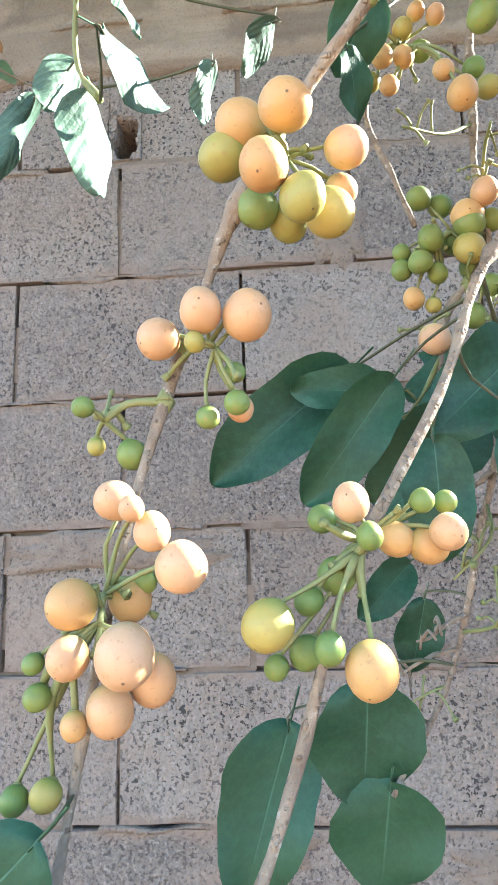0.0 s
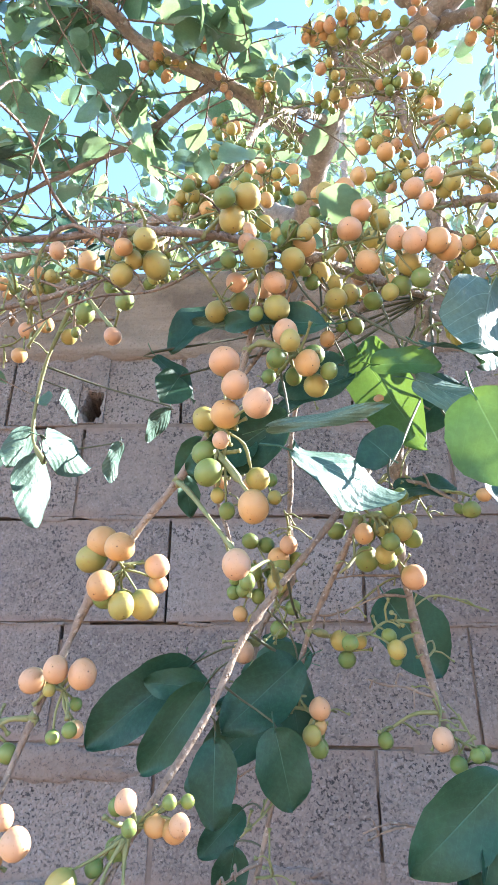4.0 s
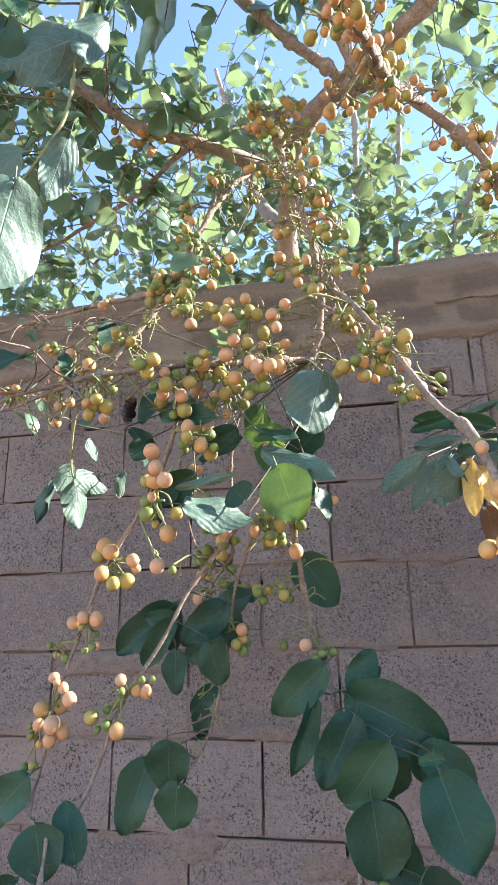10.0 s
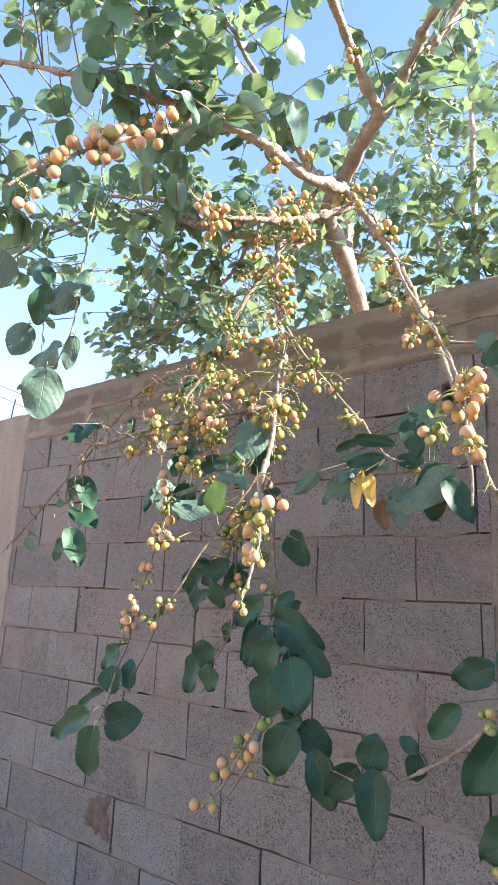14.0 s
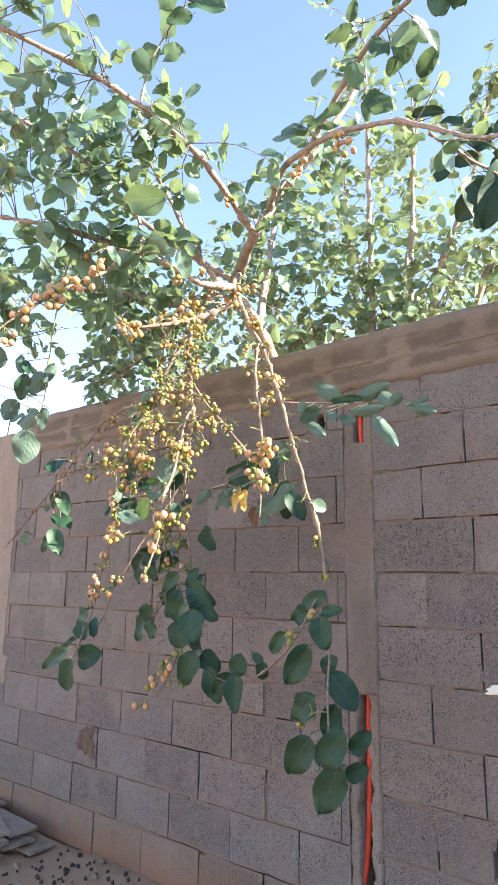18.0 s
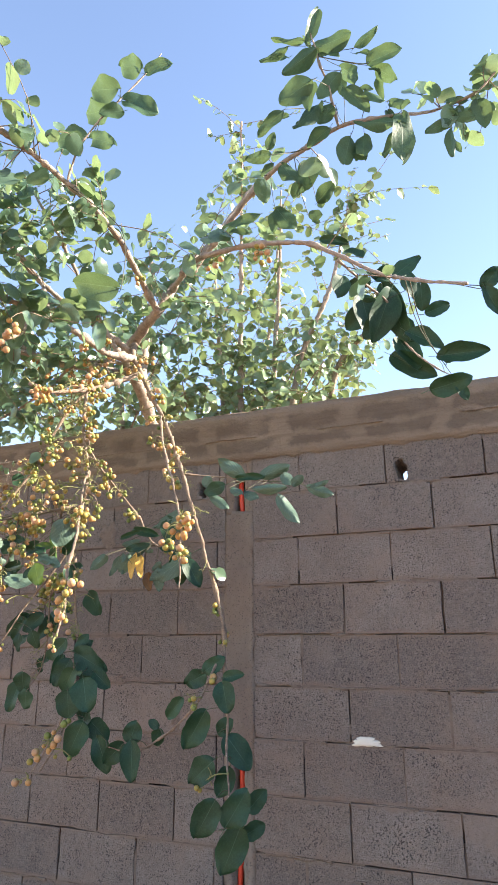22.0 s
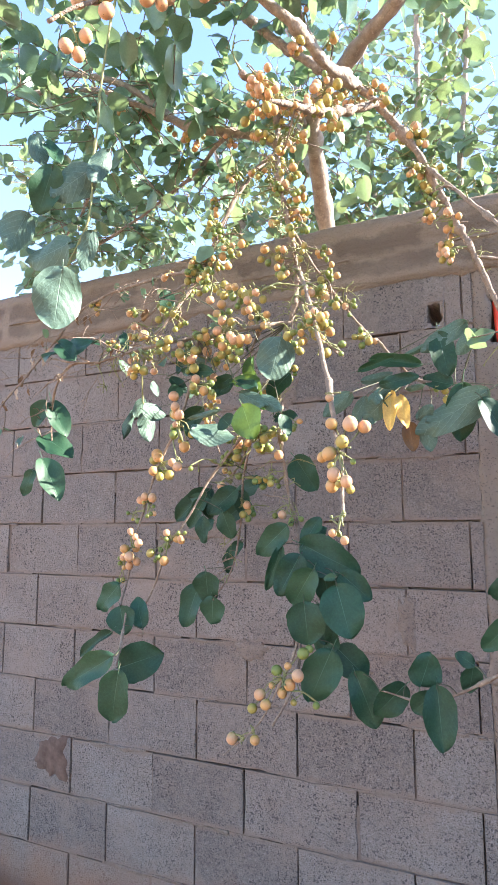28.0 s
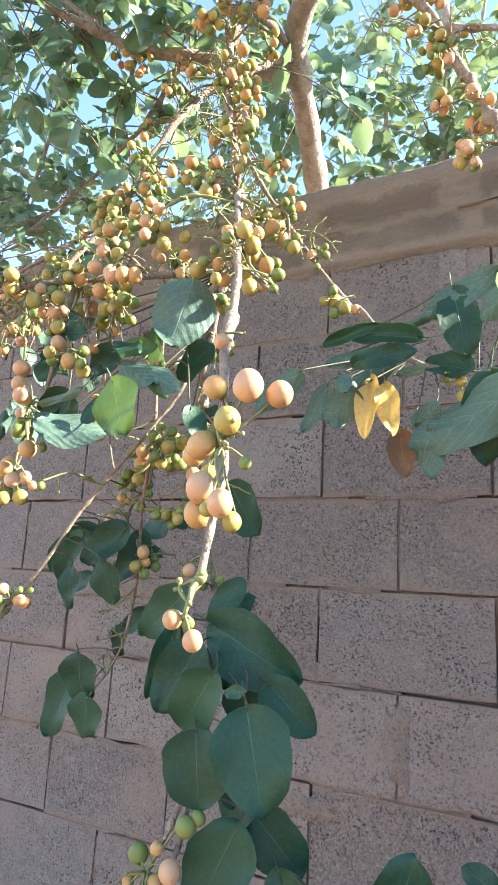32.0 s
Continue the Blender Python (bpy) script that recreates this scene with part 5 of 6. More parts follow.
LEAVES_K_LOW2 = [
    (1.648, 0.200, 2.534, 1.677, 0.200, 2.444, 0.055),
    (1.607, 0.150, 2.474, 1.521, 0.150, 2.546, 0.040),
    (1.473, 0.150, 2.654, 1.373, 0.150, 2.707, 0.034),
    (1.523, 0.150, 2.588, 1.468, 0.150, 2.634, 0.047),
    (1.880, -0.100, 2.258, 1.920, -0.100, 2.298, 0.044),
    (1.882, -0.100, 2.251, 1.913, -0.100, 2.183, 0.043),
    (1.569, 0.150, 2.493, 1.611, 0.150, 2.534, 0.040),
    (1.544, 0.400, 2.490, 1.468, 0.400, 2.416, 0.069),
    (1.581, 0.420, 2.493, 1.642, 0.420, 2.392, 0.072),
    (1.750, 0.200, 2.195, 1.796, 0.200, 2.244, 0.038),
    (1.773, 0.220, 2.135, 1.803, 0.220, 2.075, 0.037),
    (1.519, 0.300, 2.578, 1.445, 0.300, 2.583, 0.044),
]
LEAVES_SPRIG = [
    (0.569, -0.102, 3.185, 0.440, -0.111, 3.209, 0.093),
    (0.771, -0.209, 3.234, 0.653, -0.226, 3.274, 0.090),
    (0.691, -0.136, 3.244, 0.550, -0.121, 3.296, 0.092),
    (0.771, -0.146, 3.242, 0.877, -0.112, 3.199, 0.092),
    (0.797, -0.104, 3.422, 0.687, -0.121, 3.484, 0.088),
    (0.823, -0.098, 3.396, 0.920, -0.074, 3.415, 0.079),
    (0.601, -0.105, 3.169, 0.721, -0.147, 3.066, 0.070),
    (0.738, -0.125, 3.225, 0.679, -0.157, 3.195, 0.056),
    (0.967, -0.415, 2.290, 0.834, -0.434, 2.329, 0.078),
]
LEAVES_W = [
    (-0.405, 0.290, 1.734, -0.451, 0.290, 1.669, 0.056),
    (-0.371, 0.280, 1.731, -0.313, 0.280, 1.630, 0.062),
    (-0.405, 0.285, 1.637, -0.297, 0.285, 1.586, 0.070),
    (-0.359, 0.245, 1.558, -0.295, 0.245, 1.459, 0.068),
    (-0.403, 0.250, 1.535, -0.435, 0.250, 1.468, 0.039),
    (-0.156, 0.070, 1.814, -0.099, 0.070, 1.772, 0.048),
    (-0.072, 0.090, 1.811, -0.233, 0.090, 1.802, 0.056),
    (-0.070, 0.200, 1.866, -0.047, 0.200, 1.819, 0.025),
]
FRUIT_LOW = [
    (0.370, 0.290, 1.107, 0.0136, 3),
    (0.365, 0.270, 1.064, 0.0146, 0),
    (0.344, 0.275, 1.042, 0.0135, 1),
    (0.324, 0.280, 1.022, 0.0123, 1),
    (0.311, 0.281, 1.068, 0.0125, 3),
    (0.338, 0.280, 1.080, 0.0086, 1),
    (0.275, 0.270, 1.016, 0.0137, 0),
    (0.293, 0.260, 0.999, 0.0123, 1),
    (0.259, 0.265, 0.986, 0.0112, 2),
    (0.217, 0.250, 0.922, 0.0136, 0),
    (0.272, 0.250, 0.926, 0.0110, 1),
    (0.381, 0.300, 1.116, 0.0099, 3),
    (0.395, 0.300, 0.999, 0.0085, 3),
    (0.351, 0.280, 1.005, 0.0073, 2),
    (0.300, 0.280, 1.035, 0.0075, 1),
]
FRUIT_A1 = [
    (0.001, 0.262, 1.554, 0.0132, 1),
    (-0.022, 0.290, 1.567, 0.0139, 1),
    (-0.032, 0.295, 1.553, 0.0136, 2),
    (-0.010, 0.258, 1.521, 0.0128, 1),
    (-0.015, 0.290, 1.519, 0.0107, 3),
    (0.007, 0.262, 1.506, 0.0115, 2),
    (0.030, 0.280, 1.542, 0.0111, 0),
    (0.020, 0.285, 1.511, 0.0131, 2),
    (-0.000, 0.300, 1.516, 0.0109, 2),
    (0.028, 0.300, 1.532, 0.0088, 0),
]
FRUIT_A2 = [
    (-0.021, 0.272, 1.455, 0.0123, 0),
    (-0.042, 0.270, 1.458, 0.0109, 0),
    (-0.065, 0.285, 1.451, 0.0109, 0),
    (-0.045, 0.270, 1.443, 0.0051, 2),
    (-0.041, 0.280, 1.410, 0.0058, 3),
    (-0.027, 0.275, 1.415, 0.0061, 3),
    (-0.027, 0.290, 1.416, 0.0070, 0),
    (-0.029, 0.290, 1.434, 0.0054, 3),
    (-0.100, 0.280, 1.418, 0.0056, 3),
    (-0.082, 0.300, 1.398, 0.0080, 3),
    (-0.100, 0.300, 1.403, 0.0050, 2),
]
FRUIT_A3 = [
    (-0.080, 0.266, 1.372, 0.0095, 0),
    (-0.069, 0.252, 1.367, 0.0060, 0),
    (-0.063, 0.262, 1.358, 0.0087, 0),
    (-0.050, 0.258, 1.343, 0.0115, 0),
    (-0.098, 0.265, 1.329, 0.0113, 1),
    (-0.080, 0.290, 1.329, 0.0103, 1),
    (-0.073, 0.290, 1.337, 0.0058, 3),
    (-0.098, 0.262, 1.308, 0.0094, 0),
    (-0.071, 0.250, 1.310, 0.0133, 0),
    (-0.066, 0.275, 1.297, 0.0113, 0),
    (-0.081, 0.265, 1.287, 0.0109, 0),
    (-0.095, 0.262, 1.282, 0.0062, 1),
    (-0.116, 0.270, 1.305, 0.0050, 3),
    (-0.113, 0.268, 1.292, 0.0061, 3),
    (-0.115, 0.285, 1.249, 0.0072, 2),
    (-0.129, 0.285, 1.247, 0.0067, 3),
]
FRUIT_B = [
    (0.021, 0.275, 1.368, 0.0090, 0),
    (0.009, 0.300, 1.363, 0.0069, 3),
    (0.027, 0.265, 1.353, 0.0062, 3),
    (0.041, 0.290, 1.352, 0.0088, 1),
    (0.052, 0.280, 1.368, 0.0056, 3),
    (0.064, 0.290, 1.368, 0.0053, 3),
    (0.061, 0.275, 1.354, 0.0086, 0),
    (0.055, 0.290, 1.349, 0.0094, 1),
    (-0.016, 0.262, 1.319, 0.0113, 2),
    (0.001, 0.280, 1.327, 0.0068, 3),
    (0.014, 0.290, 1.337, 0.0088, 3),
    (0.008, 0.258, 1.310, 0.0070, 3),
    (-0.001, 0.285, 1.305, 0.0080, 3),
    (-0.014, 0.280, 1.300, 0.0057, 3),
    (0.024, 0.262, 1.301, 0.0119, 1),
]
FRUIT_D = [
    (0.525, 0.038, 1.615, 0.0079, 0),
    (0.535, 0.017, 1.563, 0.0110, 1),
    (0.571, 0.010, 1.559, 0.0146, 0),
    (0.592, 0.028, 1.555, 0.0125, 0),
    (0.559, 0.000, 1.527, 0.0127, 2),
    (0.534, 0.004, 1.508, 0.0134, 1),
    (0.516, 0.020, 1.504, 0.0104, 1),
    (0.532, 0.020, 1.488, 0.0074, 2),
    (0.548, -0.015, 1.469, 0.0133, 0),
    (0.541, -0.005, 1.450, 0.0124, 1),
    (0.558, -0.020, 1.452, 0.0068, 2),
    (0.574, -0.028, 1.455, 0.0112, 0),
    (0.575, -0.010, 1.443, 0.0084, 2),
    (0.578, 0.000, 1.491, 0.0059, 3),
    (0.556, -0.051, 1.370, 0.0072, 0),
    (0.578, -0.058, 1.358, 0.0075, 0),
    (0.565, -0.045, 1.368, 0.0048, 3),
]
FRUIT_Z = [
    (0.290, -0.400, 2.162, 0.0140, 0),
    (0.327, -0.380, 2.144, 0.0129, 0),
    (0.289, -0.420, 2.070, 0.0109, 0),
    (0.294, -0.400, 2.069, 0.0110, 0),
    (0.307, -0.400, 2.095, 0.0110, 0),
    (0.314, -0.360, 2.208, 0.0126, 0),
    (0.328, -0.350, 2.230, 0.0145, 0),
    (0.337, -0.310, 2.278, 0.0141, 0),
    (0.356, -0.320, 2.204, 0.0136, 0),
    (0.359, -0.290, 2.279, 0.0160, 1),
    (0.371, -0.300, 2.205, 0.0118, 0),
    (0.369, -0.280, 2.234, 0.0131, 0),
    (0.343, -0.220, 2.333, 0.0152, 0),
    (0.362, -0.190, 2.342, 0.0133, 0),
    (0.379, -0.180, 2.317, 0.0122, 0),
    (0.377, -0.150, 2.423, 0.0117, 0),
]
FRUIT_M = [
    (0.091, 0.190, 1.688, 0.0131, 0),
    (0.101, 0.180, 1.660, 0.0121, 0),
    (0.119, 0.170, 1.638, 0.0124, 0),
    (0.092, 0.200, 1.645, 0.0124, 1),
    (0.073, 0.220, 1.651, 0.0112, 2),
    (0.074, 0.220, 1.620, 0.0109, 3),
    (0.079, 0.210, 1.599, 0.0117, 3),
    (0.115, 0.200, 1.567, 0.0131, 1),
    (0.104, 0.190, 1.521, 0.0115, 0),
    (0.117, 0.230, 1.601, 0.0098, 2),
    (0.089, 0.200, 1.622, 0.0076, 0),
    (0.085, 0.230, 1.587, 0.0065, 2),
    (0.109, 0.240, 1.520, 0.0070, 3),
    (0.091, 0.250, 1.581, 0.0075, 3),
    (0.135, 0.270, 1.812, 0.0131, 0),
    (0.106, 0.250, 1.767, 0.0098, 0),
    (0.073, 0.270, 1.798, 0.0120, 2),
    (0.095, 0.290, 1.826, 0.0114, 2),
]
FRUIT_N = [
    (0.153, 0.280, 1.786, 0.0123, 2),
    (0.163, 0.270, 1.798, 0.0097, 0),
    (0.154, 0.270, 1.743, 0.0114, 0),
    (0.133, 0.290, 1.751, 0.0119, 2),
    (0.145, 0.310, 1.865, 0.0120, 1),
    (0.180, 0.300, 1.871, 0.0119, 0),
    (0.156, 0.320, 1.897, 0.0124, 2),
    (-0.076, 0.300, 1.892, 0.0134, 1),
    (-0.094, 0.310, 1.889, 0.0092, 2),
    (-0.039, 0.300, 1.869, 0.0108, 2),
    (-0.034, 0.310, 1.846, 0.0119, 3),
    (-0.054, 0.320, 1.872, 0.0092, 3),
    (-0.124, 0.320, 1.929, 0.0115, 0),
    (-0.036, 0.290, 1.785, 0.0100, 0),
    (-0.084, 0.330, 1.845, 0.0123, 3),
]
FRUIT_D0 = [
    (0.241, 0.190, 1.814, 0.0115, 0),
    (0.253, 0.180, 1.801, 0.0117, 0),
    (0.272, 0.180, 1.800, 0.0121, 1),
    (0.232, 0.210, 1.855, 0.0102, 2),
    (0.213, 0.200, 1.858, 0.0111, 0),
    (0.201, 0.200, 1.835, 0.0119, 0),
    (0.215, 0.200, 1.796, 0.0111, 1),
    (0.254, 0.210, 1.801, 0.0113, 2),
    (0.284, 0.190, 1.801, 0.0119, 1),
    (0.270, 0.220, 1.905, 0.0108, 0),
    (0.291, 0.220, 1.920, 0.0098, 0),
    (0.278, 0.210, 1.877, 0.0094, 0),
    (0.201, 0.220, 1.906, 0.0114, 1),
    (0.189, 0.220, 1.884, 0.0107, 1),
    (0.234, 0.210, 1.770, 0.0082, 2),
    (0.260, 0.200, 1.777, 0.0095, 3),
    (0.247, 0.220, 1.785, 0.0099, 3),
]
FRUIT_G = [
    (0.244, 0.400, 1.615, 0.0132, 2),
    (0.225, 0.410, 1.610, 0.0116, 3),
    (0.223, 0.400, 1.580, 0.0140, 3),
    (0.243, 0.400, 1.579, 0.0112, 3),
    (0.213, 0.420, 1.629, 0.0107, 3),
    (0.276, 0.420, 1.607, 0.0105, 3),
    (0.269, 0.400, 1.561, 0.0133, 0),
    (0.242, 0.430, 1.632, 0.0103, 3),
    (0.133, 0.440, 1.585, 0.0120, 3),
    (0.143, 0.430, 1.604, 0.0107, 0),
    (0.196, 0.430, 1.619, 0.0102, 3),
    (0.132, 0.450, 1.517, 0.0099, 3),
    (0.147, 0.450, 1.540, 0.0088, 3),
    (0.202, 0.450, 1.487, 0.0096, 3),
    (0.251, 0.440, 1.486, 0.0072, 3),
    (0.236, 0.450, 1.411, 0.0086, 3),
    (0.164, 0.460, 1.432, 0.0083, 3),
    (0.169, 0.460, 1.417, 0.0093, 3),
    (0.151, 0.460, 1.442, 0.0084, 3),
]
FRUIT_T = [
    (0.100, 0.450, 1.614, 0.0099, 3),
    (0.118, 0.460, 1.612, 0.0097, 3),
    (0.132, 0.440, 1.592, 0.0125, 1),
    (0.152, 0.450, 1.592, 0.0096, 3),
    (0.104, 0.440, 1.575, 0.0104, 3),
    (0.124, 0.460, 1.581, 0.0098, 3),
    (0.131, 0.440, 1.565, 0.0124, 2),
    (0.084, 0.450, 1.570, 0.0072, 3),
    (0.095, 0.440, 1.557, 0.0095, 3),
    (0.109, 0.450, 1.552, 0.0084, 3),
    (0.137, 0.460, 1.559, 0.0097, 3),
    (0.083, 0.450, 1.556, 0.0085, 3),
    (0.090, 0.450, 1.533, 0.0088, 1),
    (0.104, 0.450, 1.527, 0.0063, 2),
    (0.096, 0.420, 1.490, 0.0116, 0),
]
FRUIT_U = [
    (0.066, 0.380, 1.700, 0.0078, 1),
    (0.084, 0.380, 1.700, 0.0077, 2),
    (0.067, 0.370, 1.671, 0.0082, 1),
    (0.083, 0.380, 1.678, 0.0077, 1),
    (0.097, 0.390, 1.690, 0.0079, 3),
    (0.072, 0.380, 1.657, 0.0072, 1),
    (0.061, 0.390, 1.669, 0.0074, 2),
    (0.094, 0.380, 1.713, 0.0066, 1),
    (0.107, 0.380, 1.709, 0.0070, 0),
    (0.110, 0.350, 1.622, 0.0104, 1),
    (0.103, 0.360, 1.648, 0.0072, 1),
    (0.129, 0.360, 1.633, 0.0080, 2),
    (0.125, 0.370, 1.656, 0.0074, 3),
]


fruits("A", FRUIT_A1)
fruits("A", FRUIT_A2)
fruits("A", FRUIT_A3)
fruits("B", FRUIT_B)
fruits("D", FRUIT_D)
fruits("G2", FRUIT_LOW)
fruits("T2", FRUIT_T)
fruits("T1", FRUIT_U)
fruits("D", FRUIT_D0)
fruits("A", FRUIT_M)
fruits("S", FRUIT_N)
fruits("G", FRUIT_G)
fruits("Z", FRUIT_Z)
leaves_at("A", LEAVES_A, (0.25, -0.9, 0.3), 0.25)
leaves_at("O", LEAVES_LIT, (0.86, -0.52, 0.05), 0.08, 1.0)
TOWARDS = (0.25, -1, 0.2)
leaves_at("B", LEAVES_B, (0.05, -1, 0.05), 0.12)
leaves_at("B2", LEAVES_B_LOW, (0.0, -1, 0.05), 0.1)
leaves_at("G", LEAVES_G, TOWARDS, 0.2)
leaves_at("G", LEAVES_G_DEEP, TOWARDS, 0.2)
leaves_at("F", LEAVES_F, (0.45, -1, 0.25), 0.25)
leaves_at("F", LEAVES_F_END, (0.45, -1, 0.25), 0.25)
leaves_at("N", LEAVES_RUNNER, (0.4, -1, 0.2), 0.2)
leaves_behind("B", LEAVES_B, 0.9, 51)
leaves_behind("G", LEAVES_G, 0.5, 52)
leaves_behind("F", LEAVES_F, 0.3, 53)
leaves_at("Q", LEAVES_ROSETTE, (0.5, -0.9, -0.1), 0.2, 0.85)
leaves_at("P", LEAVES_BEND, (0.5, -0.9, 0.1), 0.25, 0.25)
leaves_at("P", LEAVES_R, (0.2, -1, -0.1), 0.15, 0.85)
leaves_at("E", LEAVES_MID, (0.75, -0.6, 0.1), 0.3)
leaves_at("U", LEAVES_UP[:1], (0.80, -0.60, -0.02), 0.01, 1.0)
leaves_at("U", LEAVES_UP[1:], (0.80, -0.60, 0.05), 0.15, 0.8)
leaves_at("K4", LEAVES_K_HIGH, (0.3, -0.9, -0.4), 0.5, 0.7, LEAF_HIGH_LIT)
leaves_at("K2", LEAVES_K_HIGH2, (0.3, -0.9, -0.4), 0.5, 0.7, LEAF_HIGH_LIT)
leaves_at("K2", LEAVES_K_HIGH3, (0.3, -0.9, -0.4), 0.5, 0.7, LEAF_HIGH_LIT)
leaves_behind("K4", LEAVES_K_HIGH, 0.9, 54, LEAF_HIGH_LIT)
leaves_behind("K2", LEAVES_K_HIGH2, 0.9, 55, LEAF_HIGH_LIT)
leaves_behind("K2", LEAVES_K_HIGH3, 0.7, 56, LEAF_HIGH_LIT)
leaves_at("K3", LEAVES_K_LOW, (0.3, -0.9, -0.1), 0.5)
leaves_at("K1", LEAVES_K_LOW2, (0.3, -0.9, -0.1), 0.5)
leaves_at("Y", LEAVES_SPRIG, (0.1, -0.8, -0.3), 0.5, 0.0, LEAF_HIGH_LIT)
leaves_at("C", LEAVES_DARK, (0.4, -0.9, 0.2), 0.3)
leaves_at("X", LEAVES_W, (0.5, -0.7, 0.4), 0.4)
# the group of large leaves in the middle: base, tip, width, upper side, young or grown
PALE_SIDE, FRONT = (-0.73, 0.68, 0.0), (-0.1, -1.0, 0.05)
CORE = [
    ((0.338, 0.250, 1.805), (0.312, 0.250, 1.716), 0.089, (-0.55, 0.83, 0.0), False),
    ((0.281, 0.174, 1.642), (0.304, 0.174, 1.571), 0.073, FRONT, True),
    ((0.146, 0.180, 1.603), (0.221, 0.242, 1.583), 0.060, (-0.6, 0.7, -0.4), False),
    ((0.323, 0.340, 1.750), (0.266, 0.340, 1.701), 0.057, FRONT, False),
    ((0.222, 0.345, 1.800), (0.260, 0.290, 1.664), 0.064, (-0.6, -0.8, 0), True),
    ((0.251, 0.220, 1.685), (0.320, 0.220, 1.649), 0.035, (-0.4, 1, 0.1), False),
    ((0.225, 0.250, 1.720), (0.284, 0.250, 1.723), 0.031, FRONT, True),
    ((0.204, 0.280, 1.727), (0.133, 0.280, 1.699), 0.028, FRONT, False),
    ((0.109, 0.250, 1.640), (0.054, 0.250, 1.620), 0.037, FRONT, False),
    ((0.138, 0.280, 1.792), (0.048, 0.280, 1.791), 0.019, (-0.5, 0.9, 0.2), False),
    ((0.129, 0.200, 1.633), (0.220, 0.200, 1.647), 0.014, PALE_SIDE, False),
    ((0.265, 0.535, 1.561), (0.319, 0.535, 1.478), 0.079, FRONT, False),
    ((0.302, 0.220, 1.672), (0.354, 0.220, 1.636), 0.033, (-0.5, 0.9, 0.2), False),
]
for base, tip, w, face, young in CORE:
    leaf_part(BRANCHES["G"][0], base, tip, w, face, 0.0, LEAF_YOUNG if young else None, "light green young leaf with sun shining through" if young else "")
for i, (x, y, z, x1, y1, z1, w) in enumerate(LEAVES_Y):
    leaf_part(BRANCHES["P"][0], (x, y, z), (x1, y1, z1), w, (0.2, -1, 0.3), 0.0, LEAF_BROWN if i == 2 else LEAF_YELLOW, "withered brown leaf" if i == 2 else "yellow dying leaf")

RIPE, TURNING, UNRIPE = (4, 3, 1.8, 1), (1.0, 2.1, 3.6, 3.3), (0.3, 0.9, 3, 5)
CLUSTERS = [
    ("C", (0.215, 0.30, 1.96), 16, 0.060, TURNING), ("C", (0.28, 0.34, 2.06), 10, 0.05, TURNING), ("C", (0.25, 0.33, 1.90), 10, 0.045, RIPE),
     ("D", (0.40, 0.22, 1.80), 8, 0.04, UNRIPE), ("D2", (0.47, 0.50, 1.86), 7, 0.035, UNRIPE),
    ("D2", (0.40, 0.42, 2.02), 8, 0.035, TURNING), ("E", (0.19, 0.26, 1.80), 14, 0.045, TURNING), ("E", (0.12, 0.20, 1.78), 10, 0.04, RIPE),
    ("E", (0.15, 0.22, 1.70), 10, 0.04, TURNING), 
     ("B", (0.24, 0.36, 1.60), 10, 0.04, UNRIPE), 
     ("S", (0.06, 0.44, 2.22), 14, 0.05, UNRIPE), ("S", (0.03, 0.40, 2.10), 14, 0.05, TURNING),
    ("S", (-0.03, 0.36, 1.95), 10, 0.045, UNRIPE),  ("S", (0.10, 0.36, 2.02), 14, 0.05, UNRIPE),
    ("S", (0.12, 0.40, 2.12), 12, 0.05, TURNING), ("H", (0.470, 0.195, 2.345), 15, 0.045, RIPE), ("H", (0.434, -0.028, 2.205), 12, 0.042, RIPE),
    ("H", (0.48, 0.20, 2.29), 8, 0.035, TURNING),
    ("C", (0.29, 0.40, 2.18), 8, 0.04, TURNING), ("C", (0.25, 0.46, 2.38), 6, 0.04, TURNING), ("F", (0.66, 0.40, 2.20), 10, 0.045, TURNING),
    ("F", (0.72, 0.39, 2.08), 6, 0.03, RIPE), ("F", (0.91, 0.39, 1.485), 6, 0.028, TURNING), ("F", (0.94, 0.39, 1.385), 8, 0.030, UNRIPE),
    ("R", (0.93, 0.05, 1.72), 13, 0.046, RIPE), ("R", (0.95, 0.02, 1.63), 7, 0.03, RIPE), ("R", (0.87, 0.085, 1.67), 6, 0.03, TURNING), ("D", (0.444, 0.205, 1.82), 12, 0.042, TURNING), ("N", (0.89, 0.25, 1.19), 4, 0.026, UNRIPE),
    ("N", (0.93, 0.30, 1.26), 3, 0.02, RIPE), ("F", (0.87, 0.33, 0.94), 4, 0.02, TURNING), 
    ("L6", (-0.09, 0.56, 2.62), 12, 0.05, RIPE), ("G", (0.22, 0.42, 1.50), 6, 0.035, UNRIPE),
    ("B2", (0.16, 0.43, 1.42), 4, 0.025, TURNING), ("P", (0.66, 0.47, 1.70), 4, 0.03, TURNING), ("K1", (1.20, 0.09, 2.64), 8, 0.045, RIPE),
    ("K1", (0.98, 0.16, 2.70), 5, 0.04, RIPE), ("L1", (0.68, 0.60, 3.02), 4, 0.03, RIPE), ("W", (-0.16, 0.37, 1.84), 3, 0.03, RIPE),
    ("G", (0.30, 0.40, 1.40), 4, 0.03, UNRIPE), ("L4", (0.22, -0.06, 2.55), 6, 0.04, TURNING),
]
for i, (at, n, size) in enumerate((((0.350, -0.235, 2.325), 5, 0.036), ((0.350, -0.300, 2.255), 5, 0.036), ((0.372, -0.170, 2.385), 3, 0.030), ((0.315, -0.385, 2.175), 2, 0.024))):
    cluster("Z", at, n, size, (5, 2, 0.5, 0.2), 140 + i, (0.0115, 0.0150))
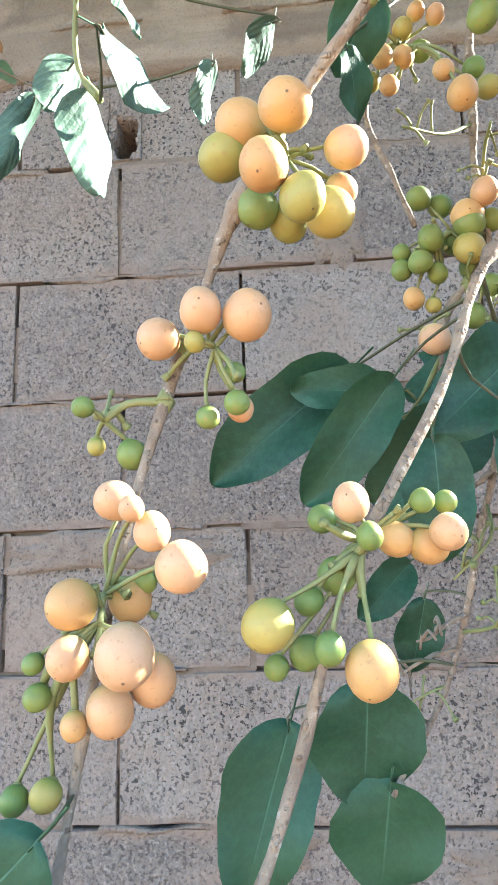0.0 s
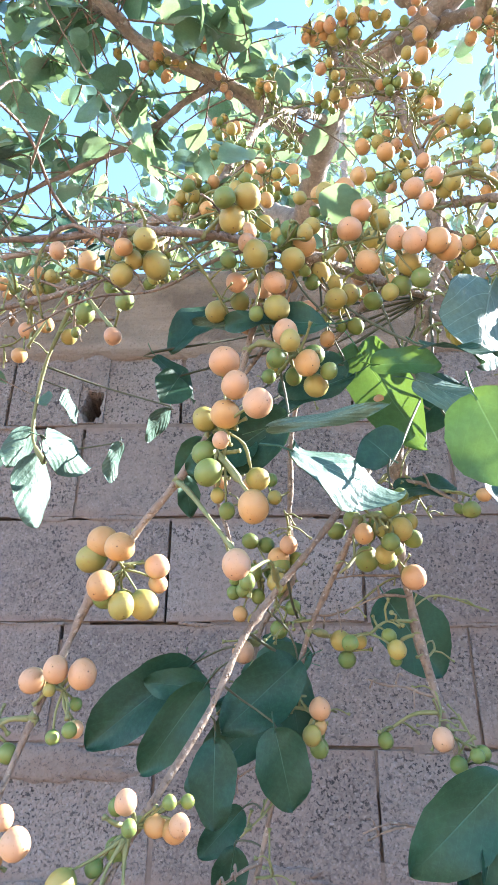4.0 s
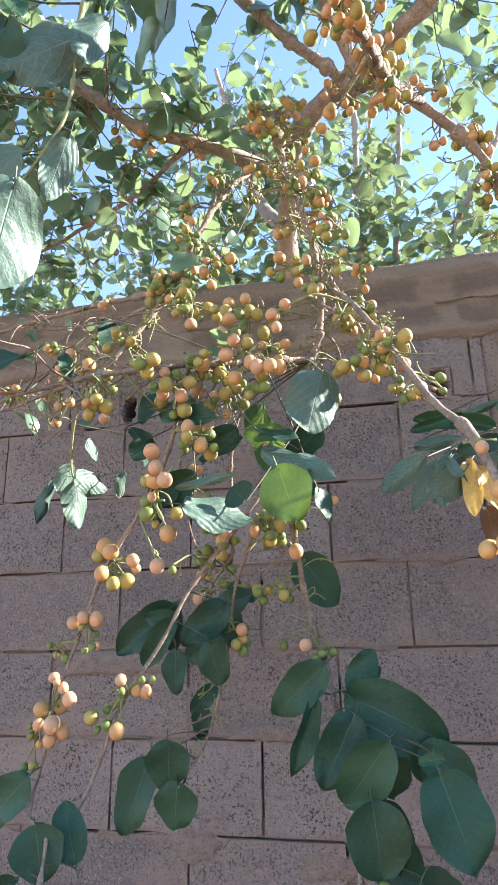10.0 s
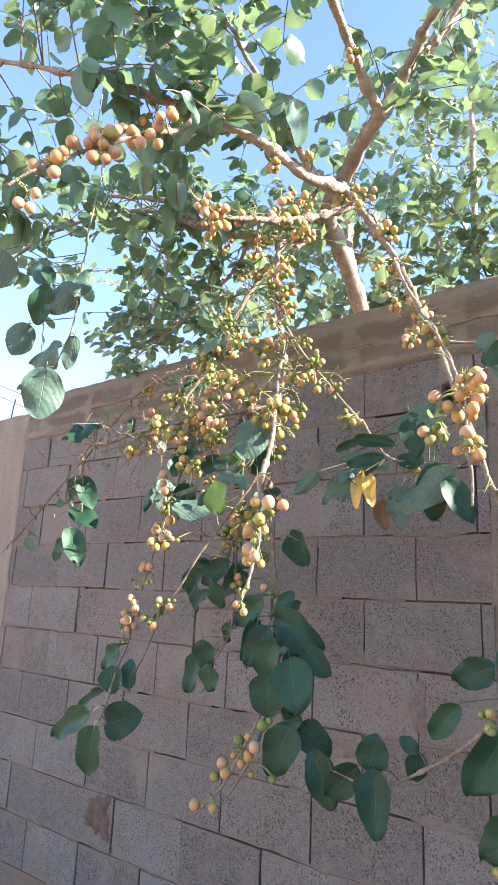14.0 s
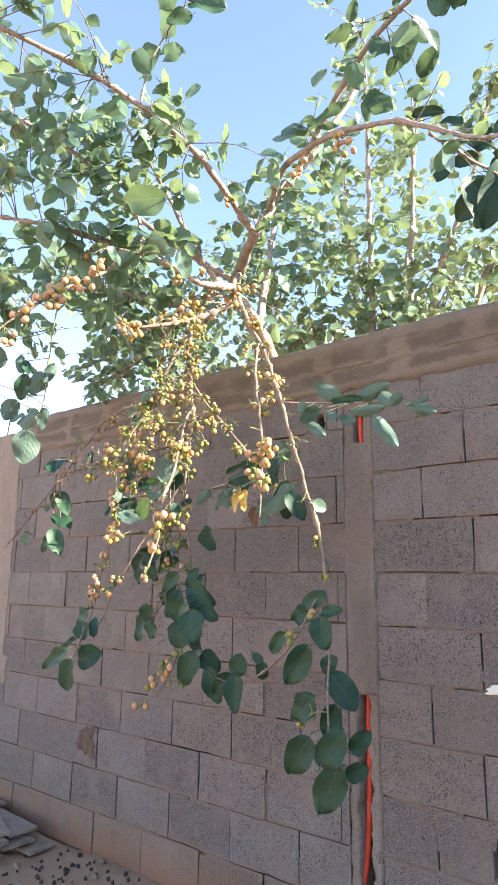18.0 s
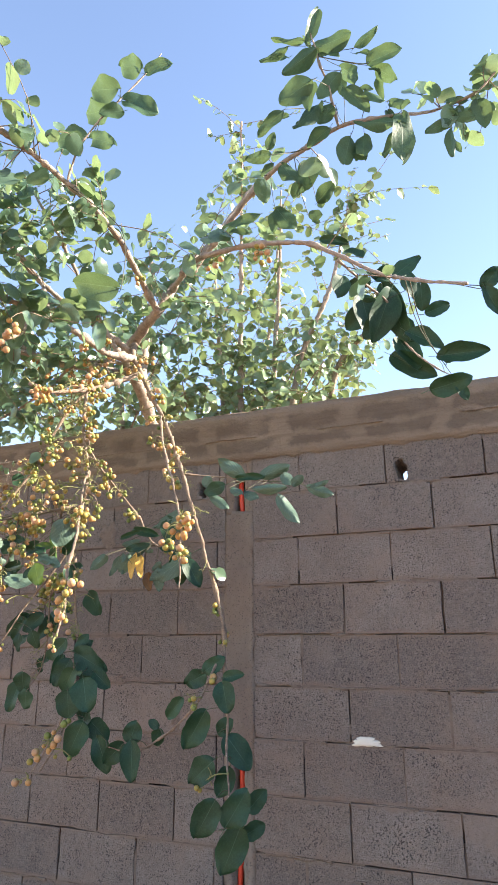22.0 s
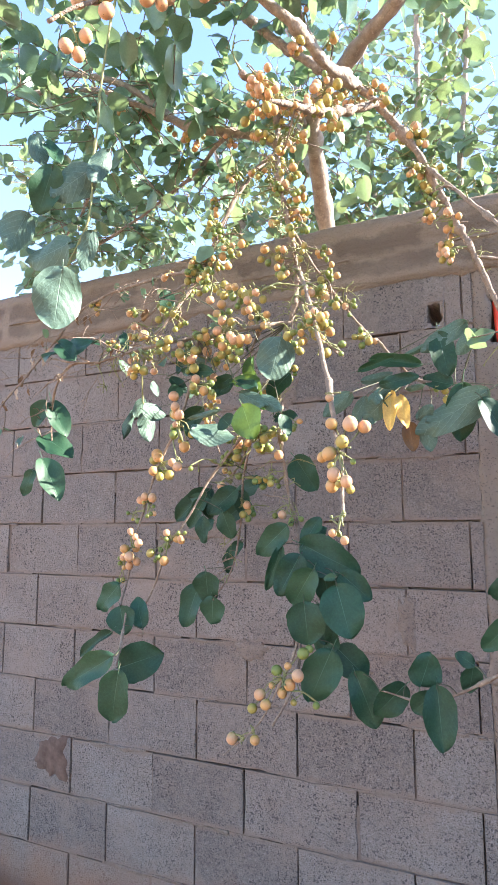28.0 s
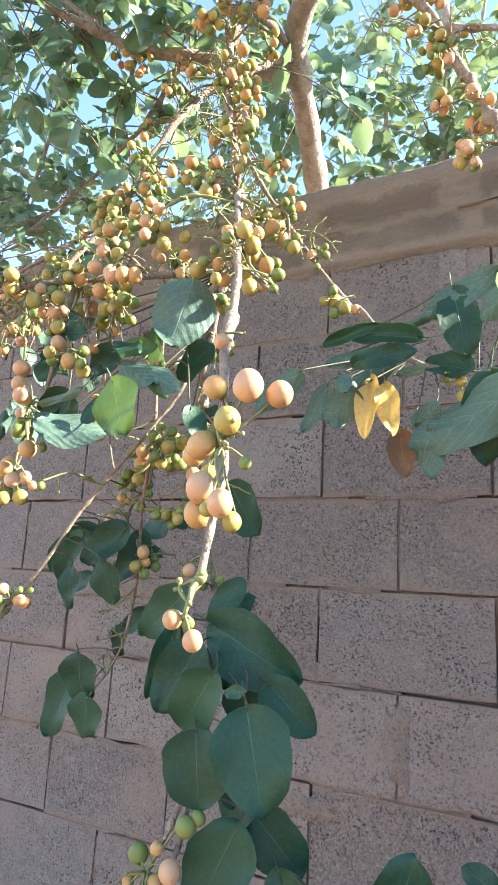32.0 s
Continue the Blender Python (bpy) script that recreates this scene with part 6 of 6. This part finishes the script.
for i, (key, at, n, size, mixture) in enumerate(CLUSTERS):
    cluster(key, at, n, size, mixture, 100 + i)


def spurs(key, n, t0, t1, mixture, seed, length=(0.03, 0.09), per=(3, 7), fall=0.4):
    """Short bare twigs along a branch, each ending in a small loose bunch of fruits."""
    rng = random.Random(seed)
    line, _ = spline(BRANCHES[key][1], 0.012)
    owner = BRANCHES[key][0]
    for i in range(n):
        a = line[int((len(line) - 1) * (t0 + (t1 - t0) * (i + rng.random()) / n))]
        d = Vector((rng.gauss(0, 1), rng.gauss(0, 1) - 0.25, rng.gauss(-fall, 0.5))).normalized()
        l = rng.uniform(*length)
        end = a + d * l + Vector((0, 0, -0.2 * l))
        if end.y > WALL_Y - 0.05:
            continue
        twig = Heap()
        mid = a + d * l * 0.5 + Vector((rng.uniform(-1, 1), rng.uniform(-1, 1), rng.uniform(0, 1))) * l * 0.15
        twig.put(*tube([a, mid, end], 0.0026, 0.0018, 5, 0.012, 0.3))
        for j in range(rng.randint(2, 4)):
            p = mid.lerp(end, rng.random())
            q = p + Vector((rng.gauss(0, 1), rng.gauss(0, 1), rng.gauss(0, 1))).normalized() * rng.uniform(0.012, 0.04)
            twig.put(*tube([p, (p + q) / 2 + Vector((0, 0, 0.004)), q], 0.0014, 0.0010, 4, 0.02))
        part("twig", twig.mesh("twig", TWIG), owner, "knobbly bare fruiting twig")
        cluster(key, end, rng.randint(*per), rng.uniform(0.016, 0.032), mixture, seed * 31 + i, (0.007, 0.0120))


for i, (key, n, t0, t1, mixture) in enumerate((
    ("C", 24, 0.18, 0.98, TURNING), ("S", 14, 0.2, 0.9, UNRIPE), ("E", 5, 0.1, 0.95, UNRIPE), ("D", 5, 0.05, 0.5, TURNING), ("D2", 3, 0.3, 0.9, UNRIPE),
    ("F", 12, 0.05, 0.45, RIPE), ("H", 7, 0.1, 1.0, RIPE), ("L6", 4, 0.25, 0.6, RIPE), ("L4", 2, 0.05, 0.3, RIPE), ("L3", 3, 0.0, 0.4, TURNING),
    ("V", 3, 0.2, 0.9, UNRIPE), ("W", 2, 0.1, 0.5, RIPE), ("G", 4, 0.0, 0.3, UNRIPE), ("R", 3, 0.2, 0.9, TURNING), ("L2", 2, 0.1, 0.4, RIPE))):
    spurs(key, n, t0, t1, mixture, 900 + i)

def bare_twigs(key, n, t0, t1, length, seed, side=(-1, 0, -0.2)):
    """Crooked leafless twigs along a branch, each with a few short spurs."""
    rng = random.Random(seed)
    line, _ = spline(BRANCHES[key][1], 0.012)
    for i in range(n):
        a = line[int((len(line) - 1) * (t0 + (t1 - t0) * (i + rng.random()) / n))]
        d = (Vector(side) + Vector((rng.gauss(0, 0.6), rng.gauss(0, 0.5), rng.gauss(0, 0.5)))).normalized()
        l = length * rng.uniform(0.5, 1.4)
        pts = [a]
        for j in range(4):
            pts.append(pts[-1] + d * l / 4 + Vector((rng.uniform(-1, 1), rng.uniform(-1, 1), rng.uniform(-1, 1))) * l * 0.06)
        if max(p.y for p in pts) > WALL_Y - 0.03:
            continue
        heap = Heap()
        heap.put(*tube(pts, 0.0020, 0.0008, 5, 0.012, 0.35))
        for j in range(rng.randint(2, 5)):
            p = rng.choice(pts[1:-1]).lerp(pts[-1], rng.random() * 0.6)
            q = p + (d * 0.4 + Vector((rng.gauss(0, 1), rng.gauss(0, 1), rng.gauss(0, 1))).normalized()) * l * rng.uniform(0.12, 0.35)
            heap.put(*tube([p, (p + q) / 2 + Vector((0, 0, 0.006)), q], 0.0013, 0.0008, 4, 0.02, 0.3))
        part("twig", heap.mesh("twig", TWIG), BRANCHES[key][0], "bare crooked twig")


for i, (key, n, t0, t1, length) in enumerate((("W", 9, 0.2, 1.0, 0.20), ("V", 6, 0.2, 1.0, 0.18), ("E", 7, 0.35, 1.0, 0.17), ("S", 6, 0.6, 1.0, 0.20), ("X", 6, 0.0, 1.0, 0.12), ("B2", 4, 0.5, 1.0, 0.05), ("G", 4, 0.3, 0.6, 0.08), ("C", 5, 0.3, 0.95, 0.10))):
    bare_twigs(key, n, t0, t1, length, 1300 + i)

def stalk_tangle(key, n, t0, t1, seed):
    """Thin forked green stalks, left bare by fallen fruit, crowded along a fruiting branch."""
    rng = random.Random(seed)
    line, _ = spline(BRANCHES[key][1], 0.012)
    for i in range(n):
        heap = Heap()
        a = line[int((len(line) - 1) * (t0 + (t1 - t0) * (i + rng.random()) / n))]
        d = Vector((rng.gauss(0, 1), rng.gauss(-0.3, 1), rng.gauss(0, 0.8))).normalized()
        l = rng.uniform(0.03, 0.085)
        mid = a + d * l * 0.5 + Vector((rng.uniform(-1, 1), rng.uniform(-1, 1), rng.uniform(-1, 1))) * l * 0.2
        end = a + d * l + Vector((0, 0, -0.15 * l))
        heap.put(*tube([a, mid, end], 0.0015, 0.0010, 5, 0.010, 0.4))
        for j in range(rng.randint(3, 6)):
            p = (a.lerp(mid, rng.random()) if rng.random() < 0.4 else mid.lerp(end, rng.random()))
            out = Vector((rng.gauss(0, 1), rng.gauss(0, 1), rng.gauss(0, 1))).normalized()
            q = p + out * rng.uniform(0.010, 0.026)
            heap.put(*tube([p, (p + q) / 2 + Vector((0, 0, 0.003)), q], 0.0010, 0.0008, 4, 0.012))
            heap.put(*tube([q - out * 0.0006, q + out * 0.0012, q + out * 0.0028], 0.0010, rng.uniform(0.0014, 0.0026), 5, 0.002))
        part("fruit_stalk", heap.mesh("fruit_stalk", STALK), BRANCHES[key][0], "bare forked green stalk")


for i, (key, n, t0, t1) in enumerate((("C", 34, 0.2, 1.0), ("S", 26, 0.25, 1.0), ("E", 18, 0.0, 1.0), ("D", 10, 0.0, 0.5), ("D2", 6, 0.1, 1.0), ("F", 20, 0.1, 0.6), ("H", 8, 0.1, 1.0), ("G", 12, 0.0, 0.55), ("B2", 6, 0.0, 1.0), ("R", 6, 0.2, 1.0), ("T2", 5, 0.2, 1.0))):
    stalk_tangle(key, n, t0, t1, 1500 + i)


def withered_leaves(key, n, t0, t1, seed, mat=None):
    """Curled dead leaves that still hang from a bare branch."""
    rng = random.Random(seed)
    line, _ = spline(BRANCHES[key][1], 0.012)
    for i in range(n):
        a = line[int((len(line) - 1) * (t0 + (t1 - t0) * (i + rng.random()) / n))]
        base = a + Vector((rng.uniform(-0.05, 0.05), rng.uniform(-0.05, 0.03), rng.uniform(-0.05, 0.01)))
        l = rng.uniform(0.022, 0.042)
        tip = base + Vector((rng.uniform(-0.5, 0.5), rng.uniform(-0.4, 0.4), -1)).normalized() * l
        leaf_part(BRANCHES[key][0], base, tip, l * rng.uniform(0.3, 0.6), (rng.uniform(-1, 1), -1, rng.uniform(-0.3, 0.3)), 0.0, mat or LEAF_BROWN, "curled withered leaf")
        v, f = tube([a, (a + base) / 2 + Vector((0, 0, 0.006)), base], 0.0011, 0.0008, 4, 0.012, 0.2)
        part("twig", mesh_of("twig", v, f, TWIG, True), BRANCHES[key][0])


withered_leaves("W", 16, 0.45, 1.0, 61)
withered_leaves("W", 8, 0.5, 0.95, 62, LEAF_DRY)
withered_leaves("V", 7, 0.4, 1.0, 63)
withered_leaves("X", 3, 0.3, 0.8, 64, LEAF_DRY)

# the leafy crown
for key, n, length, per, size, t0 in (
    ("L1", 26, 0.28, 8, 0.055, 0.2), ("L2", 36, 0.30, 7, 0.062, 0.2), ("L3", 14, 0.26, 8, 0.054, 0.25), ("L4", 28, 0.34, 7, 0.064, 0.3),
    ("L4b", 22, 0.24, 7, 0.064, 0.0), ("L5", 14, 0.26, 8, 0.054, 0.2), ("L6", 36, 0.38, 7, 0.055, 0.1), ("L6b", 50, 0.42, 7, 0.058, 0.05), ("L6c", 50, 0.28, 8, 0.052, 0.05), ("L6d", 50, 0.22, 8, 0.044, 0.0), ("L7", 40, 0.34, 9, 0.055, 0.2), ("K1", 4, 0.12, 4, 0.060, 0.1), ("K2", 12, 0.16, 5, 0.066, 0.15), ("L8", 44, 0.30, 7, 0.062, 0.35),
):
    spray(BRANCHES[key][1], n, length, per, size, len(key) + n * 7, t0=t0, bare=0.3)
for key, n, length, per, size in (("S", 3, 0.12, 4, 0.05), ("W", 5, 0.12, 3, 0.034), ("V", 5, 0.15, 3, 0.036), ("F", 3, 0.10, 3, 0.05), ("E", 1, 0.08, 3, 0.04)):
    spray(BRANCHES[key][1], n, length, per, size, n * 13 + len(key), t0=0.25)
for i in range(len(STEMS)):
    spray(BRANCHES["stem%d" % i][1], 44, 0.36, 9, 0.056, 300 + i, BACK, 0.52, 1.0)
# long side boughs that carry the thicket out over the wall's far side
BOUGHS = random.Random(77)
for i in range(26):
    a = Vector((BOUGHS.uniform(-1.5, 1.1), BOUGHS.uniform(1.45, 2.3), BOUGHS.uniform(2.3, 3.1)))
    b = a + Vector((BOUGHS.uniform(-0.5, 0.5), BOUGHS.uniform(-0.25, 0.3), BOUGHS.uniform(0.2, 0.75)))
    SPRAY_TWIGS.put(*tube([a, (a + b) / 2 + Vector((0, 0, 0.05)), b], 0.006, 0.002, 6, 0.06))
    spray([a, (a + b) / 2, b], 14, 0.30, 9, 0.05, 500 + i, BACK, 0.05, 1.0, keep=lambda e: e.y > 1.2)
part("crown", CROWN.mesh("crown", LEAF_CROWN_LIT), tree, "green leaves, coloured lighter for the sun on them", "stuff", ORIGIN)
part("back_crown", BACK.mesh("back_crown", LEAF_BACK_LIT), tree, "small leaves behind the wall, coloured lighter for the sun on them", "stuff", ORIGIN)
part("twig_mass", SPRAY_TWIGS.mesh("twig_mass", TWIG), tree, "thin leafy twigs", "stuff", ORIGIN)

# ---- on the ground and beyond the wall's end ----
def build_planks():
    rng = random.Random(8)
    items = [
        ((-1.56, 0.765, 0.012), (1.08, 0.15, 0.014), 2, 0), ((-1.75, 0.61, 0.022), (1.10, 0.14, 0.016), -7, 0), ((-1.62, 0.71, 0.040), (1.06, 0.17, 0.016), -2, 0),
        ((-1.68, 0.65, 0.066), (1.16, 0.09, 0.020), -6, 0), ((-1.76, 0.775, 0.078), (1.26, 0.16, 0.016), -3, 0), ((-1.92, 0.79, 0.100), (0.80, 0.12, 0.014), 4, 0),
        ((-1.30, 0.67, 0.094), (0.30, 0.10, 0.012), -20, 2), ((-2.00, 0.66, 0.098), (0.70, 0.06, 0.020), 11, 1),
    ]
    for at, size, turn, lift in items:
        v, f = block_shape(rng, *size, 0.004, 0.003)
        ob = new("plank", mesh_of("plank", v, f, PLANK))
        ob.matrix_basis = pose(at[0], at[1], at[2], 0, lift, turn)
        tagged(ob, "weathered grey board lying in a loose stack by the wall", "plank", "loose boards")


build_planks()


def dried_shape(rng):
    """A shrivelled round fruit of unit radius."""
    bm = bmesh.new()
    bmesh.ops.create_icosphere(bm, subdivisions=2, radius=1.0)
    shift = Vector((rng.uniform(0, 9), rng.uniform(0, 9), 0))
    for q in bm.verts:
        q.co *= 1 + 0.35 * noise.noise(q.co * 1.7 + shift)
    bm.verts.index_update()
    verts, faces = [q.co.copy() for q in bm.verts], [[w.index for w in q.verts] for q in bm.faces]
    bm.free()
    return verts, faces


def build_litter():
    rng = random.Random(21)
    dried = [dried_shape(rng) for _ in range(5)]
    dark, stones, straw = Heap(), Heap(), Heap()
    for i in range(130):
        x, y = (rng.uniform(-2.2, 0.9), rng.uniform(-0.4, 0.86)) if i < 60 else (rng.gauss(-0.7, 0.25), rng.uniform(0.45, 0.88))
        r = rng.uniform(0.006, 0.0125)
        v, f = rng.choice(dried)
        dark.put(v, f, m=Matrix.Translation((x, y, ground_height(x, y) + r * 0.6)) @ Euler((rng.uniform(0, 6), rng.uniform(0, 6), 0)).to_matrix().to_4x4() @ Matrix.Diagonal((r, r * 0.9, r * 0.75, 1)))
    for i in range(420):
        x, y = rng.uniform(-2.2, 2.5), rng.uniform(-1.2, 0.88)
        r = rng.uniform(0.004, 0.016)
        v, f = block_shape(rng, r * 2, r * 1.6, r * 1.3, r * 0.35, r * 0.4)
        stones.put(v, f, m=Matrix.Translation((x, y, ground_height(x, y) + r * 0.3)) @ Euler((rng.uniform(0, 6), rng.uniform(0, 6), 0)).to_matrix().to_4x4())
    for i in range(150):
        x, y = rng.gauss(-1.45, 0.22), rng.gauss(0.52, 0.07)
        a, l = rng.uniform(0, 6.28), rng.uniform(0.05, 0.18)
        p = Vector((x, y, ground_height(x, y) + rng.uniform(0.005, 0.05)))
        q = p + Vector((math.cos(a) * l, math.sin(a) * l, rng.uniform(-0.02, 0.04)))
        straw.put(*tube([p, (p + q) / 2 + Vector((0, 0, 0.02)), q], 0.003, 0.0015, 4, 0.05))
    for name, heap, mat, label in (("fallen_fruit", dark, DARK_FRUIT, "black dried fallen fruits on the soil"), ("pebbles", stones, PEBBLE, "small stones and clods on the soil"), ("dry_straw", straw, STRAW, "dry stalks beside the boards")):
        tagged(new(name, heap.mesh(name, mat, False)), label, "litter", kind="stuff")


build_litter()


def build_beyond():
    # a low broken wall that goes on past the column, and a sunlit house
    rng = random.Random(31)
    low = thing("low_wall", "low broken brown mud-block wall beyond the column", "wall", (-2.2, 1.0, 0))
    me = [mesh_of("block", *block_shape(rng, 0.394, 0.16, 0.195, 0.012, 0.015), RUBBLE) for _ in range(4)]
    for k in range(5):
        for i in range(9 - k // 2):
            part("block", rng.choice(me), low, m=pose(-0.17 - (i + 0.5 * (k % 2)) * 0.4, 0.06 + rng.uniform(-0.02, 0.02), 0.1 + 0.196 * k, 0, 0, rng.uniform(-2, 2)))
    house = thing("house", "pale lime-painted flat-roofed house in full sun", "house", (-24.0, 13.5, 0))
    part("house_wall", mesh_of("house_wall", *box(-5, 5, -7, 7, 0, 4.6), PALE), house)
    part("roof", mesh_of("roof", *box(-5.15, 5.15, -7.15, 7.15, 4.6, 4.9), PALE), house)
    for y in (-5.0, -1.5, 2.0):
        w = part("window", mesh_of("window", *box(4.95, 5.06, y, y + 1.2, 1.6, 2.9), PLANK), house)
        # pale like the walls: the glare that washes out the glass is its colour
        part("washed_out_pane", mesh_of("washed_out_pane", *box(5.06, 5.075, y + 0.08, y + 1.12, 1.68, 2.82), PALE), w)
    for i in range(2):
        if i == 0:
            line = thing("power_cable", "pair of thin black overhead cables against the sky", "cable", (-14, 0, 5.9))
        pts = [(-0.05 * t, 6.2 + (t - 5) * 2.6, (0.87, 0.65)[i] - (0.22, 0.34)[i] * (t - 5) + 0.02 * (t - 5) ** 2) for t in range(7)]
        pts += [(-2.0, 11.0, 0.35 - 0.2 * i), (-4.0, 13.0, -0.35), (-5.2, 14.5 - 0.3 * i, -0.99)]
        part("wire", mesh_of("wire", *tube(pts, 0.012, 0.012, 5, 0.6), CABLE, True), line)
    for i, (x, y) in enumerate(((-2.10, 0.99), (-1.98, 1.06))):
        rod = thing("reinforcing_rod", "rusty iron rod standing out of the column", "rod", (x, y, 2.32), group="rods on the column")
        v, f = tube([(0, 0, -0.02), (0.004, 0, 0.08), (0.012, 0.004, 0.16 + 0.03 * i)], 0.004, 0.004, 6, 0.03)
        part("bar", mesh_of("bar", v, f, IRON, True), rod)


build_beyond()
